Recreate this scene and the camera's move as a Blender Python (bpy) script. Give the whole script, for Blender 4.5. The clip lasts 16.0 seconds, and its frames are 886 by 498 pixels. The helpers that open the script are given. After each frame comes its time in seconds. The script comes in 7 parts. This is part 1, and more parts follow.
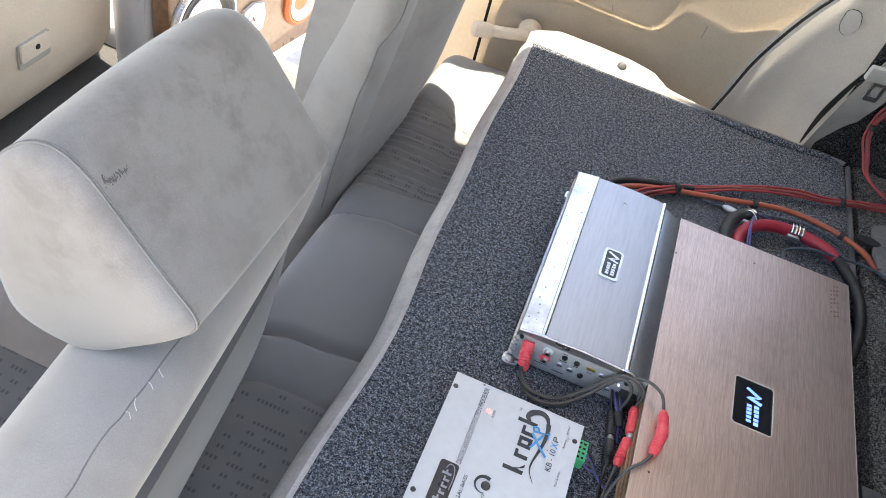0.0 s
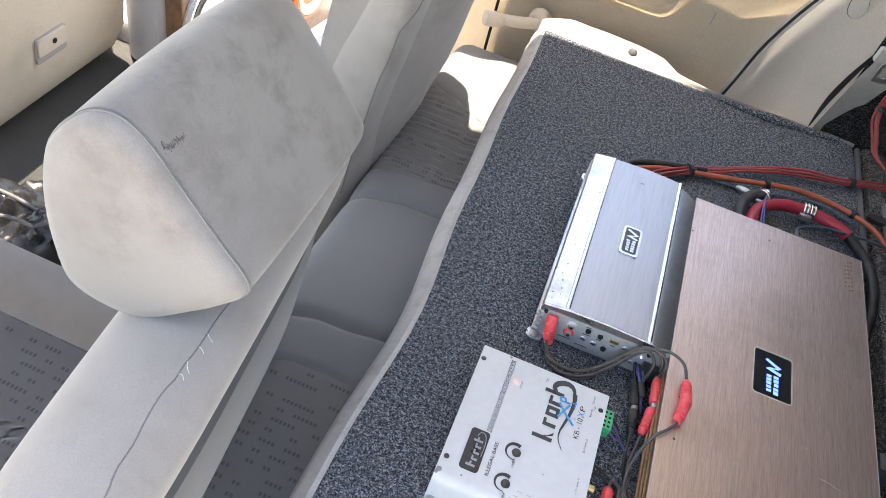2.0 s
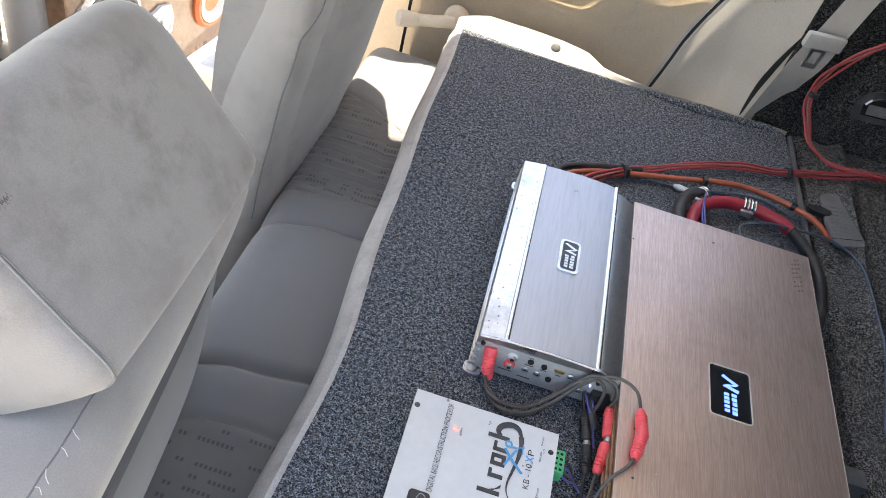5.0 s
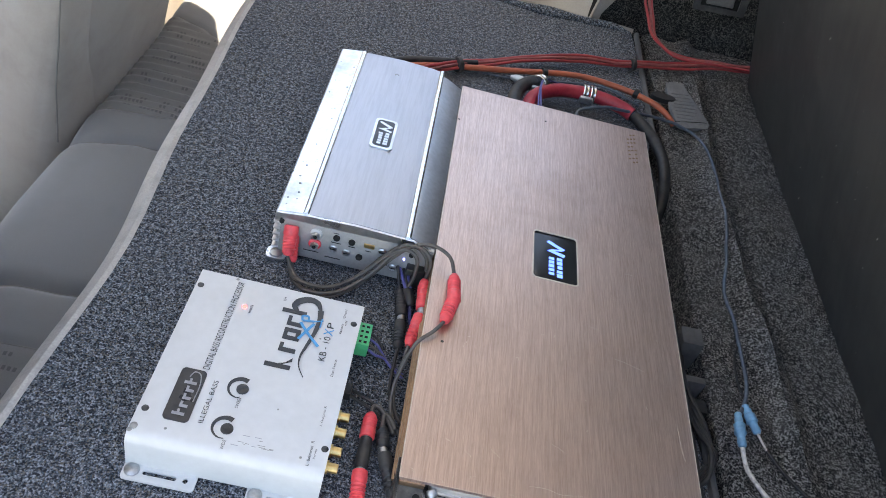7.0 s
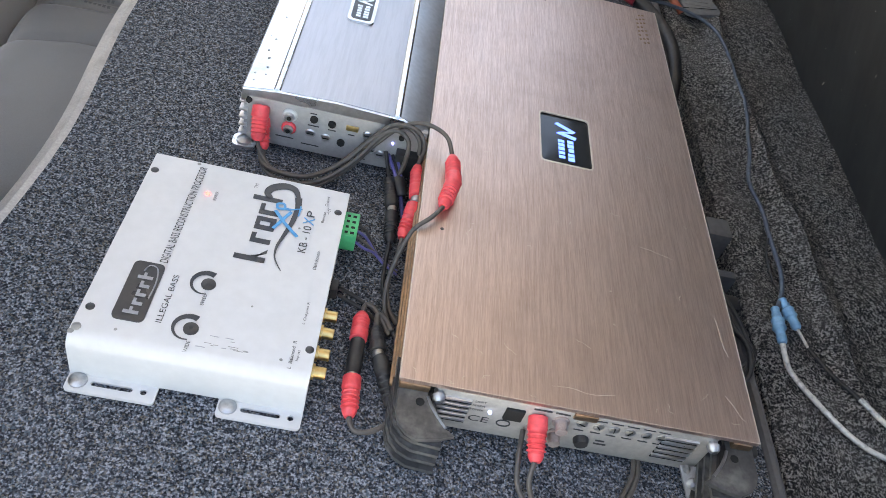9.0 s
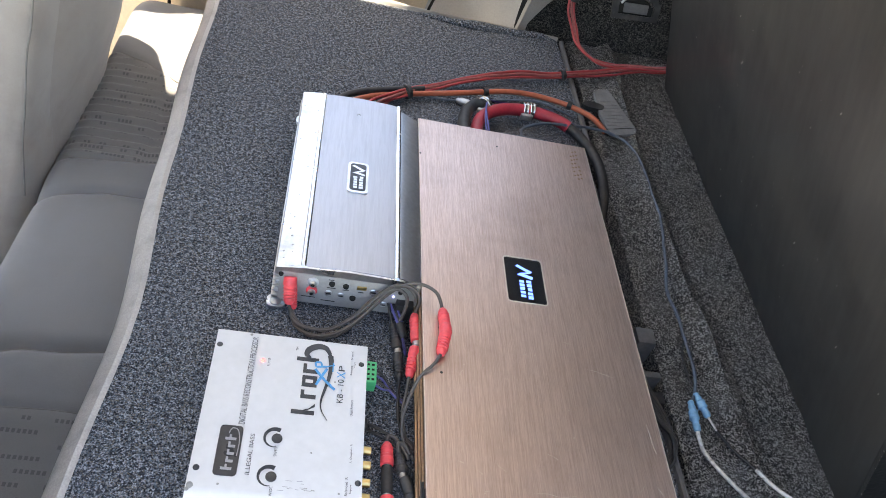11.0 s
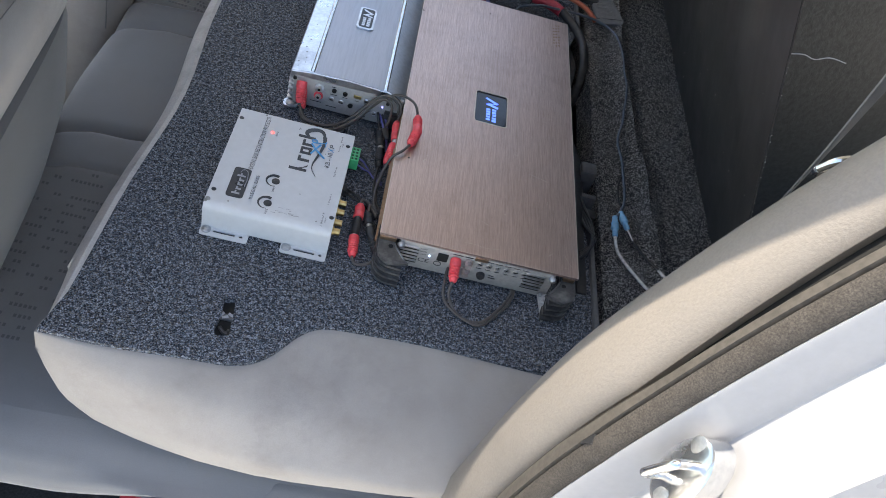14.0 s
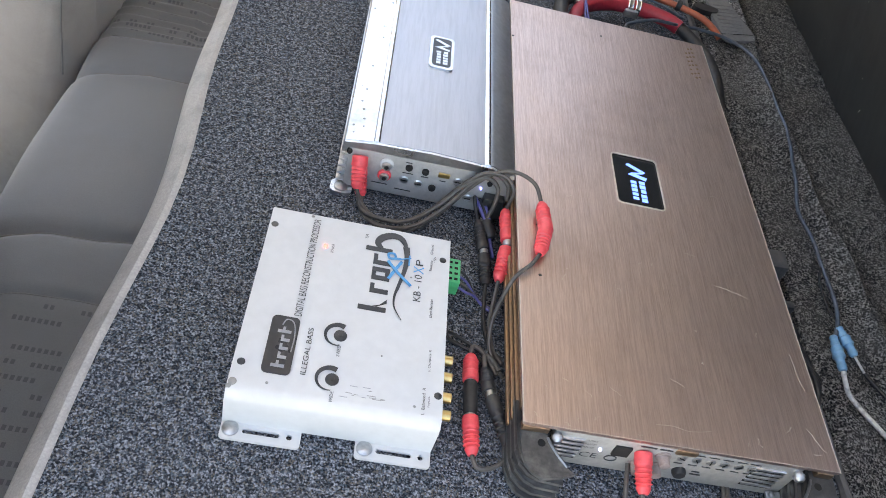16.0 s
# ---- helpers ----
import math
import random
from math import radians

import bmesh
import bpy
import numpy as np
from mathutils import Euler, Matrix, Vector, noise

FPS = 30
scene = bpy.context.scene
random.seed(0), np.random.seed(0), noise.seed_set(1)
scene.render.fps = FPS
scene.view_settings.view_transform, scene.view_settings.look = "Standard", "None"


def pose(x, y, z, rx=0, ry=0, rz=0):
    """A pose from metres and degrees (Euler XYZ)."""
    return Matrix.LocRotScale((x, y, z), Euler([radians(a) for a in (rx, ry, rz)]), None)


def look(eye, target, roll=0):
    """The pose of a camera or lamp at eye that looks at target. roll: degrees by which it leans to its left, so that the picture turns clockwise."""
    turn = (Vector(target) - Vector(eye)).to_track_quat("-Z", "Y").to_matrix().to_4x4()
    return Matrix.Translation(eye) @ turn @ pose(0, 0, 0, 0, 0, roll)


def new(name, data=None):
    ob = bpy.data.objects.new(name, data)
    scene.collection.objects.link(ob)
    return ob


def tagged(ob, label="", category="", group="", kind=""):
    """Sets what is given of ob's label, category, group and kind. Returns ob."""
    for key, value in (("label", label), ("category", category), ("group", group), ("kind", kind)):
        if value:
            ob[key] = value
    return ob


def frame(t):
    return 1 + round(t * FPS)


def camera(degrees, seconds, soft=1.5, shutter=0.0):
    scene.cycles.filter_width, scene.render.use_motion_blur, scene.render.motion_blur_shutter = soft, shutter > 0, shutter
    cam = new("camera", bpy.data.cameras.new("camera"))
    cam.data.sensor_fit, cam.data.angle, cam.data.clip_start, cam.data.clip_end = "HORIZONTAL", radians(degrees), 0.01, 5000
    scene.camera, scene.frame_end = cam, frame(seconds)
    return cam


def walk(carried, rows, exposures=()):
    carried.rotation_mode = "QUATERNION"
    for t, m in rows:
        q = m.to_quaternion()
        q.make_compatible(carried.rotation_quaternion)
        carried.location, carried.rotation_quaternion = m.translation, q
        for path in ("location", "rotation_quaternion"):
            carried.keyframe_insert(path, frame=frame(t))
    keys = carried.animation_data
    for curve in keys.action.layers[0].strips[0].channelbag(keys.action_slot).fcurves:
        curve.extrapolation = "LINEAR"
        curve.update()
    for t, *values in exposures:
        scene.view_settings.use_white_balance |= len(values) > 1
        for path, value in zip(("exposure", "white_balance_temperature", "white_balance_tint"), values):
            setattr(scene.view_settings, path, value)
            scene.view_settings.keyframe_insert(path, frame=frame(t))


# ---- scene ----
cam = camera(58.7, 16.0, soft=0.9)
PATH = [
    (0, (0.129, -0.188, 0.764), (-0.06, 1.227, -0.637), 17.3),
    (0.5, (0.149, -0.221, 0.78), (-0.035, 1.193, -0.622), 17.1),
    (1, (0.141, -0.227, 0.77), (-0.043, 1.186, -0.633), 16.9),
    (1.5, (0.124, -0.215, 0.743), (-0.059, 1.197, -0.661), 16.9),
    (2, (0.112, -0.231, 0.755), (-0.075, 1.183, -0.647), 16.7),
    (2.5, (0.108, -0.224, 0.748), (-0.079, 1.191, -0.653), 16.5),
    (3, (0.106, -0.217, 0.745), (-0.081, 1.198, -0.656), 16.5),
    (3.2, (0.106, -0.22, 0.75), (-0.078, 1.194, -0.652), 16.6),
    (5.3, (0.106, -0.115, 0.695), (0.112, 1.351, -0.666), 17.1),
    (5.5, (0.116, -0.105, 0.676), (0.147, 1.369, -0.675), 17.1),
    (6, (0.169, -0.065, 0.571), (0.254, 1.42, -0.766), 17.0),
    (6.5, (0.242, -0.078, 0.543), (0.356, 1.407, -0.793), 17.2),
    (7, (0.27, -0.14, 0.598), (0.423, 1.335, -0.743), 17.5),
    (7.5, (0.245, -0.194, 0.657), (0.454, 1.225, -0.737), 18.4),
    (8, (0.218, -0.224, 0.656), (0.45, 1.178, -0.751), 18.4),
    (8.5, (0.208, -0.185, 0.58), (0.441, 1.215, -0.829), 18.3),
    (9, (0.275, -0.107, 0.481), (0.511, 1.288, -0.933), 18.5),
    (9.5, (0.299, -0.085, 0.502), (0.562, 1.303, -0.914), 19.4),
    (10, (0.266, -0.103, 0.653), (0.522, 1.282, -0.767), 19.2),
    (10.2, (0.24, -0.121, 0.696), (0.516, 1.274, -0.711), 19.4),
    (12.3, (0.147, -0.272, 0.707), (0.616, 1.135, -0.635), 16.8),
    (12.5, (0.189, -0.328, 0.751), (0.637, 1.048, -0.63), 18.5),
    (13, (0.28, -0.459, 0.786), (0.61, 0.92, -0.624), 19.6),
    (13.5, (0.297, -0.503, 0.783), (0.578, 0.856, -0.657), 21.0),
    (14, (0.281, -0.462, 0.754), (0.537, 0.888, -0.7), 21.1),
    (14.5, (0.25, -0.401, 0.705), (0.505, 0.958, -0.74), 21.1),
    (15, (0.221, -0.312, 0.648), (0.467, 1.041, -0.804), 20.7),
    (15.5, (0.195, -0.21, 0.589), (0.446, 1.148, -0.858), 20.0),
    (16, (0.164, -0.108, 0.532), (0.449, 1.252, -0.906), 19.5),
]
walk(cam, [(t, look(eye, target, roll)) for t, eye, target, roll in PATH],
     [(0.0, 2.42, 7700, 10), (2.5, 2.46, 7900, 11), (5.5, 2.4, 7900, 10), (6.5, 2.38, 7700, 9), (7.5, 2.44, 8050, 9), (8.0, 2.6, 8300, 9), (8.5, 2.54, 8500, 10), (9.5, 2.54, 8500, 10), (10.2, 2.54, 8300, 10), (12.5, 2.9, 7900, 10), (13.0, 2.24, 7700, 10), (13.5, 1.7, 7650, 11), (14.0, 1.7, 7400, 9), (14.5, 1.96, 7250, 8), (15.0, 2.3, 7400, 9), (15.5, 2.48, 7800, 9), (16.0, 2.58, 8500, 10)])


from mathutils.bvhtree import BVHTree
# ---- world and light ----
world = bpy.data.worlds.new("sky")
scene.world = world
world.use_nodes = True
wn = world.node_tree
sky = wn.nodes.new("ShaderNodeTexSky")
sky.sky_type, sky.sun_disc = "NISHITA", False
SUN_DIR = Vector((0.15, -0.16, -1.0)).normalized()
sky.sun_elevation = math.asin(-SUN_DIR.z)
sky.sun_rotation = math.atan2(-SUN_DIR.x, -SUN_DIR.y)
wn.links.new(sky.outputs[0], wn.nodes["Background"].inputs[0])
wn.nodes["Background"].inputs[1].default_value = 0.15
sun_data = bpy.data.lights.new("sun", "SUN")
sun_data.energy, sun_data.angle, sun_data.color = 4.2, radians(0.53), (1.0, 0.95, 0.87)
sun = new("sun", sun_data)
sun.matrix_world = look((0, 0, 8), Vector((0, 0, 8)) + SUN_DIR)
scene.view_settings.exposure = 1.2


# ---- materials ----
def nodes_of(name):
    m = bpy.data.materials.new(name)
    m.use_nodes = True
    nt = m.node_tree
    return m, nt, nt.nodes["Principled BSDF"]


def noise_node(nt, coord, scale, detail=3.0, rough=0.6, stretch=None):
    n = nt.nodes.new("ShaderNodeTexNoise")
    n.inputs["Scale"].default_value, n.inputs["Detail"].default_value, n.inputs["Roughness"].default_value = scale, detail, rough
    if stretch:
        mp = nt.nodes.new("ShaderNodeMapping")
        mp.inputs["Scale"].default_value = stretch
        nt.links.new(coord, mp.inputs[0])
        coord = mp.outputs[0]
    nt.links.new(coord, n.inputs["Vector"])
    return n.outputs[0]


def ramp(nt, fac, stops):
    r = nt.nodes.new("ShaderNodeValToRGB")
    el = r.color_ramp.elements
    while len(el) < len(stops):
        el.new(0.5)
    for e, (p, c) in zip(el, stops):
        e.position, e.color = p, (*c, 1)
    nt.links.new(fac, r.inputs[0])
    return r.outputs[0]


def mixc(nt, fac, a, b, mode="MIX"):
    m = nt.nodes.new("ShaderNodeMix")
    m.data_type, m.blend_type = "RGBA", mode
    for sock, v in ((m.inputs[0], fac), (m.inputs[6], a), (m.inputs[7], b)):
        if isinstance(v, (int, float)):
            sock.default_value = v
        elif isinstance(v, tuple):
            sock.default_value = (*v, 1)
        else:
            nt.links.new(v, sock)
    return m.outputs[2]


def bump(nt, bsdf, height, strength, dist):
    b = nt.nodes.new("ShaderNodeBump")
    b.inputs["Strength"].default_value, b.inputs["Distance"].default_value = strength, dist
    nt.links.new(height, b.inputs["Height"])
    nt.links.new(b.outputs[0], bsdf.inputs["Normal"])


def scaled(c, k):
    return tuple(min(1, v * k) for v in c)


def surface(name, color, rough=0.5, metal=0.0, fine=300, coarse=12, var=0.15, stain=0.2, bumps=0.2, dist=0.0006,
            stretch=None, stain_color=None, coat=0.0, sheen=0.0):
    """A plain surface with grain and larger stains."""
    m, nt, b = nodes_of(name)
    co = nt.nodes.new("ShaderNodeTexCoord").outputs["Object"]
    f = noise_node(nt, co, fine, 3, 0.6, stretch)
    c = noise_node(nt, co, coarse, 4, 0.6)
    col = ramp(nt, f, [(0.3, scaled(color, 1 - var)), (0.7, scaled(color, 1 + var))])
    mask = ramp(nt, c, [(0.5, (0, 0, 0)), (0.72, (stain,) * 3)])
    col = mixc(nt, mask, col, stain_color or scaled(color, 0.55))
    nt.links.new(col, b.inputs["Base Color"])
    b.inputs["Metallic"].default_value = metal
    r = ramp(nt, c, [(0.3, (max(0, rough - 0.08),) * 3), (0.75, (min(1, rough + 0.1),) * 3)])
    nt.links.new(r, b.inputs["Roughness"])
    b.inputs["Coat Weight"].default_value = coat
    b.inputs["Sheen Weight"].default_value = sheen
    bump(nt, b, f, bumps, dist)
    return m


def carpet(name, dark, mid, light, blue, scale=430, warm=None):
    """Needle-felt carpet: dark fibres with light flecks."""
    m, nt, b = nodes_of(name)
    co = nt.nodes.new("ShaderNodeTexCoord").outputs["Object"]
    f = noise_node(nt, co, scale * 1.25, 1.2, 0.6)
    g = noise_node(nt, co, scale * 0.55, 2.5, 0.65)
    w = noise_node(nt, co, 7, 4, 0.65)
    tuft = nt.nodes.new("ShaderNodeTexVoronoi")
    tuft.inputs["Scale"].default_value = scale * 1.9
    nt.links.new(co, tuft.inputs["Vector"])
    sepc = nt.nodes.new("ShaderNodeSeparateColor")
    nt.links.new(tuft.outputs["Color"], sepc.inputs[0])
    col = ramp(nt, f, [(0.41, dark), (0.49, mid), (0.54, scaled(mid, 2.6)), (0.60, light)])
    col = mixc(nt, ramp(nt, g, [(0.42, (0.8,) * 3), (0.56, (0, 0, 0))]), col, dark)
    col = mixc(nt, ramp(nt, g, [(0.56, (0, 0, 0)), (0.64, (0.40,) * 3)]), col, light)
    clump = noise_node(nt, co, scale * 0.32, 2, 0.6)
    col = mixc(nt, ramp(nt, clump, [(0.38, (0.5,) * 3), (0.52, (0, 0, 0))]), col, dark)
    col = mixc(nt, ramp(nt, clump, [(0.56, (0, 0, 0)), (0.66, (0.16,) * 3)]), col, light)
    if warm:
        col = mixc(nt, ramp(nt, sepc.outputs[2], [(0.80, (0, 0, 0)), (0.88, (0.45,) * 3)]), col, warm)
    flecks = ramp(nt, sepc.outputs[1], [(0.76, (0, 0, 0)), (0.88, (0.42,) * 3)])
    col = mixc(nt, flecks, col, blue)
    sparks = ramp(nt, sepc.outputs[0], [(0.95, (0, 0, 0)), (0.965, (0.6,) * 3)])
    col = mixc(nt, sparks, col, light)
    worn = ramp(nt, w, [(0.42, (0, 0, 0)), (0.75, (0.20,) * 3)])
    col = mixc(nt, worn, col, scaled(mid, 1.8))
    nt.links.new(col, b.inputs["Base Color"])
    b.inputs["Roughness"].default_value = 0.95
    b.inputs["Specular IOR Level"].default_value = 0.15
    bump(nt, b, f, 0.6, 0.002)
    return m


def felt(name, dark, mid, light):
    """Matted boot felt: dark fibres lying every way, with pale lint."""
    m, nt, b = nodes_of(name)
    co = nt.nodes.new("ShaderNodeTexCoord").outputs["Object"]
    a = noise_node(nt, co, 470, 1.6, 0.65)
    col = ramp(nt, a, [(0.42, dark), (0.50, mid), (0.58, light)])
    clump = noise_node(nt, co, 150, 3, 0.65)
    col = mixc(nt, ramp(nt, clump, [(0.40, (0.75,) * 3), (0.54, (0, 0, 0))]), col, dark)
    for turn in ((760, 130, 300), (140, 720, 300)):
        fibre = noise_node(nt, co, 1.0, 2, 0.6, turn)
        col = mixc(nt, ramp(nt, fibre, [(0.62, (0, 0, 0)), (0.68, (0.6,) * 3)]), col, light)
    lint = noise_node(nt, co, 620, 1, 0.5)
    col = mixc(nt, ramp(nt, lint, [(0.72, (0, 0, 0)), (0.76, (0.8,) * 3)]), col, (0.5, 0.5, 0.48))
    w = noise_node(nt, co, 14, 5, 0.65)
    col = mixc(nt, ramp(nt, w, [(0.45, (0, 0, 0)), (0.72, (0.4,) * 3)]), col, scaled(mid, 1.6))
    nt.links.new(col, b.inputs["Base Color"])
    b.inputs["Roughness"].default_value = 0.97
    b.inputs["Specular IOR Level"].default_value = 0.1
    bump(nt, b, a, 0.8, 0.003)
    return m


def seat_cloth(name, color, dash=None, dirt=0.25, worn=0.0):
    """Velour seat cloth, plain or with woven rows of short dark dashes."""
    m, nt, b = nodes_of(name)
    co = nt.nodes.new("ShaderNodeTexCoord").outputs["Object"]
    f = noise_node(nt, co, 900, 2, 0.6)
    c = noise_node(nt, co, 9, 4, 0.6)
    col = ramp(nt, f, [(0.3, scaled(color, 0.92)), (0.7, scaled(color, 1.08))])
    mask = ramp(nt, c, [(0.47, (0, 0, 0)), (0.75, (dirt,) * 3)])
    col = mixc(nt, mask, col, tuple(a * b for a, b in zip(color, (0.60, 0.56, 0.52))))
    if worn:
        w1 = ramp(nt, noise_node(nt, co, 26, 8, 0.72), [(0.47, (0, 0, 0)), (0.70, (worn,) * 3)])
        w2 = ramp(nt, noise_node(nt, co, 5, 3, 0.5), [(0.40, (0, 0, 0)), (0.62, (1, 1, 1))])
        col = mixc(nt, mixc(nt, 1.0, w1, w2, "MULTIPLY"), col, tuple(a * b for a, b in zip(color, (0.42, 0.38, 0.36))))
    if dash:
        sep = nt.nodes.new("ShaderNodeSeparateXYZ")
        nt.links.new(co, sep.inputs[0])

        def op(kind, a, v=None, w=None):
            n = nt.nodes.new("ShaderNodeMath")
            n.operation = kind
            for k, q in enumerate((a, v, w)):
                if q is None:
                    continue
                if isinstance(q, (int, float)):
                    n.inputs[k].default_value = q
                else:
                    nt.links.new(q, n.inputs[k])
            return n.outputs[0]

        along, across = op("MULTIPLY", sep.outputs[0], 170.0), op("MULTIPLY", sep.outputs[1], 62.0)
        row, cell = op("FLOOR", across), op("FLOOR", along)
        inrow = op("LESS_THAN", op("FRACT", across), 0.32)
        incell = op("LESS_THAN", op("FRACT", along), 0.62)
        comb = nt.nodes.new("ShaderNodeCombineXYZ")
        nt.links.new(op("FLOOR", op("MULTIPLY", cell, 0.5)), comb.inputs[0])
        nt.links.new(row, comb.inputs[1])
        wnz = nt.nodes.new("ShaderNodeTexWhiteNoise")
        nt.links.new(comb.outputs[0], wnz.inputs[0])
        some = op("LESS_THAN", wnz.outputs[0], 0.5)
        mask2 = op("MULTIPLY", op("MULTIPLY", inrow, incell), op("MULTIPLY", some, 0.6))
        col = mixc(nt, mask2, col, dash)
    nt.links.new(col, b.inputs["Base Color"])
    b.inputs["Roughness"].default_value = 0.9
    b.inputs["Specular IOR Level"].default_value = 0.2
    b.inputs["Sheen Weight"].default_value = 0.25
    bump(nt, b, f, 0.25, 0.0006)
    return m


def brushed(name, color, dark, rough, axis_scale, worn=0.25, metal=1.0, relief=0.25, spread=1.0):
    """Brushed metal with long streaks and worn, darker patches."""
    m, nt, b = nodes_of(name)
    co = nt.nodes.new("ShaderNodeTexCoord").outputs["Object"]
    f = noise_node(nt, co, 1.0, 4, 0.75, axis_scale)
    g = noise_node(nt, co, 1.0, 3, 0.6, tuple(a * 0.33 for a in axis_scale))
    c = noise_node(nt, co, 9, 5, 0.65)
    col = ramp(nt, f, [(0.32, dark), (0.62, color)])
    col = mixc(nt, ramp(nt, g, [(0.42, (0, 0, 0)), (0.7, (0.45,) * 3)]), col, scaled(dark, 0.8))
    col = mixc(nt, ramp(nt, c, [(0.48, (0, 0, 0)), (0.75, (worn,) * 3)]), col, scaled(dark, 0.65))
    nt.links.new(col, b.inputs["Base Color"])
    b.inputs["Metallic"].default_value = metal
    nt.links.new(ramp(nt, f, [(0.3, (rough + 0.12 * spread,) * 3), (0.7, (rough - 0.06 * spread,) * 3)]), b.inputs["Roughness"])
    bump(nt, b, f, relief, 0.0004)
    return m


def glow(name, color, strength):
    m, nt, b = nodes_of(name)
    b.inputs["Base Color"].default_value = (*color, 1)
    b.inputs["Emission Color"].default_value = (*color, 1)
    b.inputs["Emission Strength"].default_value = strength
    return m


CARPET = carpet("speckled_carpet", (0.010, 0.0115, 0.0155), (0.056, 0.064, 0.081), (0.33, 0.352, 0.392), (0.10, 0.148, 0.190), 430, (0.21, 0.185, 0.15))
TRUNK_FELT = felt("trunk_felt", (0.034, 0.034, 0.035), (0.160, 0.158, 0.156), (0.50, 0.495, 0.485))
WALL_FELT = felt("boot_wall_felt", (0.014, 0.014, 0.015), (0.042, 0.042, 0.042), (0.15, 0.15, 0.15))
CLOTH = seat_cloth("seat_cloth", (0.35, 0.325, 0.303), None, 0.4, 0.3)
CLOTH_WORN = seat_cloth("worn_headrest_cloth", (0.255, 0.239, 0.229), None, 0.7, 0.55)
# Bench cloth: the seat cloth with the backrest's shade put into its colour.
CLOTH_BENCH_SHADE = seat_cloth("shaded_bench_cloth", (0.190, 0.193, 0.200))
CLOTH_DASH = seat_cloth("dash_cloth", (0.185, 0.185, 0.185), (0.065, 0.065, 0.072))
# Grey seat cloth darkened to carry the shade behind and under the seats.
CLOTH_DEEP_SHADE = seat_cloth("shaded_seat_cloth", (0.13, 0.129, 0.128))
PIPING = surface("piping", (0.44, 0.425, 0.41), 0.85, fine=500, coarse=30, stain=0.5, bumps=0.3)
SEAM = surface("seam_thread", (0.20, 0.193, 0.187), 0.9, fine=800)
BAG = surface("bag_plastic", (0.02, 0.02, 0.023), 0.3, fine=120, coarse=20, var=0.3, stain=0.3, bumps=0.3)
BELT = surface("belt_webbing", (0.15, 0.147, 0.144), 0.8, fine=900, coarse=20, var=0.15, stain=0.25, bumps=0.4)
BELT_TAUPE = surface("taupe_webbing", (0.36, 0.335, 0.31), 0.85, fine=900, coarse=20, var=0.12, stain=0.25, bumps=0.4)
THREAD = surface("loose_thread", (0.75, 0.74, 0.72), 0.9)
STAIN = surface("stain", (0.11, 0.10, 0.095), 0.95)
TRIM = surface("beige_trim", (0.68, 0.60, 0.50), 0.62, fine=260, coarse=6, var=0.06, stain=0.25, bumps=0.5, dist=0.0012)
# Pale trim with some shade put into its base; the sunlit part stays bright.
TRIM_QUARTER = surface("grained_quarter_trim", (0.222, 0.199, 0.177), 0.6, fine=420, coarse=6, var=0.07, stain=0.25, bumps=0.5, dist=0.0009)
TRIM_GREY = surface("grey_trim", (0.40, 0.384, 0.362), 0.6, fine=300, coarse=6, var=0.06, stain=0.2, bumps=0.4, dist=0.0008)
# Near-black that stands in for shade inside gaps, slots and holes.
GAP = surface("dark_gap", (0.012, 0.012, 0.012), 0.9)
RUBBER_DARK = surface("seal_bead_rubber", (0.055, 0.047, 0.040), 0.75, fine=700, coarse=40, var=0.55, stain=0.4, bumps=0.8)
SCRATCH = surface("bare_scratch", (0.62, 0.55, 0.48), 0.5)
JACK_DULL = surface("dull_jack", (0.40, 0.33, 0.31), 0.5, 0.3, fine=300, coarse=60)
RUBBER = surface("seal_rubber", (0.070, 0.062, 0.054), 0.7, fine=160, coarse=30, var=0.20, stain=0.35, bumps=0.6, stain_color=(0.09, 0.08, 0.07))
PAINT = surface("body_paint", (0.36, 0.365, 0.385), 0.34, fine=120, coarse=7, var=0.03, stain=0.25, bumps=0.05, stain_color=(0.27, 0.26, 0.245), coat=0.3)
PAINT_OUT = surface("silver_body_paint", (0.5, 0.51, 0.53), 0.35, fine=120, coarse=6, var=0.04, stain=0.2)
CHROME = surface("bright_steel", (0.72, 0.72, 0.72), 0.22, 1.0, fine=200, coarse=30, var=0.1, stain=0.35, bumps=0.1)
ZINC = surface("zinc", (0.46, 0.47, 0.48), 0.46, 1.0, fine=300, coarse=40, var=0.15, stain=0.4)
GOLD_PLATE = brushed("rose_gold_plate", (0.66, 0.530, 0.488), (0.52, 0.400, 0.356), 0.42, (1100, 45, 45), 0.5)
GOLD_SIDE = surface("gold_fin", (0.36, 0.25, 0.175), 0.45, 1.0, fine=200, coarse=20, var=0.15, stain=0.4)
BRASS = surface("brass", (0.60, 0.44, 0.20), 0.36, 1.0, fine=300, coarse=60, var=0.1)
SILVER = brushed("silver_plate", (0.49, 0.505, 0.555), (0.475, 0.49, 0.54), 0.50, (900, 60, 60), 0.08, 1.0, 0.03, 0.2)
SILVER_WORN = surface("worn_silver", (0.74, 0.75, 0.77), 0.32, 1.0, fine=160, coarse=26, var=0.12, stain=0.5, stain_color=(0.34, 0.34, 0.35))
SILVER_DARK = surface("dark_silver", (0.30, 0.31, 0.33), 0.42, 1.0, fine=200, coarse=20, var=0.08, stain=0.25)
PANEL_LIGHT = surface("bright_panel_metal", (0.45, 0.44, 0.43), 0.42, 0.3, fine=260, coarse=30, var=0.08, stain=0.3)
PANEL = surface("end_panel_metal", (0.44, 0.425, 0.405), 0.42, 0.3, fine=260, coarse=30, var=0.1, stain=0.35)
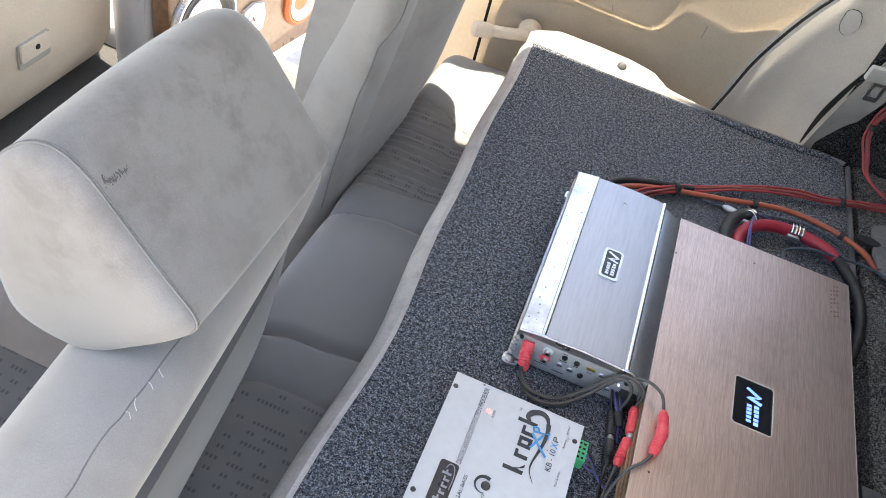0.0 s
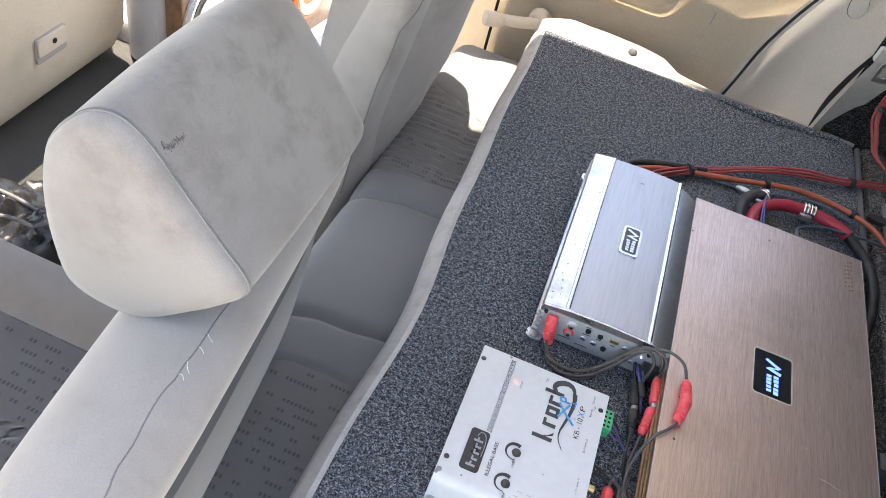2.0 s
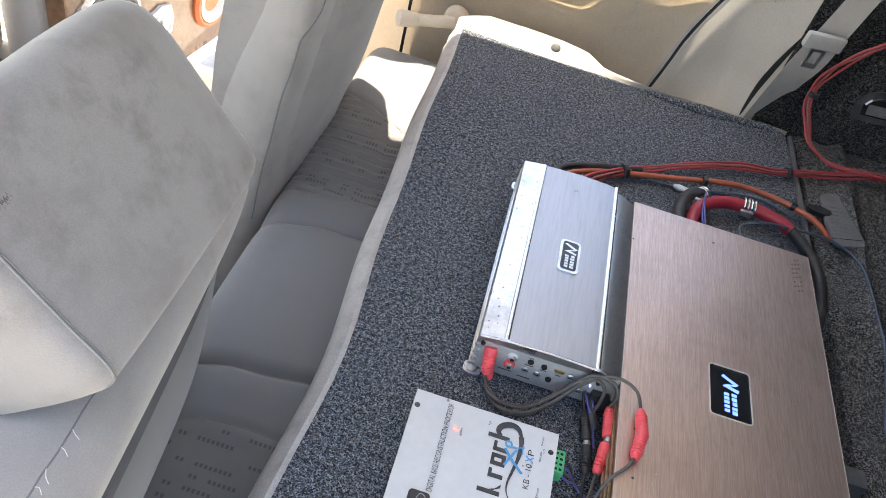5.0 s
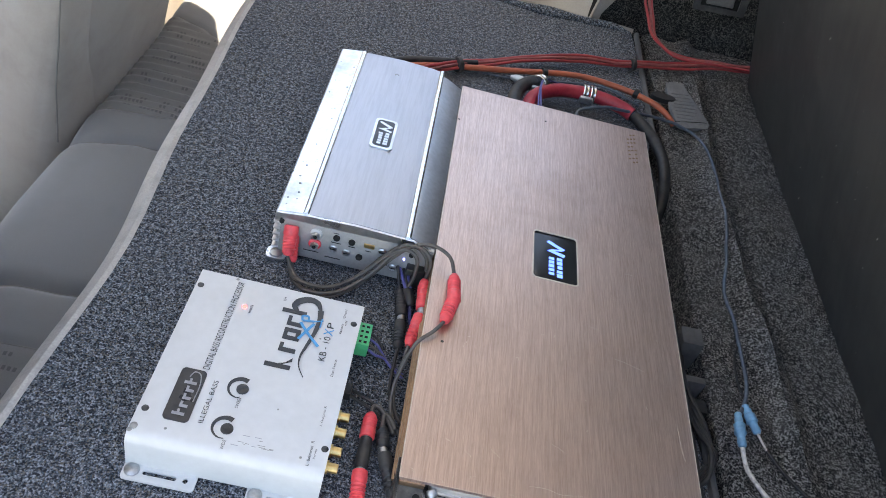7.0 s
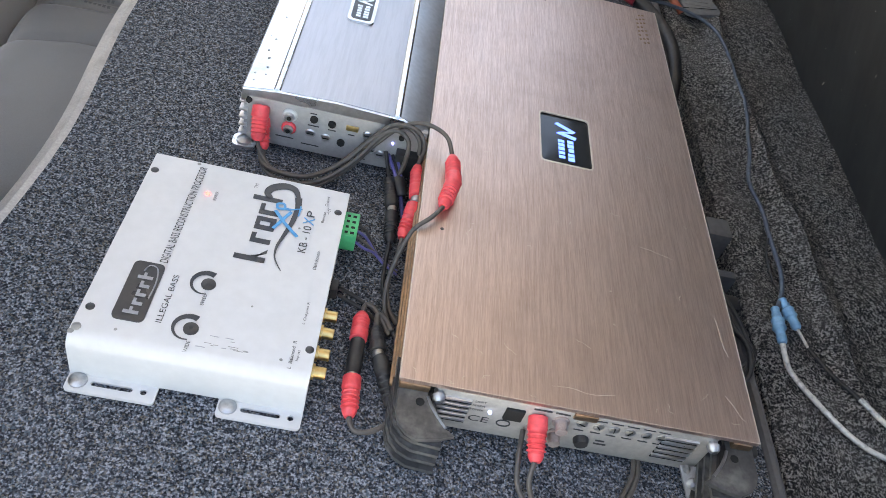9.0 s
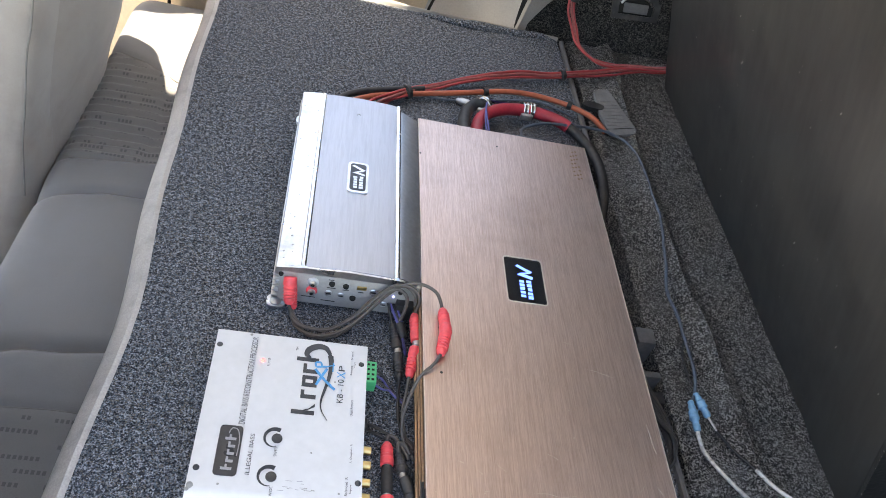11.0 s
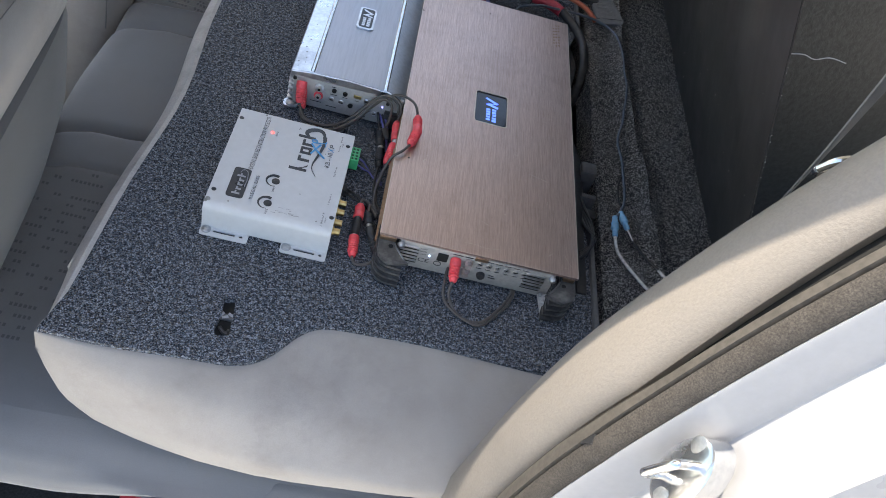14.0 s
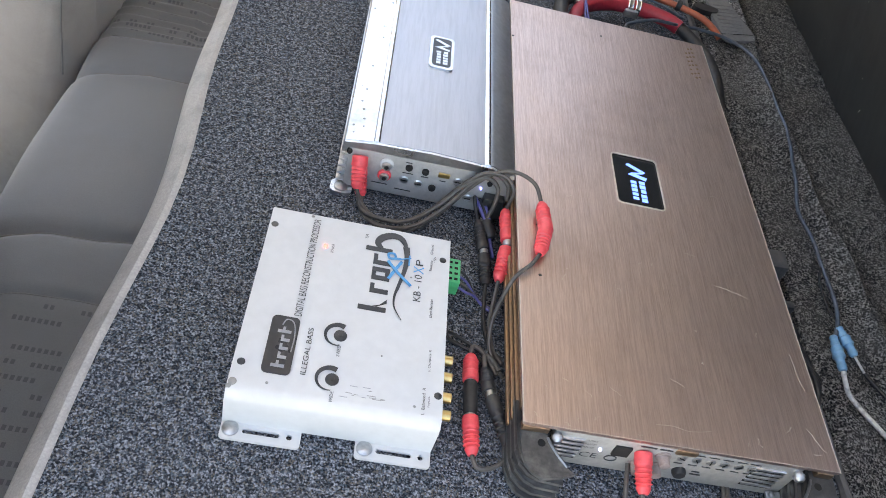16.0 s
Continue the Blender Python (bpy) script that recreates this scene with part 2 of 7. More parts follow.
WHITE = surface("white_enamel", (0.60, 0.605, 0.61), 0.38, fine=120, coarse=14, var=0.03, stain=0.16, bumps=0.06, stain_color=(0.42, 0.41, 0.38))
SCUFF = surface("scuff", (0.28, 0.28, 0.27), 0.8)
INK = surface("ink", (0.035, 0.037, 0.042), 0.5)
INK_GREY = surface("grey_ink", (0.30, 0.31, 0.33), 0.5)
INK_BLUE = surface("blue_ink", (0.05, 0.30, 0.58), 0.5)
BADGE = surface("badge_black", (0.030, 0.032, 0.038), 0.35, fine=200, coarse=30, stain=0.4, stain_color=(0.12, 0.12, 0.13))
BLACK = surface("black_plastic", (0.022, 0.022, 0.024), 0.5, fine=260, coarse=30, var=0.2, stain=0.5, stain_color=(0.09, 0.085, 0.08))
CAP_PLASTIC = surface("worn_cap_plastic", (0.060, 0.060, 0.061), 0.38, fine=220, coarse=46, var=0.3, stain=0.8, stain_color=(0.20, 0.195, 0.185))
BLACK_DUSTY = surface("dusty_black_plastic", (0.034, 0.035, 0.037), 0.34, fine=200, coarse=36, var=0.3, stain=0.8, stain_color=(0.12, 0.116, 0.11))
GLASS = surface("display_glass", (0.006, 0.006, 0.008), 0.12, fine=60, coarse=20, var=0.05, stain=0.1, bumps=0.0)
BLUE_GLOW = glow("blue_display", (0.10, 0.22, 0.95), 0.55)
LED_WHITE = glow("led_white", (0.35, 0.52, 1.0), 1.8)
LED_BLUE = glow("led_blue", (0.22, 0.25, 1.0), 1.8)
LED_RED = glow("led_red", (1.0, 0.05, 0.05), 2.5)
RED = surface("red_sleeve", (0.84, 0.085, 0.10), 0.38, fine=200, coarse=40, var=0.12, stain=0.3)
RED_WIRE = surface("red_wire", (0.36, 0.045, 0.05), 0.42, fine=200, coarse=25, var=0.15, stain=0.4)
PINK_WIRE = surface("dusty_red_wire", (0.30, 0.085, 0.08), 0.5, fine=200, coarse=25, var=0.2, stain=0.4)
RED_CABLE = surface("red_power_cable", (0.38, 0.03, 0.05), 0.4, fine=200, coarse=25, var=0.15, stain=0.35)
ORANGE = surface("orange_cable", (0.42, 0.105, 0.055), 0.45, fine=200, coarse=20, var=0.12, stain=0.35)
CABLE = surface("black_cable", (0.018, 0.018, 0.02), 0.5, fine=200, coarse=40, var=0.3, stain=0.5, stain_color=(0.07, 0.065, 0.06))
CABLE_BROWN = surface("grey_signal_cable", (0.085, 0.075, 0.068), 0.45, fine=200, coarse=40, var=0.2, stain=0.4)
BLUE_WIRE = surface("blue_wire", (0.072, 0.092, 0.122), 0.5, fine=200, coarse=30, var=0.3, stain=0.5)
VIOLET_WIRE = surface("violet_wire", (0.09, 0.09, 0.28), 0.45)
BLUE_CONN = surface("blue_terminal", (0.17, 0.38, 0.58), 0.35, fine=200, coarse=60, var=0.15, stain=0.3)
WHITE_WIRE = surface("white_wire", (0.66, 0.65, 0.61), 0.5, fine=250, coarse=190, var=0.1, stain=0.8, stain_color=(0.12, 0.11, 0.10))
GREEN = surface("green_terminal", (0.05, 0.46, 0.19), 0.4, fine=200, coarse=60)
GREY_PLASTIC = surface("grey_clip_plastic", (0.10, 0.10, 0.103), 0.6, fine=200, coarse=30, var=0.15, stain=0.4)
BOX_COAT = surface("black_box_coat", (0.020, 0.021, 0.022), 0.5, fine=190, coarse=5, var=0.4, stain=0.5, bumps=0.5, dist=0.0015, stain_color=(0.035, 0.035, 0.034))
BOX_PLAIN = surface("black_box_board", (0.029, 0.028, 0.028), 0.42, fine=26, coarse=7, var=0.3, stain=0.55, bumps=0.12, stretch=(1.0, 2.2, 0.22), stain_color=(0.052, 0.050, 0.046))
COVER_GREY = surface("ribbed_cover_grey", (0.17, 0.17, 0.172), 0.6, fine=300, coarse=30, var=0.15, stain=0.35)
CHIP = surface("white_chip", (0.55, 0.54, 0.5), 0.8)
HEADLINER = surface("headliner", (0.40, 0.38, 0.35), 0.95, fine=500, coarse=5, var=0.05)
FLOOR_MAT = surface("cabin_floor_felt", (0.05, 0.05, 0.05), 0.95, fine=300, coarse=8, var=0.4, stain=0.4, bumps=0.8, dist=0.002)
GROUND = surface("pale_concrete", (0.50, 0.48, 0.45), 0.9, fine=40, coarse=1.5, var=0.12, stain=0.25, bumps=0.4, dist=0.003)
WOOD_EDGE = surface("door_build_wood", (0.20, 0.11, 0.06), 0.35, fine=60, coarse=10, var=0.3, stain=0.4, coat=0.6)
CONE = surface("speaker_cone", (0.55, 0.54, 0.52), 0.6, fine=150, coarse=40, var=0.08)
ORANGE_RING = surface("orange_ring", (0.75, 0.18, 0.06), 0.4, fine=100, coarse=30)


def tinted_glass(name, color):
    """Thin tinted glass: light passes straight through, weakened, with a glossy skin."""
    m, nt, b = nodes_of(name)
    clear = nt.nodes.new("ShaderNodeBsdfTransparent")
    clear.inputs[0].default_value = (*color, 1)
    gloss = nt.nodes.new("ShaderNodeBsdfGlossy")
    gloss.inputs["Roughness"].default_value = 0.03
    mix = nt.nodes.new("ShaderNodeMixShader")
    mix.inputs[0].default_value = 0.06
    nt.links.new(clear.outputs[0], mix.inputs[1])
    nt.links.new(gloss.outputs[0], mix.inputs[2])
    nt.links.new(mix.outputs[0], nt.nodes["Material Output"].inputs[0])
    nt.nodes.remove(b)
    return m


TINTED = tinted_glass("tinted_glass", (0.90, 0.91, 0.90))


# ---- shape helpers ----
def tree_of(ob):
    """A search tree of a mesh that stands at the world's origin."""
    me = ob.data
    return BVHTree.FromPolygons([v.co for v in me.vertices], [p.vertices for p in me.polygons])


def spline(pts, n=6, closed=False):
    """Catmull-Rom points through pts."""
    p = [Vector(q) for q in pts]
    out, m = [], len(p)
    for i in range(m if closed else m - 1):
        a, b, c, d = (p[k % m] for k in (i - 1, i, i + 1, i + 2)) if closed else (p[max(i - 1, 0)], p[i], p[i + 1], p[min(i + 2, m - 1)])
        for k in range(n):
            t = k / n
            out.append(0.5 * ((2 * b) + (c - a) * t + (2 * a - 5 * b + 4 * c - d) * t * t + (3 * b - a - 3 * c + d) * t ** 3))
    if not closed:
        out.append(p[-1])
    return out


def lerp_table(table, x):
    """Piecewise linear values; table rows are (x, value)."""
    return float(np.interp(x, [r[0] for r in table], [r[1] for r in table]))


def rings(bm, loops, caps=True, closed=True):
    """Skin rows of points into a surface."""
    vs = [[bm.verts.new(p) for p in loop] for loop in loops]
    n = len(vs[0])
    for a, b in zip(vs, vs[1:]):
        for k in range(n if closed else n - 1):
            bm.faces.new((a[k], a[(k + 1) % n], b[(k + 1) % n], b[k]))
    if caps:
        bm.faces.new(vs[0][::-1])
        bm.faces.new(vs[-1])
    return bm


def tube(bm, pts, r, seg=8, n=5, radii=None):
    """A round tube along a smooth path."""
    path = spline(pts, n) if n > 1 else [Vector(p) for p in pts]
    loops, up = [], Vector((0.13, 0.21, 0.97))
    for i, p in enumerate(path):
        d = (path[min(i + 1, len(path) - 1)] - path[max(i - 1, 0)]).normalized()
        side = d.cross(up)
        side = side.normalized() if side.length > 1e-4 else d.orthogonal().normalized()
        top = side.cross(d)
        rr = r if radii is None else radii(i / (len(path) - 1))
        loops.append([p + rr * (math.cos(a) * side + math.sin(a) * top) for a in (2 * math.pi * k / seg for k in range(seg))])
    return rings(bm, loops)


def lathe(bm, a, b, profile, seg=16):
    """A turned body on the line a-b; profile rows are (place from 0 to 1, radius)."""
    a, b = Vector(a), Vector(b)
    d = (b - a).normalized()
    s = d.orthogonal().normalized()
    t = d.cross(s)
    return rings(bm, [[a + (b - a) * h + r * (math.cos(q) * s + math.sin(q) * t) for q in (2 * math.pi * k / seg for k in range(seg))] for h, r in profile])


def box(bm, x0, x1, y0, y1, z0, z1, bevel=0.0, m=None, seg=2):
    made = bmesh.ops.create_cube(bm, size=1.0, matrix=Matrix.Translation(((x0 + x1) / 2, (y0 + y1) / 2, (z0 + z1) / 2)) @ Matrix.Diagonal((x1 - x0, y1 - y0, z1 - z0, 1)))
    if bevel:
        edges = list({e for v in made["verts"] for e in v.link_edges})
        got = bmesh.ops.bevel(bm, geom=edges, offset=bevel, segments=seg, affect="EDGES", profile=0.5)
        verts = list({v for f in got["faces"] for v in f.verts})
    else:
        verts = made["verts"]
    if m is not None:
        bmesh.ops.transform(bm, matrix=m, verts=verts)
    return bm


def grid(bm, fn, nu, nv):
    vs = [[bm.verts.new(fn(i / nu, j / nv)) for j in range(nv + 1)] for i in range(nu + 1)]
    for i in range(nu):
        for j in range(nv):
            bm.faces.new((vs[i][j], vs[i + 1][j], vs[i + 1][j + 1], vs[i][j + 1]))
    return bm


def prism(bm, outline, z0, z1, holes=()):
    """An outline in the plane, with holes, raised from z0 to z1."""
    edges = []
    for loop in (outline, *holes):
        vs = [bm.verts.new((p[0], p[1], z1)) for p in loop]
        edges += [bm.edges.new((vs[k], vs[(k + 1) % len(vs)])) for k in range(len(vs))]
    bmesh.ops.triangle_fill(bm, edges=edges, use_beauty=True)
    faces = list(bm.faces)
    bmesh.ops.recalc_face_normals(bm, faces=faces)
    if faces and faces[0].normal.z < 0:
        bmesh.ops.reverse_faces(bm, faces=faces)
    got = bmesh.ops.extrude_face_region(bm, geom=faces)
    low = [g for g in got["geom"] if isinstance(g, bmesh.types.BMVert)]
    bmesh.ops.translate(bm, vec=(0, 0, z0 - z1), verts=low)
    bmesh.ops.recalc_face_normals(bm, faces=list(bm.faces))
    return bm


def rounded(x0, x1, y0, y1, r, n=4):
    out = []
    for cx, cy, a0 in ((x1 - r, y1 - r, 0), (x0 + r, y1 - r, 90), (x0 + r, y0 + r, 180), (x1 - r, y0 + r, 270)):
        out += [(cx + r * math.cos(radians(a0 + 90 * k / n)), cy + r * math.sin(radians(a0 + 90 * k / n))) for k in range(n + 1)]
    return out


def link_mesh(name, bm, material, smooth=True):
    bmesh.ops.recalc_face_normals(bm, faces=list(bm.faces))
    me = bpy.data.meshes.new(name)
    bm.to_mesh(me)
    bm.free()
    me.materials.append(material)
    if smooth:
        me.shade_smooth()
        me.set_sharp_from_angle(angle=radians(38))
    return new(name, me)


def thing(name, label, category, at=(0, 0, 0), group="", kind=""):
    ob = new(name)
    ob.location = at
    ob.empty_display_size = 0.02
    return tagged(ob, label, category, group, kind)


def part(name, bm, material, parent, label="", smooth=True):
    """Links a bmesh in world metres as one mesh under a thing or a part."""
    ob = link_mesh(name, bm, material, smooth)
    ob.parent = parent
    top = parent
    shift = Vector(parent.location)
    while top.parent:
        top = top.parent
        shift += Vector(top.location)
    ob.location = -shift if parent.location.length or top is not parent else (0, 0, 0)
    if label:
        ob["label"] = label
    return ob


def solo(name, bm, material, label, category, group="", kind="", smooth=True):
    return tagged(link_mesh(name, bm, material, smooth), label, category, group, kind)


def lettering(text, material, parent, x_base, y0, y1, height, z, name="lettering"):
    """Flat lettering that reads towards the far side, its foot at x_base."""
    cu = bpy.data.curves.new(name, "FONT")
    cu.body = text
    tmp = bpy.data.objects.new(name, cu)
    scene.collection.objects.link(tmp)
    bpy.context.view_layer.update()
    me = bpy.data.meshes.new_from_object(tmp.evaluated_get(bpy.context.evaluated_depsgraph_get()))
    bpy.data.objects.remove(tmp)
    bm = bmesh.new()
    bm.from_mesh(me)
    bpy.data.meshes.remove(me)
    lo = [min(v.co[k] for v in bm.verts) for k in (0, 1)]
    hi = [max(v.co[k] for v in bm.verts) for k in (0, 1)]
    for v in bm.verts:
        u, w = (v.co.x - lo[0]) / (hi[0] - lo[0]), (v.co.y - lo[1]) / (hi[1] - lo[1])
        v.co = (x_base - w * height, y0 + u * (y1 - y0), z)
    ob = part(name, bm, material, parent, smooth=False)
    for p in ob.data.polygons:
        if p.normal.z < 0:
            p.flip()
    return ob


# ---- setting: ground, car shell ----
bm = bmesh.new()
grid(bm, lambda u, v: (-150 + 300 * u, -150 + 300 * v, -0.80), 30, 30)
solo("ground", bm, GROUND, "pale sunlit concrete ground outside the car", "ground", kind="structure")

bm = bmesh.new()
box(bm, -1.35, 0.62, -0.16, 1.40, -0.56, -0.50, 0.01)
solo("floor", bm, FLOOR_MAT, "dark felt cabin floor of the car", "floor", kind="structure")

bm = bmesh.new()


# Unseen roof edges, cut so that sun and shadow fall where wanted.
NEAR_EDGE = [(-1.0, 0.055), (0.25, 0.055), (0.34, 0.070), (0.425, 0.042), (0.47, 0.017), (0.505, 0.002), (0.54, -0.010), (0.60, -0.026), (0.70, -0.05), (1.2, -0.09)]
FAR_EDGE = [(-1.0, 1.19), (-0.20, 1.20), (-0.165, 1.33), (-0.14, 1.345), (0.185, 1.345), (0.20, 1.42), (0.27, 1.42), (0.29, 1.345), (0.36, 1.345), (0.38, 1.42), (0.60, 1.42), (1.2, 1.36)]


def roof_point(u, v):
    x = -0.95 + 2.02 * u
    a, b = lerp_table(NEAR_EDGE, x), lerp_table(FAR_EDGE, x)
    return (x, a + (b - a) * v, 0.90 + 0.06 * math.sin(math.pi * v) + 0.03 * math.sin(math.pi * u))


grid(bm, roof_point, 200, 12)
bmesh.ops.solidify(bm, geom=list(bm.faces), thickness=0.03)
solo("ceiling", bm, HEADLINER, "pale cloth headliner of the unseen roof, edges cut to place sunlight", "ceiling", kind="structure")

# unseen panes that close the car and weaken light from front and far side
def glazing(name, label, corners):
    """A slightly curved pane between four corners, with thickness."""
    a, b, c, d = (Vector(p) for p in corners)
    bm = bmesh.new()
    grid(bm, lambda u, v: (a * (1 - u) + b * u) * (1 - v) + (d * (1 - u) + c * u) * v, 8, 6)
    bmesh.ops.solidify(bm, geom=list(bm.faces), thickness=0.004)
    return solo(name, bm, TINTED, label, "car window", kind="structure")


glazing("window_1", "unseen tinted pane at the far rear door, added to dim light", [(-0.14, 1.400, 0.305), (0.50, 1.400, 0.305), (0.60, 1.30, 0.895), (-0.14, 1.335, 0.905)])
glazing("window_2", "unseen sloping windscreen pane, added to dim light", [(-1.30, 0.02, 0.17), (-1.30, 1.27, 0.17), (-0.955, 1.18, 0.915), (-0.955, 0.07, 0.915)])

# far side wall of the boot and its felt, closing panels
bm = bmesh.new()


def felt_wall(u, v):
    x, z = 0.56 + 0.95 * u, -0.25 + 0.62 * v
    y = 1.215 + 0.10 * max(0.0, 0.35 - u) + 0.02 * math.sin(7 * x + 3 * z) - 0.07 * max(0.0, u - 0.25) * (1 - v)
    return (x, y, z)


grid(bm, felt_wall, 24, 18)
bmesh.ops.solidify(bm, geom=list(bm.faces), thickness=0.012)
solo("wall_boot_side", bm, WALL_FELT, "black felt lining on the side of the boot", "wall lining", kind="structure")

bm = bmesh.new()


def felt_wall_near(u, v):
    x, z = 0.60 + 0.9 * u, -0.25 + 0.50 * v
    return (x, 0.02 + 0.02 * math.sin(6 * x) - 0.03 * v, z)


grid(bm, felt_wall_near, 16, 8)
bmesh.ops.solidify(bm, geom=list(bm.faces), thickness=0.012)
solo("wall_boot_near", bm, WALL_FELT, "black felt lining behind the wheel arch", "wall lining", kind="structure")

bm = bmesh.new()
box(bm, 1.50, 1.55, -0.1, 1.35, -0.3, 0.62, 0.01)
solo("wall_boot_back", bm, BOX_PLAIN, "dark rear wall of the boot", "wall", kind="structure")

# boot floor felt, rumpled
bm = bmesh.new()


def boot_floor(u, v):
    x, y = 0.634 + 0.86 * u, -0.02 + 1.26 * v
    z = -0.004 + 0.007 * noise.noise((x * 9, y * 9, 0.3)) + 0.003 * noise.noise((x * 34, y * 34, 1.3))
    ridge = 0.716 + 0.012 * math.sin(y * 6.0) - 0.02 * max(0, y - 0.9)
    z += 0.016 * math.exp(-((x - ridge) / 0.012) ** 2) * (1 if y > 0.45 else max(0, (y - 0.2) / 0.25))
    if y < 0.28:
        z -= 0.05 * min(1, (0.28 - y) / 0.2) * max(0, min(1, (x - 0.645) / 0.04))
    if x < 0.645:
        z -= 0.05 * (0.645 - x) / 0.011
    return (x, y, z)


grid(bm, boot_floor, 90, 130)
bmesh.ops.solidify(bm, geom=list(bm.faces), thickness=0.006)
solo("floor_boot", bm, TRUNK_FELT, "rumpled dark grey felt on the boot floor", "boot floor", kind="structure")

rnd = random.Random(4)
bm = bmesh.new()
for k in range(240):
    x, y = rnd.uniform(0.645, 0.80), rnd.uniform(0.20, 1.15)
    p = boot_floor((x - 0.634) / 0.86, (y + 0.02) / 1.26)
    s = 0.0003 + 0.0010 * rnd.random() ** 2
    bmesh.ops.create_icosphere(bm, subdivisions=1, radius=s, matrix=pose(x, y, p[2] + s * 0.4, rnd.uniform(0, 90), 0, rnd.uniform(0, 180)) @ Matrix.Diagonal((rnd.uniform(0.4, 1), rnd.uniform(1, 3.5), 0.5, 1)))
solo("crumbs", bm, CHIP, "tiny pale crumbs of debris on the boot felt", "debris", kind="stuff")

# Added black tray: keeps sunlit ground from showing through the slot.
bm = bmesh.new()
box(bm, 0.56, 1.50, 0.03, 1.24, -0.22, -0.17, 0.01)
solo("floor_boot_blocker", bm, GAP, "added black tray below the felt, closing the slot to light", "boot floor", kind="structure")

# ---- near quarter: door opening edge, seal and trim ----
EDGE = [(0.436, -0.30), (0.452, -0.14), (0.466, 0.0), (0.480, 0.12), (0.501, 0.225), (0.530, 0.315), (0.562, 0.400), (0.598, 0.480), (0.648, 0.580), (0.715, 0.700), (0.80, 0.84)]
EDGE_S = [Vector((p.x, p.y, 0)) for p in spline([(x, z, 0) for x, z in EDGE], 8)]


def sweep(bm, section, mirror=False, closed=True):
    """Carry a section along the door edge; its rows are (y, distance into the opening)."""
    loops = []
    for i, p in enumerate(EDGE_S):
        d = (EDGE_S[min(i + 1, len(EDGE_S) - 1)] - EDGE_S[max(i - 1, 0)]).normalized()
        nrm = Vector((-d.y, d.x, 0))
        loop = []
        for y, off in section(i / (len(EDGE_S) - 1)) if callable(section) else section:
            q = p + nrm * off
            loop.append((q.x, 1.205 - y if mirror else y, q.y))
        loops.append(loop)
    return rings(bm, loops, closed=closed, caps=closed)


def pillar_section(s):
    w, k = 0.02 * s, 0.085 * max(0.0, s - 0.45)
    return [(-0.005 + w, -0.14), (-0.024 + w, -0.045), (-0.038 + w, -0.014), (-0.055 + 0.5 * w + 0.3 * k, 0.001), (-0.075 + 0.6 * k, 0.004), (-0.095 + k, -0.001), (-0.108 + k, -0.009), (-0.112 + k, -0.018), (-0.103 + k, -0.045), (-0.03 + 0.3 * k, -0.085), (-0.015, -0.15)]


def seal_section(rows):
    """Seal rows, drawn inwards as the opening climbs."""
    return lambda s: [(y + 0.05 * max(0.0, s - 0.40), off) for y, off in rows]


near_quarter = thing("quarter_trim", "pale moulded quarter trim rising beside the rear door opening", "car trim", (0.5, 0, 0.2), kind="structure")
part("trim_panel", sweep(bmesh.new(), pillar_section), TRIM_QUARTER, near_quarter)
def widen(s):
    return min(1.0, max(0.0, (s - 0.36) / 0.24))


# Raised black filler paints the gap's shade between trim and seal.
part("trim_gap", sweep(bmesh.new(), lambda s: [(-0.100 + 0.085 * max(0.0, s - 0.45), -0.028), (-0.121 - 0.006 * widen(s) + 0.05 * max(0.0, s - 0.40), -0.026), (-0.124 - 0.006 * widen(s) + 0.05 * max(0.0, s - 0.40), -0.05), (-0.085, -0.07)]), GAP, near_quarter, "black filler that stands for shade in the gap behind the trim")


def lip_section(s):
    """The inner rubber lip draws back from the trim as the opening climbs."""
    w, k = -0.0105 * widen(s), 0.05 * max(0.0, s - 0.40)
    return [(y + k + min(0.0, max(w, -0.1265 - y)), off) for y, off in ((-0.115, -0.036), (-0.117, -0.016), (-0.1185, -0.0115), (-0.120, -0.013), (-0.1215, -0.0095), (-0.128, -0.008), (-0.135, -0.008), (-0.137, -0.014), (-0.135, -0.036))]


seal = part("door_seal", sweep(bmesh.new(), lip_section), RUBBER, near_quarter, "dusty brown rubber door seal")
part("seal_bead", sweep(bmesh.new(), seal_section([(-0.1365, -0.034), (-0.1365, -0.0115), (-0.139, -0.0085), (-0.144, -0.0095), (-0.149, -0.0135), (-0.152, -0.020), (-0.151, -0.036)])), RUBBER_DARK, seal, "dark speckled outer bead")
jamb_rows = [(-0.150, -0.024), (-0.1535, -0.022), (-0.1550, -0.026), (-0.1595, -0.060), (-0.1615, -0.0655), (-0.166, -0.0670), (-0.226, -0.067), (-0.230, -0.058), (-0.236, -0.056), (-0.241, -0.072), (-0.264, -0.074), (-0.268, -0.064), (-0.275, -0.062), (-0.281, -0.078), (-0.315, -0.082), (-0.330, -0.097), (-0.332, -0.30), (-0.15, -0.30)]
part("door_jamb", sweep(bmesh.new(), seal_section(jamb_rows)), PAINT, near_quarter, "pale grey painted door jamb")
# seal clip torn edge
bm = bmesh.new()
rings(bm, [[(0.5085, -0.1320, 0.2170), (0.5060, -0.1370, 0.2155), (0.5100, -0.1430, 0.2290), (0.5125, -0.1360, 0.2330)], [(0.5175, -0.1320, 0.2140), (0.5150, -0.1370, 0.2125), (0.5190, -0.1430, 0.2260), (0.5215, -0.1360, 0.2300)]])
part("seal_tear", bm, BLACK, seal, "torn dark nick")

striker = thing("door_striker", "bright steel door striker loop on its plate", "door striker", (0.555, -0.2, 0.22), kind="")
along = Vector((0.33, 0.10, 0.94)).normalized()
out = Vector((-0.90, -0.28, 0.34)).normalized()
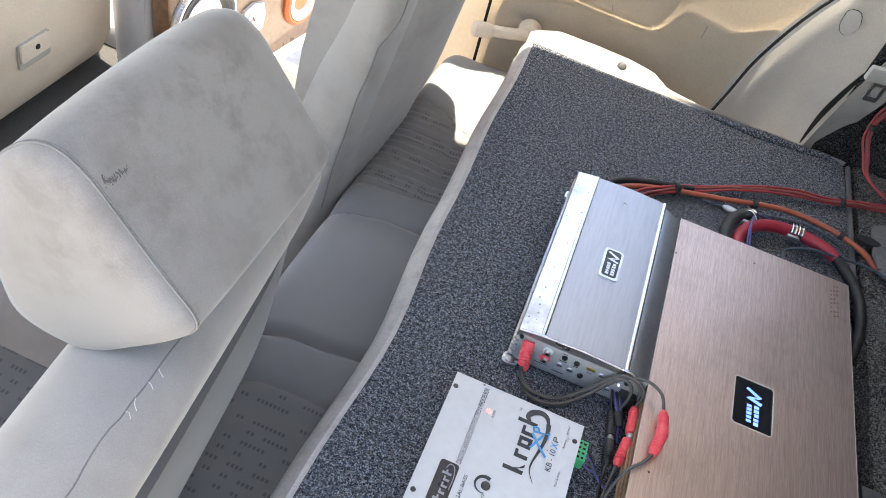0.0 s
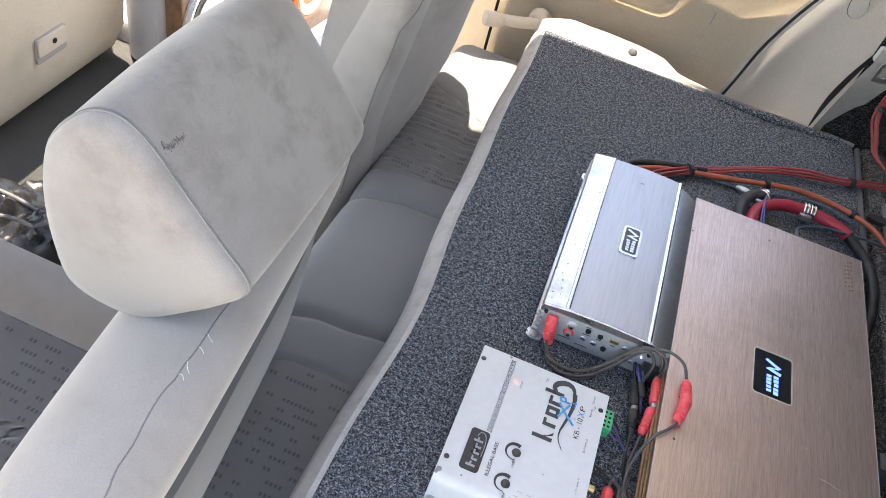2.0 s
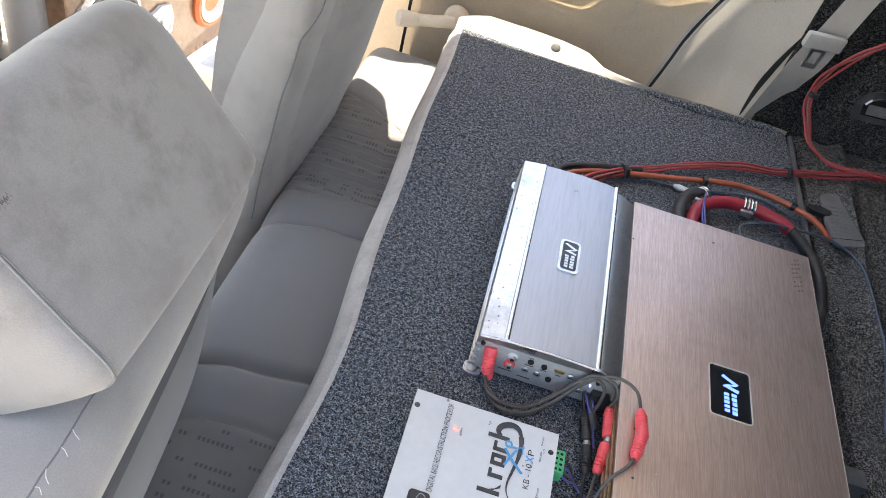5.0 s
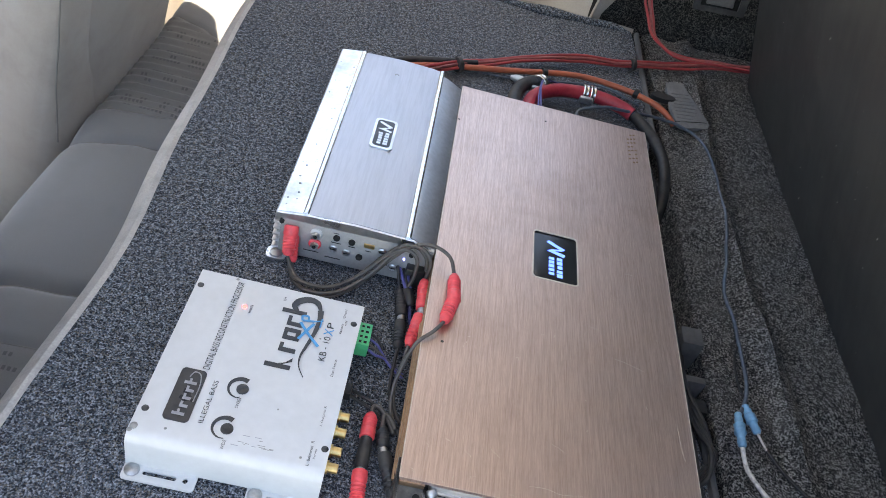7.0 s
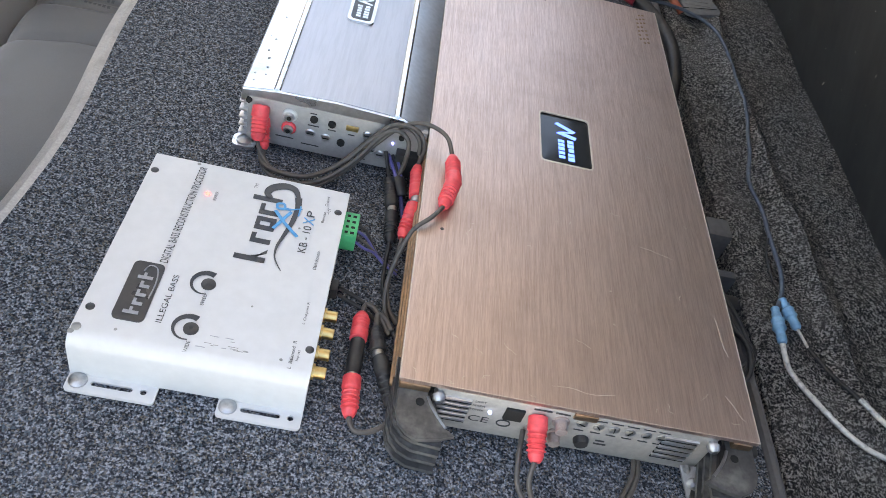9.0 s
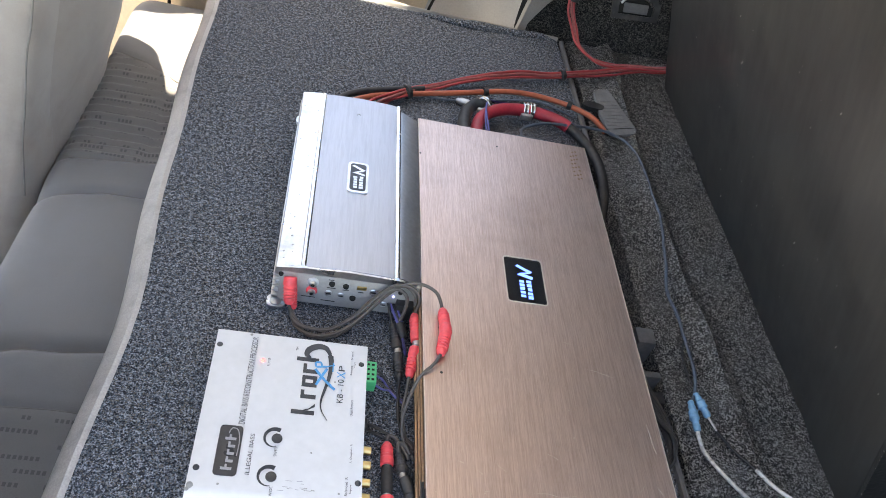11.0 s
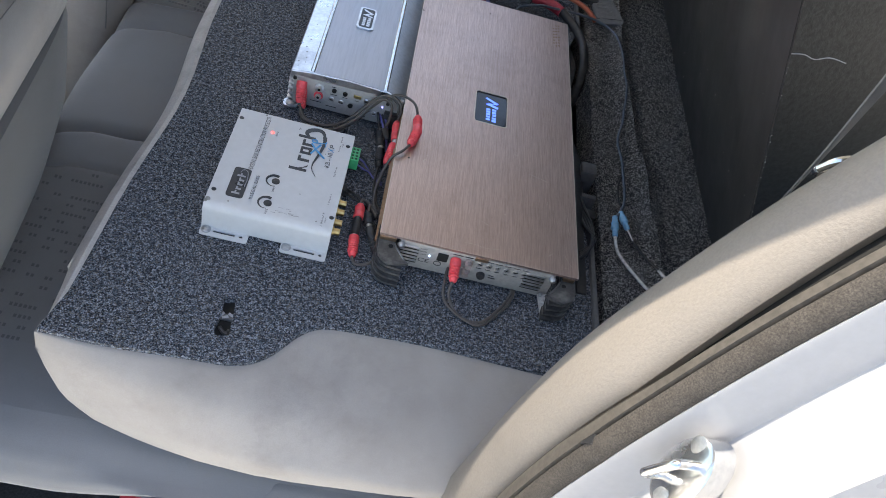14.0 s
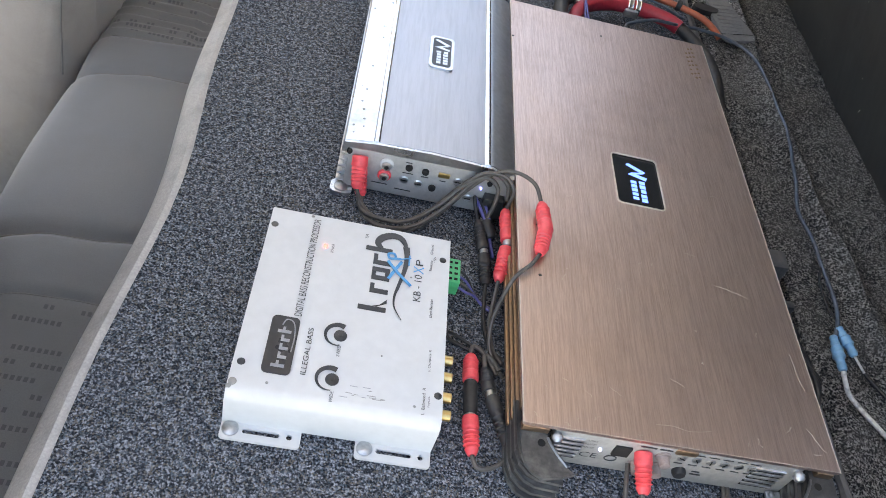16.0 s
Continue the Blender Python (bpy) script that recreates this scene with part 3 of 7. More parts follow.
base = Vector((0.5565, -0.1840, 0.2830))


def on_jamb(a, y, h):
    return base + along * a + out * h + Vector((0, y, 0))


bm = bmesh.new()
pl = [on_jamb(0.032 * math.cos(q), 0.023 * math.sin(q), 0.0) for q in (2 * math.pi * k / 20 for k in range(20))]
rings(bm, [[p - out * 0.022 for p in pl], [p + out * 0.003 for p in pl], [base + (p - base) * 0.9 + out * 0.0045 for p in pl]])
part("plate", bm, CHROME, striker)
bm = bmesh.new()
tube(bm, [on_jamb(-0.016, 0.006, 0.0), on_jamb(-0.016, 0.006, 0.022), on_jamb(-0.010, 0.004, 0.028), on_jamb(0.012, -0.002, 0.028), on_jamb(0.017, -0.003, 0.022), on_jamb(0.017, -0.004, 0.0)], 0.0036, 10)
part("loop", bm, CHROME, striker)
for a, y in ((-0.02, -0.010), (0.021, 0.010)):
    bm = bmesh.new()
    c = on_jamb(a, y, 0.004)
    lathe(bm, c, c + out * 0.0016, [(0, 0.0078), (0.6, 0.0074), (1, 0.0050)], 14)
    part("screw", bm, ZINC, striker)

# seat belt by the near quarter
belt = thing("seat_belt", "grey webbing seat belt slack beside the quarter trim", "seat belt", (0.64, 0.04, 0.3))


def ribbon(bm, centre, half):
    """A flat woven band: centre points and half-width vectors."""
    c, h = spline(centre, 8), spline(half, 8)
    loops = []
    for i, (p, w) in enumerate(zip(c, h)):
        d = (c[min(i + 1, len(c) - 1)] - c[max(i - 1, 0)]).normalized()
        nn = d.cross(w).normalized() * 0.0007
        loops.append([p - w + nn, p + w + nn, p + w - nn, p - w - nn])
    return rings(bm, loops)


bm = bmesh.new()
ribbon(bm, [(0.610, 0.072, 0.136), (0.610, 0.062, 0.175), (0.613, 0.052, 0.215), (0.619, 0.048, 0.26), (0.633, 0.046, 0.335), (0.643, 0.05, 0.42), (0.649, 0.055, 0.50), (0.658, 0.06, 0.60), (0.685, 0.06, 0.76), (0.70, 0.06, 0.88)],
       [(0.0025, 0.0085, -0.003), (0.0012, 0.0040, -0.001), (0.0011, 0.0034, -0.001), (0.003, 0.0055, -0.002), (0.009, 0.012, -0.004), (0.012, 0.014, -0.004), (0.012, 0.010, -0.004), (0.016, 0.010, -0.004), (0.02, 0.01, 0), (0.02, 0.01, 0)])
part("webbing", bm, BELT, belt)
bm = bmesh.new()
tube(bm, [(0.6095, 0.068, 0.146), (0.6098, 0.0715, 0.130), (0.610, 0.075, 0.114)], 0.0026, 8, 2)
part("tail", bm, WHITE_WIRE, belt, "pale frayed belt tail")
bm = bmesh.new()
tube(bm, [(0.622, 0.015, 0.425), (0.631, 0.012, 0.440), (0.644, 0.014, 0.444), (0.650, 0.018, 0.436), (0.640, 0.02, 0.424), (0.626, 0.019, 0.418), (0.622, 0.015, 0.425)], 0.0030, 8)
part("ring", bm, CHROME, belt, "bright steel belt ring")

# ---- far quarter, door and pillar ----
far_quarter = thing("far_quarter_trim", "pale grey moulded quarter trim beside the far rear door", "car trim", (0.5, 1.3, 0.1), kind="structure")
bm = bmesh.new()


def far_trim(u, v):
    z = -0.20 + 0.95 * v
    xe = lerp_table([(-0.30, 0.34), (-0.02, 0.392), (0.07, 0.412), (0.2, 0.462), (0.35, 0.55), (0.55, 0.70), (0.8, 0.92)], z)
    x = xe + u * (0.238 + 0.02 * v)
    y = 1.318 - 0.085 * u ** 1.4 - 0.06 * max(0.0, z) + 0.02 * (1 - min(1, u / 0.06))
    return (x, y, z)


grid(bm, far_trim, 24, 30)
bmesh.ops.solidify(bm, geom=list(bm.faces), thickness=0.01)
part("trim_panel", bm, TRIM_GREY, far_quarter)
bm = bmesh.new()
tube(bm, [(0.345, 1.362, -0.25), (0.388, 1.352, -0.04), (0.41, 1.350, 0.07), (0.460, 1.345, 0.20), (0.548, 1.335, 0.35)], 0.0032, 8, 4)
part("trim_gap", bm, GAP, far_quarter, "dark gap beside the door")
bm = bmesh.new()
slot_c = [(0.543, -0.02), (0.544, 0.045), (0.555, 0.10), (0.572, 0.155), (0.577, 0.162), (0.565, 0.11), (0.552, 0.04), (0.546, -0.015)]
loop = spline([(x, z, 0) for x, z in slot_c], 3, True)


def on_far(x, z, lift):
    xe = lerp_table([(-0.30, 0.34), (-0.02, 0.392), (0.07, 0.412), (0.2, 0.462), (0.35, 0.55), (0.55, 0.70), (0.8, 0.92)], z)
    u = (x - xe) / 0.245
    return (x, 1.318 - 0.085 * max(0, u) ** 1.4 - 0.06 * max(0.0, z) - 0.011 - lift, z)


rings(bm, [[on_far(p.x, p.y, 0.0) for p in loop], [on_far(p.x, p.y, 0.003) for p in loop]])
part("belt_slot", bm, GAP, far_quarter, "dark belt slot")
bm = bmesh.new()
cap = [(0.497, 0.195), (0.512, 0.192), (0.522, 0.212), (0.513, 0.235), (0.494, 0.232), (0.492, 0.212)]
loop = spline([(x, z, 0) for x, z in cap], 3, True)
ctr = Vector((0.506, 0.213, 0))
rings(bm, [[on_far(p.x, p.y, 0.0) for p in loop], [on_far(p.x, p.y, 0.0035) for p in loop], [on_far(*(ctr + (p - ctr) * 0.9).xy, 0.0042) for p in loop]])
part("cover_cap", bm, TRIM_GREY, far_quarter)
bm = bmesh.new()
tube(bm, [on_far(p.x, p.y, 0.001) for p in loop + loop[:1]], 0.0012, 6, 1)
part("cap_groove", bm, GAP, far_quarter)

far_belt = thing("seat_belt", "grey webbing seat belt with a bright metal tongue", "seat belt", (0.58, 1.2, 0.2))
bm = bmesh.new()
ribbon(bm, [(0.562, 1.245, -0.03), (0.572, 1.225, 0.06), (0.581, 1.198, 0.14), (0.590, 1.188, 0.21), (0.612, 1.185, 0.32), (0.66, 1.18, 0.48), (0.72, 1.16, 0.66)],
       [(0.020, 0.004, 0.004), (0.025, 0.006, 0.004), (0.027, -0.003, 0.004), (0.024, -0.003, 0.004), (0.022, -0.003, 0.002), (0.022, 0, 0), (0.022, 0, 0)])
part("webbing", bm, BELT_TAUPE, far_belt)
turn = pose(0.575, 1.172, 0.166, 96, 0, 12)
bm = bmesh.new()
prism(bm, rounded(-0.013, 0.013, -0.022, 0.022, 0.003), 0, 0.0025, [rounded(-0.007, 0.007, -0.013, 0.009, 0.002)])
bmesh.ops.transform(bm, matrix=turn, verts=list(bm.verts))
part("tongue", bm, SILVER_WORN, far_belt, "bright steel belt tongue")
bm = bmesh.new()
box(bm, -0.034, 0.034, 0.016, 0.044, -0.005, 0.008, 0.004, turn)
part("tongue_grip", bm, TRIM_GREY, far_belt, "pale grey plastic tongue grip")

far_door = thing("door_1", "beige moulded inner panel of the closed far rear door", "car door", (0.1, 1.38, 0), kind="structure")
bm = bmesh.new()


def door_face(u, v):
    z = -0.48 + 0.80 * v
    xe = lerp_table([(-0.5, 0.30), (-0.30, 0.34), (-0.02, 0.386), (0.07, 0.406), (0.2, 0.456), (0.35, 0.545)], z)
    x = -0.142 + u * (xe + 0.142)
    y = 1.385 - 0.012 * u
    line = -0.040 + 0.215 * max(0.0, (x - 0.10) / 0.355) ** 1.7
    k = 1 / (1 + math.exp(-(z - line) / 0.006))
    y -= 0.007 * k
    arm = math.exp(-(((z - 0.085) / 0.05) ** 4)) * (1 / (1 + math.exp(-(x + 0.02) / 0.02))) * (1 / (1 + math.exp((x - 0.21 - 0.1 * (z - 0.08)) / 0.01)))
    y -= 0.034 * arm
    return (x, y, z)


grid(bm, door_face, 60, 90)
bmesh.ops.solidify(bm, geom=list(bm.faces), thickness=-0.02)
door_panel = part("door_panel", bm, TRIM, far_door)
bm = bmesh.new()
box(bm, -0.142, 0.50, 1.40, 1.50, -0.52, 0.30, 0.01)
part("door_shell", bm, PAINT_OUT, far_door)
crank = part("window_crank", lathe(bmesh.new(), (-0.040, 1.372, -0.066), (-0.040, 1.346, -0.064), [(0, 0.026), (0.5, 0.025), (0.9, 0.020), (1, 0.014)], 20), TRIM, far_door, "beige plastic window crank")
bm = bmesh.new()
tube(bm, [(-0.040, 1.348, -0.066), (-0.07, 1.338, -0.070), (-0.105, 1.330, -0.074), (-0.128, 1.325, -0.076)], 0.0125, 10, 5)
part("arm", bm, TRIM, crank)
lathe_b = lathe(bmesh.new(), (-0.110, 1.330, -0.076), (-0.150, 1.305, -0.072), [(0, 0.012), (0.2, 0.0155), (0.8, 0.0175), (0.95, 0.016), (1, 0.011)], 16)
part("knob", lathe_b, TRIM, crank)
for a, b in (((0.108, 0.020), (0.104, 0.062)), ((0.296, 0.050), (0.293, 0.082))):
    bm = bmesh.new()
    skin = tree_of(door_panel)
    ends = [skin.find_nearest((q[0], 1.30, q[1]))[0] for q in (a, b)]
    tube(bm, [ends[0], (ends[0] + ends[1]) / 2, ends[1]], 0.0012, 6, 1)
    part("scratch", bm, TRIM_GREY, far_door)

bm = bmesh.new()


def pillar_b(u, v):
    z = -0.5 + 0.80 * v
    return (-0.30 + 0.1605 * u, 1.385 - 0.045 * math.sin(math.pi * min(1, u * 0.9 + 0.05)), z)


grid(bm, pillar_b, 10, 12)
bmesh.ops.solidify(bm, geom=list(bm.faces), thickness=-0.03)
solo("pillar_trim", bm, TRIM, "beige trim on the lower middle pillar", "car trim", kind="structure")

bm = bmesh.new()
tube(bm, [(-0.1405, 1.372, -0.48), (-0.1405, 1.372, 0.0), (-0.1405, 1.372, 0.30)], 0.0035, 6, 1)
solo("trim", bm, GAP, "dark gap between pillar and door panel", "car trim", kind="structure")

# unseen near front door and middle pillar, added to keep skylight off the headrest
bm = bmesh.new()
box(bm, -1.10, -0.30, -0.24, -0.15, -0.52, 0.16, 0.02)
solo("door_blocker", bm, TRIM, "unseen beige near front door, added to block skylight", "car door", kind="structure")
bm = bmesh.new()
rings(bm, [[(-0.36, -0.20 + 0.12 * t + 0.09 * t * t, z), (-0.26, -0.20 + 0.12 * t + 0.09 * t * t, z), (-0.26, -0.14 + 0.12 * t + 0.09 * t * t, z), (-0.36, -0.14 + 0.12 * t + 0.09 * t * t, z)] for z, t in ((-0.5, 0), (0.1, 0.0), (0.3, 0.2), (0.6, 0.6), (0.93, 1.0))])
solo("pillar_blocker", bm, TRIM, "unseen beige near middle pillar, added to block skylight", "car trim", kind="structure")

# sills
for y0, y1, nm in ((-0.16, -0.06, "sill_near"), (1.31, 1.44, "sill_far")):
    bm = bmesh.new()
    box(bm, -1.30, 0.47, y0, y1, -0.60, -0.44, 0.02)
    solo(nm, bm, PAINT, "pale painted door sill", "door sill", kind="structure")
bm = bmesh.new()
box(bm, 0.44, 1.6, -0.33, -0.02, -0.6, -0.31, 0.02)
solo("wheel_arch", bm, PAINT_OUT, "painted wheel arch below the quarter panel", "car body", kind="structure")

# ---- rear seat: cushion and folded backrest ----
cushion = thing("rear_seat_cushion", "grey cloth rear bench cushion with dashed outer panels", "seat cushion", (0.1, 0.6, -0.3))


SEAM_A = [(-0.34, 0.66), (-0.25, 0.700), (-0.17, 0.733), (-0.109, 0.751), (-0.04, 0.752), (0.55, 0.752)]
SEAM_B = [(-0.34, 0.37), (-0.25, 0.405), (-0.17, 0.444), (-0.13, 0.458), (-0.08, 0.460), (-0.03, 0.467), (0.55, 0.470)]
SEAM_C = [(-0.34, 0.30), (-0.25, 0.325), (-0.17, 0.351), (-0.125, 0.369), (-0.07, 0.372), (-0.03, 0.371), (0.55, 0.368)]
SEAM_E = [(-0.34, 1.19), (-0.20, 1.140), (-0.17, 1.120), (-0.133, 1.107), (-0.09, 1.080), (-0.062, 1.060), (0.55, 1.060)]
SEAM_D = [(-0.34, 0.79), (-0.156, 0.811), (-0.037, 0.826), (0.55, 0.835)]


def seam_y(seam, x):
    return lerp_table(seam, x) if not isinstance(seam, float) else seam


def cushion_top(x, y):
    z = -0.150
    z -= 0.020 * max(0.0, 1 - (y + 0.075) / 0.06) ** 2
    z -= 0.018 * max(0.0, 1 - (1.345 - y) / 0.08) ** 2.2
    c0, c1 = seam_y(SEAM_B, x), seam_y(SEAM_A, x)
    for ys, depth, wide in ((c0, 0.009, 0.009), (c1, 0.007, 0.009), (seam_y(SEAM_C, x), 0.0045, 0.006), (seam_y(SEAM_D, x), 0.0045, 0.006)):
        z -= depth * math.exp(-((y - ys) / wide) ** 2)
    if c0 < y < c1:
        z += 0.013 * math.sin(math.pi * (y - c0) / (c1 - c0)) ** 0.7
    else:
        z += 0.007 * math.sin(min(math.pi, 26 * min(abs(y - c0), abs(y - c1))))
    z -= 0.004 * math.exp(-((y - seam_y(SEAM_E, x)) / 0.006) ** 2)
    if seam_y(SEAM_D, x) < y < seam_y(SEAM_E, x):
        z -= 0.005 * math.exp(-((x + 0.062) / 0.007) ** 2)
        z += 0.0022 * math.sin(y * 2 * math.pi / 0.021)
    return z + 0.002 * noise.noise((x * 12, y * 12, 0))


# from the front foot of the cushion over its rounded edge and back
BENCH_ROWS = [(-0.150, -0.190), (-0.176, -0.150), (-0.190, -0.105), (-0.197, -0.065), (-0.199, -0.042), (-0.197, -0.026), (-0.192, -0.015), (-0.184, -0.007), (-0.173, -0.002), (-0.160, 0.0)] + [(-0.150 + 0.014 * k, 0.0) for k in range(51)]


def cushion_strip(bm, y0, y1, nv):
    def f(u, v):
        k = u * (len(BENCH_ROWS) - 1)
        x, dz = BENCH_ROWS[min(int(k + 0.5), len(BENCH_ROWS) - 1)]
        a, b = seam_y(y0, x), seam_y(y1, x)
        y = a + (b - a) * v
        return (x, y, cushion_top(x, y) + dz)
    return grid(bm, f, len(BENCH_ROWS) - 1, nv)


part("centre_panel", cushion_strip(bmesh.new(), SEAM_B, SEAM_A, 44), CLOTH_BENCH_SHADE, cushion, "plain grey centre panel")
part("side_panel", cushion_strip(bmesh.new(), SEAM_C, SEAM_B, 24), CLOTH_BENCH_SHADE, cushion)
part("side_panel", cushion_strip(bmesh.new(), SEAM_A, SEAM_D, 18), CLOTH_BENCH_SHADE, cushion)
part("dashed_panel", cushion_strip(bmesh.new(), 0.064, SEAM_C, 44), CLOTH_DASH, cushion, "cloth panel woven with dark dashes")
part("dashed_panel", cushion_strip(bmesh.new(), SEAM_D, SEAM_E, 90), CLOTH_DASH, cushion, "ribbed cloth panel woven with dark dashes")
part("bolster", cushion_strip(bmesh.new(), SEAM_E, 1.345, 36), CLOTH_BENCH_SHADE, cushion)
part("side_panel", cushion_strip(bmesh.new(), -0.02, 0.064, 12), CLOTH_BENCH_SHADE, cushion)
bm = bmesh.new()
prof = [(-0.02, None), (-0.045, None), (-0.070, None), (-0.085, -0.186), (-0.089, -0.200), (-0.082, -0.222), (-0.055, -0.245), (0.0, -0.262), (0.03, -0.265)]


def near_bolster(u, v):
    x = -0.185 + 0.635 * u
    k = v * (len(prof) - 1)
    i = min(int(k), len(prof) - 2)
    rows = []
    for y, z in (prof[i], prof[i + 1]):
        z = cushion_top(x, y) if z is None else z - 0.10 * max(0.0, (-0.13 - x) / 0.15) ** 2 + 0.11 * max(0.0, (x - 0.02) / 0.3) ** 1.3
        rows.append((y, min(z, cushion_top(x, max(y, -0.075)))))
    f = k - i
    y = rows[0][0] * (1 - f) + rows[1][0] * f
    return (x, y + 0.02 * max(0, (x - 0.0)) , rows[0][1] * (1 - f) + rows[1][1] * f)


grid(bm, near_bolster, 40, 28)
part("bolster", bm, CLOTH_BENCH_SHADE, cushion)
bm = bmesh.new()
box(bm, -0.15, 0.54, 0.03, 1.30, -0.50, -0.262, 0.03)
part("base", bm, CLOTH_DEEP_SHADE, cushion)
for line in (SEAM_A, SEAM_B, SEAM_C, SEAM_D, SEAM_E):
    bm = bmesh.new()
    pts = []
    for k in range(26):
        x = -0.172 + 0.27 * k / 25
        y = seam_y(line, x)
        pts.append((x, y, cushion_top(x, y) + 0.0002))
    tube(bm, pts, 0.0009, 6, 2)
    part("seam", bm, SEAM, cushion)

backrest = thing("folded_backrest", "folded rear seat backrest covered in dark speckled carpet", "seat back", (0.3, 0.6, -0.1))
NEAR_LINE = [(-0.004, -0.004), (0.05, -0.006), (0.105, -0.003), (0.16, 0.0), (0.203, 0.004), (0.232, 0.021), (0.263, 0.062), (0.291, 0.077), (0.34, 0.081), (0.399, 0.083), (0.47, 0.081), (0.546, 0.078), (0.60, 0.078)]
near_s = [p.xy for p in spline([(x, y, 0) for x, y in NEAR_LINE], 4)]
FAR_LINE = [(0.615, 1.195), (0.596, 1.203), (0.50, 1.19), (0.441, 1.185), (0.40, 1.188), (0.331, 1.198), (0.25, 1.20), (0.156, 1.20), (0.07, 1.205), (-0.008, 1.210)]
far_s = [p.xy for p in spline([(x, y, 0) for x, y in FAR_LINE], 4)]
front = [(0.004 + 0.018 * math.exp(-((y - 0.40) / 0.22) ** 2) - 0.010 * max(0, (y - 0.7) / 0.5) + 0.002 * math.sin(19 * y), y) for y in (1.15 - 1.1 * k / 24 for k in range(25))]
REAR_EDGE = [(0.0, 0.620), (0.33, 0.618), (0.37, 0.600), (0.80, 0.600), (0.84, 0.616), (1.3, 0.620)]
rear = [(lerp_table(REAR_EDGE, y) + 0.002 * math.sin(9 * y), y) for y in (0.09 + 1.09 * k / 40 for k in range(1, 40))]
outline = [tuple(p) for p in near_s] + rear + [tuple(p) for p in far_s] + front
slot_loop = [p.xy[:] for p in spline([(0.168, 0.083, 0), (0.174, 0.086, 0), (0.180, 0.087, 0), (0.1825, 0.070, 0), (0.184, 0.052, 0), (0.1855, 0.038, 0), (0.179, 0.035, 0), (0.171, 0.034, 0), (0.1675, 0.044, 0), (0.169, 0.055, 0), (0.1705, 0.066, 0)], 3, True)]
bm = bmesh.new()
prism(bm, outline, -0.010, 0.0, [slot_loop])
part("carpet", bm, CARPET, backrest, "dark speckled carpet", smooth=False)


def under(x):
    """The lower face of the folded backrest."""
    return lerp_table([(-0.022, -0.028), (-0.006, -0.046), (0.002, -0.074), (0.016, -0.118), (0.030, -0.138), (0.055, -0.154), (0.11, -0.160), (0.19, -0.150), (0.25, -0.142), (0.4, -0.118), (0.62, -0.09)], x)


def bolster_section(x, mirror):
    inner = lerp_table([(p[0], p[1]) for p in near_s], x)
    lo = under(x)
    out_y = lerp_table([(-0.022, -0.006), (-0.006, -0.010), (0.004, -0.018), (0.02, -0.026), (0.055, -0.036), (0.11, -0.048), (0.17, -0.061), (0.25, -0.070), (0.35, -0.072), (0.5, -0.068), (0.62, -0.06)], x)
    rows = [(inner + 0.02, -0.012), (inner + 0.002, -0.006), (inner * 0.75 + out_y * 0.25, -0.010 - 0.006 * (inner > 0.03)), (inner * 0.35 + out_y * 0.65, -0.028), (out_y * 0.93 + inner * 0.07, lo * 0.36 - 0.012), (out_y, lo * 0.60), (out_y + 0.006, lo * 0.82), (out_y + 0.03, lo * 0.97), (0.03, lo), (0.10, lo)]
    pts = spline([(y, z, 0) for y, z in rows], 4)
    if mirror:
        outm = lerp_table([(-0.03, 1.24), (-0.01, 1.275), (0.02, 1.300), (0.10, 1.305), (0.19, 1.300), (0.235, 1.275), (0.265, 1.225), (0.33, 1.205), (0.62, 1.20)], x)
        rows = [(1.18, -0.012), (1.20, -0.006), (1.20 * 0.6 + outm * 0.4, 0.004), (1.20 * 0.25 + outm * 0.75, 0.004), (outm, -0.012), (outm + 0.006, -0.035), (outm, lo * 0.7), (outm - 0.02, lo), (1.15, lo)]
        pts = spline([(y, z, 0) for y, z in rows], 4)
    n = len(pts)
    return [(x, p.x, p.y + math.sin(math.pi * k / n) * (0.0035 * noise.noise((x * 16, p.x * 20, p.y * 20)) + (0 if mirror else 0.0030 * noise.noise((x * 26 + p.y * 55, p.x * 9, 3.0))))) for k, p in enumerate(pts)]


XS = [-0.022, -0.016, -0.006, 0.008, 0.03, 0.055, 0.08, 0.105, 0.13, 0.155, 0.18, 0.203, 0.218, 0.232, 0.247, 0.263, 0.277, 0.291, 0.315, 0.34, 0.37, 0.40, 0.44, 0.48, 0.52, 0.56, 0.60, 0.618]
part("near_bolster", rings(bmesh.new(), [bolster_section(x, False) for x in [-0.007, -0.003, 0.002, 0.008, 0.016, 0.026, 0.04] + XS[5:]], caps=False, closed=False), CLOTH, backrest, "pale grey cloth side of the backrest")
part("far_bolster", rings(bmesh.new(), [bolster_section(x, True) for x in XS], caps=False, closed=False), CLOTH, backrest, "pale grey cloth side of the backrest")
bm = bmesh.new()
sec = lambda y: [(0.03, y, -0.010), (front_x(y) + 0.002, y, -0.003), (front_x(y) - 0.006, y, -0.001), (front_x(y) - 0.018, y, -0.010), (front_x(y) - 0.025, y, -0.026), (front_x(y) - 0.024, y, -0.05), (front_x(y) - 0.010, y, -0.085), (0.03, y, -0.122), (0.15, y, -0.148), (0.4, y, -0.12), (lerp_table(REAR_EDGE, y) - 0.010, y, -0.09), (lerp_table(REAR_EDGE, y) - 0.006, y, -0.012)]


def front_x(y):
    return 0.004 + 0.018 * math.exp(-((y - 0.40) / 0.22) ** 2) - 0.010 * max(0, (y - 0.7) / 0.5) + 0.002 * math.sin(19 * y)


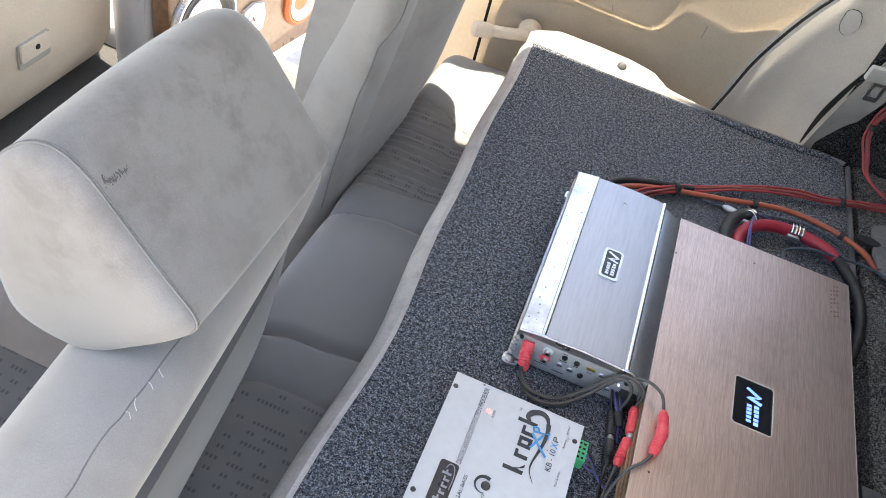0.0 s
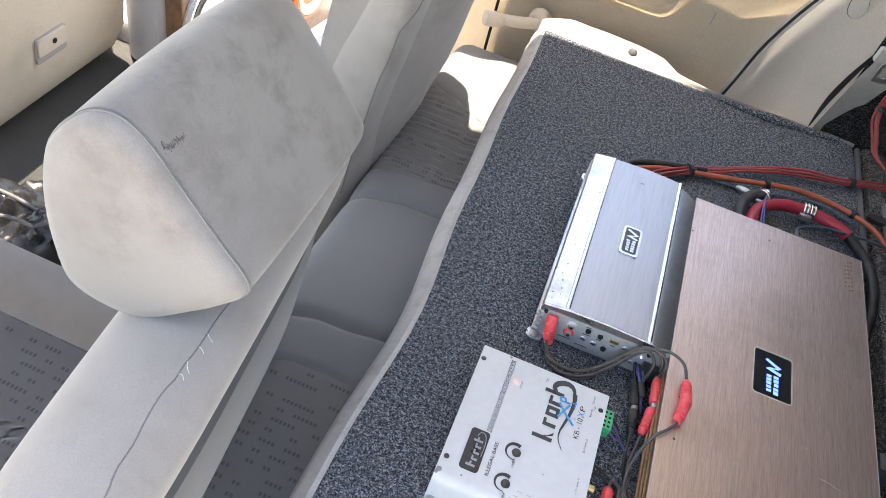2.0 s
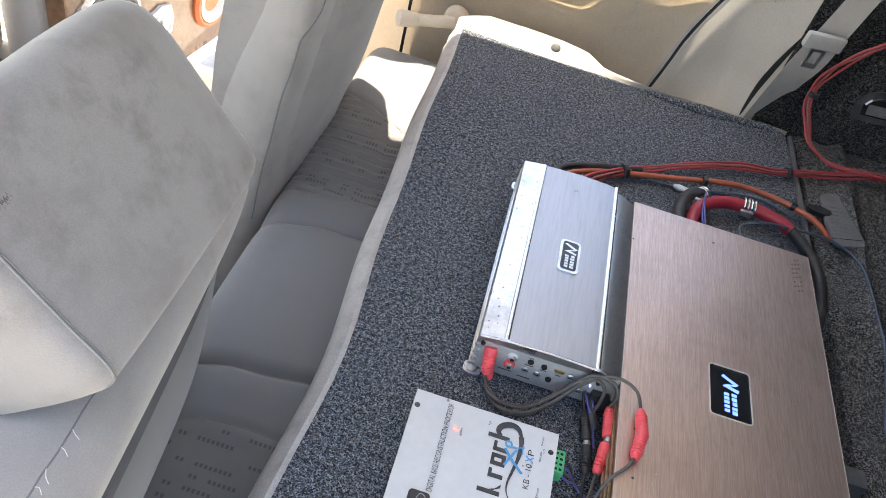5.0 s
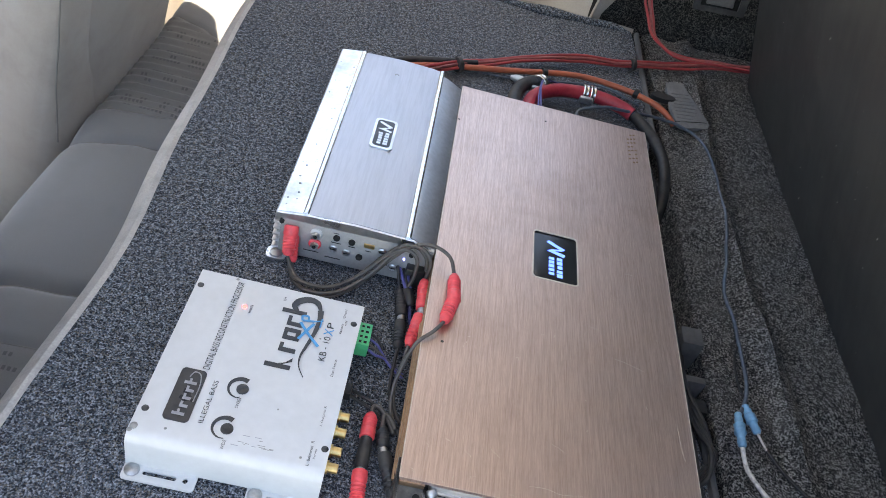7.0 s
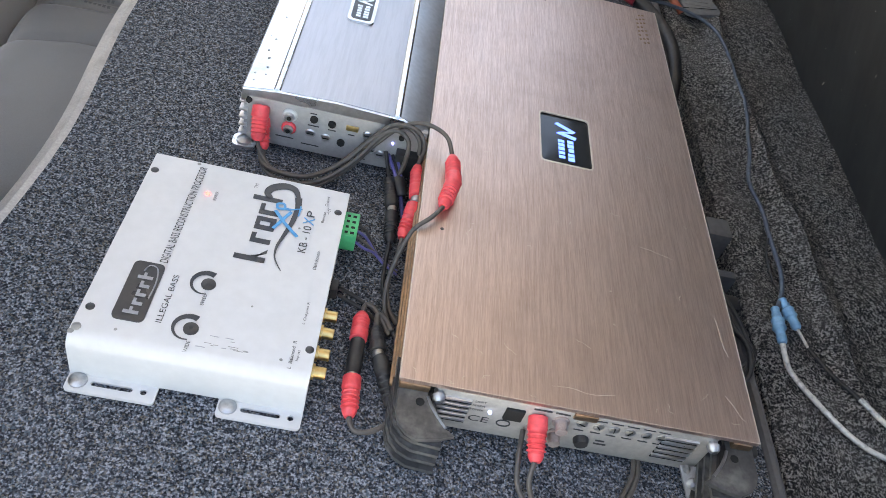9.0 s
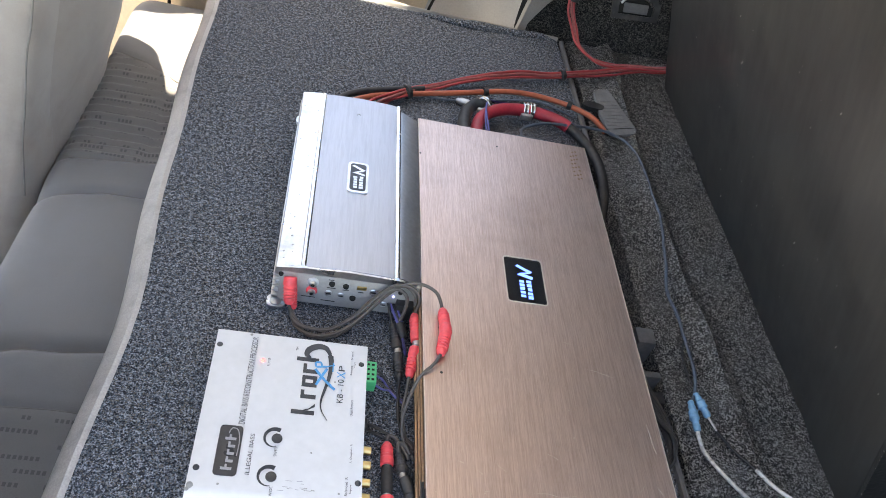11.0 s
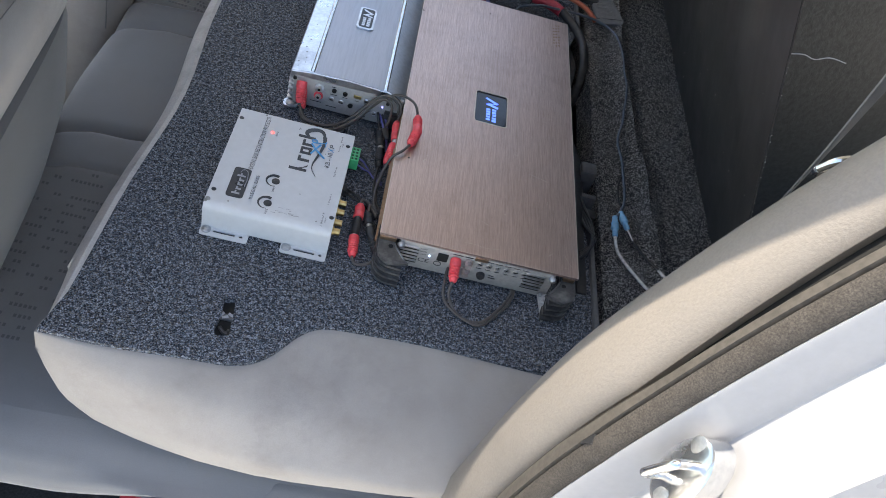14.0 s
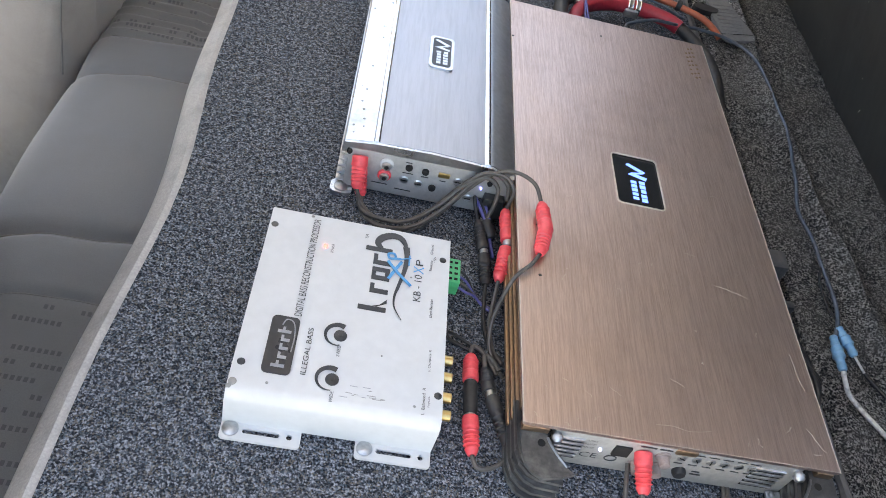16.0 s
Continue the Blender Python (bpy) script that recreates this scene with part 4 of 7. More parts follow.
rings(bm, [sec(0.10 + 1.07 * k / 50) for k in range(51)])
part("cover", bm, PIPING, backrest, "worn grey cloth edge")
bm = bmesh.new()
ease = lambda y: min(1.0, 0.45 + max(0.0, y) / 0.18)
edge_sec = lambda y: [(0.020, y, -0.009), (front_x(y) + 0.002, y, -0.002), (front_x(y) - 0.006 * ease(y), y, 0.000), (front_x(y) - 0.016 * ease(y), y, -0.009), (front_x(y) - 0.022 * ease(y), y, -0.024), (front_x(y) - 0.020 * ease(y), y, -0.045), (front_x(y) + 0.004 * (1 - ease(y)), y, -0.06)]
rings(bm, [edge_sec(-0.004 + 1.214 * k / 60) for k in range(61)])
part("front_edge", bm, PIPING, backrest, "worn grey cloth edge")
bm = bmesh.new()
tube(bm, [(0.335, 1.196, -0.004), (0.37, 1.189, 0.000), (0.42, 1.183, 0.002), (0.47, 1.186, 0.001), (0.53, 1.190, 0.002), (0.585, 1.199, 0.000), (0.610, 1.199, -0.004)], 0.006, 10, 8, lambda t: 0.003 + 0.0085 * math.sin(math.pi * t) * (0.75 + 0.25 * math.sin(17 * t)))
part("carpet_fold", bm, CARPET, backrest, "lifted carpet edge")
bm = bmesh.new()
box(bm, 0.160, 0.192, 0.030, 0.092, -0.0098, -0.0088, 0)
latch = part("latch_pocket", bm, GAP, backrest, "dark latch pocket")
bm = bmesh.new()
box(bm, 0.165, 0.188, 0.060, 0.068, -0.0088, -0.0040, 0.0015)
part("latch_bar", bm, GREY_PLASTIC, latch)
for x, y, turn_a in ((0.175, 0.062, 25), (0.180, 0.066, -30), (0.171, 0.065, 60)):
    bm = bmesh.new()
    box(bm, -0.0035, 0.0035, -0.0016, 0.0016, -0.0040, -0.0032, 0.0003, pose(x, y, 0, 8, 0, turn_a))
    part("torn_tape", bm, INK_GREY, latch, "torn grey tape")
bm = bmesh.new()
tube(bm, [(0.172, 0.050, -0.0075), (0.176, 0.044, -0.005), (0.181, 0.042, -0.006), (0.183, 0.048, -0.0075)], 0.0022, 8)
part("latch_hook", bm, BLACK_DUSTY, latch)
bm = bmesh.new()
tube(bm, [(0.6235, y, 0.0005 + 0.0015 * math.sin(11 * y)) for y in (0.10 + 0.25 * k / 10 for k in range(11))], 0.0048, 8, 3)
part("edge_binding", bm, GREY_PLASTIC, backrest, "grey edge binding")
bm = bmesh.new()
tube(bm, [(0.6235, y, 0.0005 + 0.0015 * math.sin(11 * y)) for y in (0.83 + 0.36 * k / 10 for k in range(11))], 0.0048, 8, 3)
part("edge_binding", bm, GREY_PLASTIC, backrest, "grey edge binding")

bm = bmesh.new()
lathe(bm, (0.168, 1.238, 0.0035), (0.168, 1.238, 0.012), [(0, 0.010), (0.6, 0.0085), (1, 0.004)], 12)
part("button", bm, GREY_PLASTIC, backrest)

# hinge strip and brackets between backrest and boot
hinge = thing("backrest_hinge", "dusty metal hinge bracket behind the backrest edge", "hinge", (0.63, 0.35, -0.02))
bm = bmesh.new()
box(bm, 0.598, 0.614, 0.215, 0.50, -0.012, 0.003, 0.003)
part("strip", bm, BLACK, hinge)
for y, h, w in ((0.450, 0.012, 0.026), (0.405, 0.002, 0.010), (0.372, -0.004, 0.018)):
    bm = bmesh.new()
    box(bm, 0.612, 0.637, y, y + w, -0.03, h, 0.003)
    part("bracket", bm, GREY_PLASTIC if h > 0 else BLACK, hinge)

# ---- floor things under the near cushion ----
packet = thing("packet", "small red and white packet lying on the floor", "packet", (0.08, 0.04, -0.5))
bm = bmesh.new()
box(bm, 0.045, 0.125, 0.015, 0.075, -0.50, -0.478, 0.004)
part("wrapper", bm, RED, packet)
bm = bmesh.new()
box(bm, 0.085, 0.118, 0.03, 0.055, -0.4778, -0.4765, 0.0004)
part("print_patch", bm, WHITE, packet)

# ---- front seats ----
driver = thing("front_seat", "grey cloth front seat with a stained headrest", "car seat", (-0.2, 0.17, -0.5), group="front seats")
HR = [(-0.237, 0.311), (-0.236, 0.250), (-0.222, 0.208), (-0.165, 0.200), (-0.112, 0.238), (-0.080, 0.268), (-0.067, 0.286), (-0.070, 0.302), (-0.090, 0.326), (-0.118, 0.362), (-0.146, 0.397), (-0.170, 0.409), (-0.197, 0.397), (-0.226, 0.361)]
hr_loop = [p.xy for p in spline([(x, z, 0) for x, z in HR], 5, True)]
hc = Vector((-0.165, 0.305))


def hr_ring(y, kx, kz):
    return [(hc.x + (q.x - hc.x) * kx, y, hc.y + (q.y - hc.y) * (kz if q.y > hc.y else kx)) for q in hr_loop]


headrest = part("headrest", rings(bmesh.new(), [hr_ring(*r) for r in ((0.1075, 0.55, 0.55), (0.1085, 0.80, 0.80), (0.112, 0.93, 0.93), (0.118, 0.985, 0.985), (0.126, 1.0, 1.0), (0.16, 1.010, 1.02), (0.20, 1.014, 1.035), (0.24, 1.014, 1.035), (0.28, 1.010, 1.02), (0.305, 1.004, 1.0), (0.325, 0.995, 0.975), (0.338, 0.985, 0.955), (0.346, 0.96, 0.92), (0.352, 0.90, 0.86), (0.356, 0.78, 0.74), (0.358, 0.5, 0.5))]), CLOTH_WORN, driver, "grey cloth headrest with dark smudges")
bm = bmesh.new()
tube(bm, [((hc + (p - hc) * 1.003).x, 0.1225, (hc + (p - hc) * 1.003).y) for p in hr_loop + hr_loop[:1]], 0.0005, 6, 1)
part("seam", bm, SEAM, headrest)
bm = bmesh.new()
tube(bm, [((hc + (p - hc) * 0.996).x, 0.1208, (hc + (p - hc) * 0.993).y) for p in hr_loop + hr_loop[:1]], 0.0008, 8, 1)
part("piping", bm, CLOTH_WORN, headrest)
bm = bmesh.new()
rs = random.Random(9)
skin = tree_of(headrest)
for k in range(170):
    t = rs.random()
    want = Vector((-0.139 + 0.006 * t + rs.gauss(0, 0.0016), 0.129 + 0.020 * t * t + rs.gauss(0, 0.0012), 0.388 + rs.gauss(0, 0.0015)))
    at, nrm = skin.find_nearest(want)[:2]
    turn = nrm.to_track_quat("Z", "Y").to_matrix().to_4x4()
    s = 0.0002 + 0.0006 * rs.random() ** 2
    bmesh.ops.create_icosphere(bm, subdivisions=1, radius=s, matrix=Matrix.Translation(at) @ turn @ Matrix.Diagonal((rs.uniform(0.5, 1.2), rs.uniform(1, 3), 0.12, 1)))
part("smudge", bm, STAIN, headrest, "dark stain")
for y in (0.19, 0.30):
    bm = bmesh.new()
    tube(bm, [(-0.165, y, 0.215), (-0.167, y, 0.14)], 0.006, 10, 1)
    part("headrest_post", bm, CHROME, headrest)


def seat_back(bm, y0, y1, sec, bulge, top_drop, shear=0.0, dx=0.0, side=0.60, power=6):
    """A seat back: an upright section lofted across the seat with rounded sides."""
    loops = []
    n = 22
    for k in range(n + 1):
        v = k / n if side > 0.5 else 0.5 - 0.5 * math.cos(math.pi * k / n)
        y = y0 + (y1 - y0) * v
        e = abs(2 * v - 1)
        r = max(0.0, 1 - e ** power) ** 0.5
        loop = []
        for x, z in sec:
            cx = lerp_table([(-0.60, -0.34), (0.0, -0.20), (0.25, -0.165)], z)
            loop.append((cx + (x - cx) * (side + (1 - side) * r) + bulge * (r - 1) * 0.02 + dx - shear * (y - y0 - 0.1), y, z - top_drop * (1 - r) * max(0, (z + 0.3) / 0.5)))
        loops.append(loop)
    return rings(bm, loops)


DS = spline([(-0.080, 0.186, 0), (-0.090, 0.207, 0), (-0.125, 0.217, 0), (-0.178, 0.203, 0), (-0.212, 0.15, 0), (-0.245, 0.0, 0), (-0.30, -0.25, 0), (-0.33, -0.45, 0), (-0.24, -0.50, 0), (-0.215, -0.40, 0), (-0.185, -0.15, 0), (-0.140, 0.02, 0), (-0.100, 0.12, 0)], 3, True)
driver_back = part("backrest", seat_back(bmesh.new(), -0.10, 0.482, [p.xy for p in DS], 0.6, 0.04, 0.085, 0.018), CLOTH, driver)
bm = bmesh.new()
sh = lambda y: 0.018 - 0.10 * y
PANEL_ROWS = [(-0.110, 0.120), (-0.090, 0.114), (-0.088, 0.098), (-0.094, 0.040), (-0.103, -0.030), (-0.130, -0.120), (-0.170, -0.250), (-0.210, -0.420), (-0.228, -0.420), (-0.180, 0.0)]
rings(bm, [[(x - 0.030 * e + sh(y), y, z - 0.03 * e) for x, z in PANEL_ROWS] for y, e in ((-0.075 + 0.52 * k / 24, abs(k / 12 - 1) ** 4) for k in range(25))])
part("rear_panel", bm, CLOTH_DEEP_SHADE, driver, "grey rear panel, coloured darker for shade")
bm = bmesh.new()
back_skin = tree_of(driver_back)
line = spline([(-0.078, -0.060, 0.214), (-0.083, -0.030, 0.214), (-0.093, 0.009, 0.214), (-0.099, 0.054, 0.214), (-0.094, 0.093, 0.214), (-0.096, 0.140, 0.214), (-0.095, 0.181, 0.214), (-0.098, 0.26, 0.212), (-0.106, 0.33, 0.208), (-0.120, 0.42, 0.195)], 8)
tube(bm, [back_skin.find_nearest(q + Vector((0.0, 0, 0.02)))[0] for q in line], 0.0007, 6, 1)
part("seam", bm, SEAM, driver)
rs = random.Random(2)
for y in (0.075, 0.09, 0.105, 0.12):
    bm = bmesh.new()
    a = back_skin.find_nearest((-0.096, y, 0.23))[0]
    b = back_skin.find_nearest((-0.088, y - 0.006 + rs.uniform(-0.004, 0.004), 0.23))[0]
    tube(bm, [a, (a + b) / 2 + Vector((0, rs.uniform(-0.002, 0.002), 0.0012)), b + Vector((0, 0, 0.0003))], 0.0003, 5, 4)
    part("loose_thread", bm, THREAD, driver)


def front_cushion(yc, v0, v1, drop):
    def f(u, w):
        v = v0 + (v1 - v0) * w
        x, y = -0.68 + 0.46 * u, yc - 0.26 + 0.52 * v
        e = abs(2 * v - 1)
        z = -0.145 - drop + 0.040 * math.exp(-((e - 0.74) / 0.18) ** 2) - 0.10 * max(0, (e - 0.86) / 0.14) ** 2 - 0.02 * u - 0.10 * max(0, 0.12 - u) / 0.12
        return (x, y, z)
    return f


def front_base(owner, yc, middle=None, drop=0.0):
    for v0, v1, m, nm, lb in ((0.0, 0.24, CLOTH, "cushion_bolster", ""), (0.24, 0.76, middle or CLOTH_DASH, "cushion", "" if middle else "cloth cushion woven with dark dashes"), (0.76, 1.0, CLOTH, "cushion_bolster", "")):
        b2 = bmesh.new()
        grid(b2, front_cushion(yc, v0, v1, drop), 24, 18)
        bmesh.ops.solidify(b2, geom=list(b2.faces), thickness=0.12)
        part(nm, b2, m, owner, lb)
    b2 = bmesh.new()
    box(b2, -0.70, -0.30, yc - 0.2, yc + 0.2, -0.50, -0.29 - drop * 0.8, 0.02)
    part("seat_rail", b2, BLACK_DUSTY, owner)


front_base(driver, 0.125)

passenger = thing("front_seat", "grey cloth front seat with a padded rear panel", "car seat", (-0.2, 1.02, -0.5), group="front seats")
PS = spline([(-0.145, 0.22, 0), (-0.150, 0.30, 0), (-0.178, 0.325, 0), (-0.212, 0.300, 0), (-0.243, 0.19, 0), (-0.296, 0.05, 0), (-0.35, -0.2, 0), (-0.39, -0.45, 0), (-0.28, -0.50, 0), (-0.215, -0.40, 0), (-0.200, -0.15, 0), (-0.178, 0.02, 0), (-0.160, 0.12, 0)], 3, True)
passenger_back = part("backrest", seat_back(bmesh.new(), 0.735, 1.215, [p.xy for p in PS], 0.6, 0.05, 0.05, 0.0, 0.12, 8), CLOTH, passenger)
bm = bmesh.new()
PUFF = spline([(-0.190, 0.318, 0), (-0.150, 0.305, 0), (-0.122, 0.250, 0), (-0.117, 0.170, 0), (-0.132, 0.080, 0), (-0.152, -0.030, 0), (-0.182, -0.150, 0), (-0.215, -0.420, 0), (-0.245, -0.420, 0), (-0.24, 0.0, 0)], 3, True)
rings(bm, [[(p.x - 0.060 * e + 0.004 * math.sin(9 * p.y + 20 * y), y, p.y - 0.02 * e) for p in PUFF] for y, e in ((0.757 + 0.44 * k / 28, abs(k / 14 - 1) ** 2.6) for k in range(29))])
part("rear_panel", bm, CLOTH, passenger, "padded grey cloth rear panel")
bm = bmesh.new()
seat_skin = tree_of(passenger_back)
line = spline([(-0.138, 0.770, 0.260), (-0.147, 0.762, 0.209), (-0.163, 0.735, 0.164), (-0.174, 0.733, 0.110), (-0.185, 0.733, 0.058), (-0.202, 0.735, -0.073), (-0.212, 0.740, -0.180)], 8)
tube(bm, [seat_skin.find_nearest(q)[0] for q in line], 0.0013, 6, 1)
part("seam", bm, SEAM, passenger)
front_base(passenger, 1.02, CLOTH, 0.16)

# ---- crumpled bag on the front floor ----
bm = bmesh.new()


def bag(u, v):
    a, r = 2 * math.pi * u, v
    x, y = -0.76 + 0.20 * r * math.cos(a), 0.56 + 0.17 * r * math.sin(a)
    fold = noise.noise((x * 14, y * 14, 1.0)) + 0.5 * abs(noise.noise((x * 34, y * 30, 5.0)))
    return (x, y, -0.49 + 0.14 * (1 - r ** 2.4) + 0.055 * fold * (1 - r ** 6))


grid(bm, bag, 60, 24)
bmesh.ops.remove_doubles(bm, verts=list(bm.verts), dist=0.0004)
solo("bag", bm, BAG, "crumpled black plastic bag on the front floor", "bag")
for pts in ([(-0.95, 0.50, -0.36), (-0.86, 0.56, -0.33), (-0.78, 0.585, -0.34), (-0.66, 0.60, -0.40)], [(-0.92, 0.44, -0.40), (-0.80, 0.52, -0.345), (-0.70, 0.545, -0.35), (-0.60, 0.52, -0.42)]):
    bm = bmesh.new()
    tube(bm, pts, 0.004, 8, 6)
    solo("loose_wire", bm, GREY_PLASTIC, "grey wire lying over the black bag", "cable", "loose cables")

# ---- dashboard with glove box ----
dash = thing("dashboard", "beige dashboard with a glove box below", "dashboard", (-1.0, 0.7, -0.2), kind="structure")
bm = bmesh.new()
box(bm, -1.32, -1.03, -0.02, 1.28, -0.10, 0.16, 0.05)
part("dash_top", bm, BLACK_DUSTY, dash, "dark upper dashboard")
bm = bmesh.new()
rings(bm, [[(-1.01, y, -0.06), (-0.985, y, -0.085), (-1.015, y, -0.40), (-1.05, y, -0.475), (-1.20, y, -0.485), (-1.20, y, -0.06)] for y in (0.70, 0.705, 0.90, 1.19, 1.235, 1.25)])
gb = part("glove_box", bm, TRIM, dash, "beige glove box lid")
tilt = pose(-1.004, 0.986, -0.318, 0, 5, 0)
bm = bmesh.new()
prism(bm, rounded(-0.047, 0.047, -0.032, 0.032, 0.006), -0.01, 0.002)
bmesh.ops.transform(bm, matrix=tilt @ Matrix(((0, 0, 1, 0), (1, 0, 0, 0), (0, 1, 0, 0), (0, 0, 0, 1))), verts=list(bm.verts))
# Grey plate paints the shade on the recess's beige plastic.
part("latch_recess_shade", bm, TRIM_GREY, gb)
bm = bmesh.new()
prism(bm, rounded(-0.044, 0.044, -0.012, 0.030, 0.006), 0.0, 0.0065)
bmesh.ops.transform(bm, matrix=tilt @ Matrix(((0, 0, 1, 0), (1, 0, 0, 0), (0, 1, 0, 0), (0, 0, 0, 1))), verts=list(bm.verts))
lid = part("latch_handle", bm, TRIM, gb)
bm = bmesh.new()
c = tilt @ Vector((0.0055, 0.004, 0.010))
lathe(bm, c, c + Vector((0.003, 0, 0)), [(0, 0.007), (1, 0.006)], 12)
part("lock", bm, GAP, lid)

# far front door standing open, with a speaker build
open_door = thing("open_front_door", "open front door with a glossy wooden speaker panel", "car door", (-1.1, 1.5, -0.4), kind="structure")
DOOR = Matrix.Translation((-0.872, 1.36, -0.40)) @ Matrix.Rotation(radians(80.7), 4, "Z")


def on_door(bm):
    bmesh.ops.transform(bm, matrix=DOOR, verts=list(bm.verts))
    return bm


bm = bmesh.new()
box(bm, -0.12, 0.98, 0.02, 0.14, -0.22, 0.60, 0.03)
part("door_shell", on_door(bm), PAINT_OUT, open_door)
bm = bmesh.new()
box(bm, -0.10, 0.92, -0.035, 0.02, -0.20, 0.32, 0.008)
spk = part("speaker_panel", on_door(bm), WOOD_EDGE, open_door, "glossy dark wooden speaker panel")
for cx, cz, r, ring_m, cone_m in ((0.02, 0.035, 0.105, SILVER_WORN, GREY_PLASTIC), (0.44, -0.055, 0.068, ORANGE_RING, CONE)):
    bm = bmesh.new()
    lathe(bm, (cx, -0.030, cz), (cx, -0.050, cz), [(0, r + 0.014), (0.6, r + 0.014), (1.0, r + 0.006), (1.0, r), (0.5, r - 0.002)], 32)
    part("speaker_ring", on_door(bm), ring_m, spk, "orange trim ring" if ring_m is ORANGE_RING else "bright metal trim ring")
    bm = bmesh.new()
    lathe(bm, (cx, -0.030, cz), (cx, -0.052, cz), [(0, r - 0.003), (0.95, r - 0.003), (1.0, r - 0.010), (0.75, r - 0.018), (0.9, r - 0.022), (0.5, r - 0.032), (0.2, 0.03), (0.35, 0.02), (0.4, 0.004)], 32)
    part("speaker", on_door(bm), cone_m, spk, "round loudspeaker")
bm = bmesh.new()
loop8 = [(0.215 + 0.056 * math.cos(q) * (1.0 if k % 2 else 0.9), -0.035 + 0.056 * math.sin(q) * (1.0 if k % 2 else 0.9)) for k, q in enumerate(2 * math.pi * k / 8 for k in range(8))]
rings(bm, [[(x, y, z) for x, z in loop8] for y in (-0.034, -0.044)])
part("horn_plate", on_door(bm), CONE, spk, "white tweeter plate")
bm = bmesh.new()
lathe(bm, (0.215, -0.043, -0.035), (0.215, -0.060, -0.035), [(0, 0.034), (0.3, 0.032), (0.35, 0.024), (0.8, 0.018), (1, 0.006)], 20)
part("horn", on_door(bm), CHROME, spk, "bright tweeter dome")
part("dash_side", box(bmesh.new(), -1.18, -1.12, 1.255, 1.33, -0.50, 0.10, 0.015), PAINT, dash, "bare painted door pillar")


# ---- loudspeaker box in the boot ----
sub = thing("speaker_box", "large black coated loudspeaker box leaning over the boot floor", "speaker box", (1.0, 0.7, 0))
bm = bmesh.new()
rings(bm, [[(0.823, y, -0.01), (0.599, y, 0.585), (0.597, y, 0.595), (0.61, y, 0.60), (1.30, y, 0.60), (1.30, y, -0.01)] for y in (0.242, 1.105)])
part("carcass", bm, BOX_PLAIN, sub)
bm = bmesh.new()
rings(bm, [[(0.8235, y, -0.01), (0.6000, y, 0.583), (1.28, y, 0.583), (1.28, y, -0.01)] for y in (0.236, 0.2435)])
part("end_board", bm, BOX_COAT, sub, "rough coated end board")
rnd = random.Random(12)
bm = bmesh.new()
for k in range(70):
    z, y = rnd.uniform(0.02, 0.44), rnd.uniform(0.25, 1.05)
    x = 0.8192 - 0.3765 * z
    s = 0.0002 + 0.0006 * rnd.random() ** 3
    bmesh.ops.create_icosphere(bm, subdivisions=1, radius=s, matrix=Matrix.Translation((x - 0.001, y, z)) @ Matrix.Diagonal((0.5, 1, rnd.uniform(1, 3), 1)))
for k in range(70):
    z = rnd.uniform(0.05, 0.45)
    s = 0.0002 + 0.0007 * rnd.random() ** 2
    bmesh.ops.create_icosphere(bm, subdivisions=1, radius=s, matrix=Matrix.Translation((0.8200 - 0.3765 * z, 0.2365 + rnd.uniform(-0.0008, 0.001), z)))
part("paint_chips", bm, CHIP, sub, "pale chips in the coating")["kind"] = "stuff"
bm = bmesh.new()
tube(bm, [(0.670, 0.2352, 0.396), (0.682, 0.2352, 0.399), (0.695, 0.2352, 0.397), (0.708, 0.2352, 0.403), (0.726, 0.2352, 0.402)], 0.0006, 5, 4)
part("scrape", bm, INK_GREY, sub)

# tie-down recess in the boot side
ring_pull = thing("tie_down", "black recessed tie-down cup with a bright lip", "tie-down", (0.735, 1.19, 0.1))
cup = Matrix.Translation((0.737, 1.196, 0.100)) @ Matrix.Rotation(radians(-4), 4, "Y") @ Matrix.Rotation(radians(68), 4, "X")
bm = bmesh.new()
prism(bm, [(-0.045, -0.024), (0.045, -0.024), (0.047, 0.006), (0.030, 0.026), (0.0, 0.032), (-0.030, 0.026), (-0.047, 0.006)], 0.0, 0.006, [[(-0.033, -0.015), (0.033, -0.015), (0.034, 0.004), (0.02, 0.018), (-0.02, 0.018), (-0.034, 0.004)]])
bmesh.ops.transform(bm, matrix=cup, verts=list(bm.verts))
part("rim", bm, BLACK, ring_pull)
bm = bmesh.new()
box(bm, -0.036, 0.036, -0.018, 0.020, -0.004, 0.001, 0.002, cup)
part("cup", bm, GAP, ring_pull)
bm = bmesh.new()
tube(bm, [cup @ Vector(p) for p in ((-0.030, 0.004, 0.004), (-0.022, 0.013, 0.006), (0.0, 0.018, 0.006), (0.022, 0.013, 0.006), (0.030, 0.004, 0.004))], 0.0024, 8)
part("lip", bm, CHROME, ring_pull)
bm = bmesh.new()
box(bm, -0.024, 0.024, -0.012, 0.006, 0.001, 0.005, 0.002, cup)
part("lens", bm, GREY_PLASTIC, ring_pull)

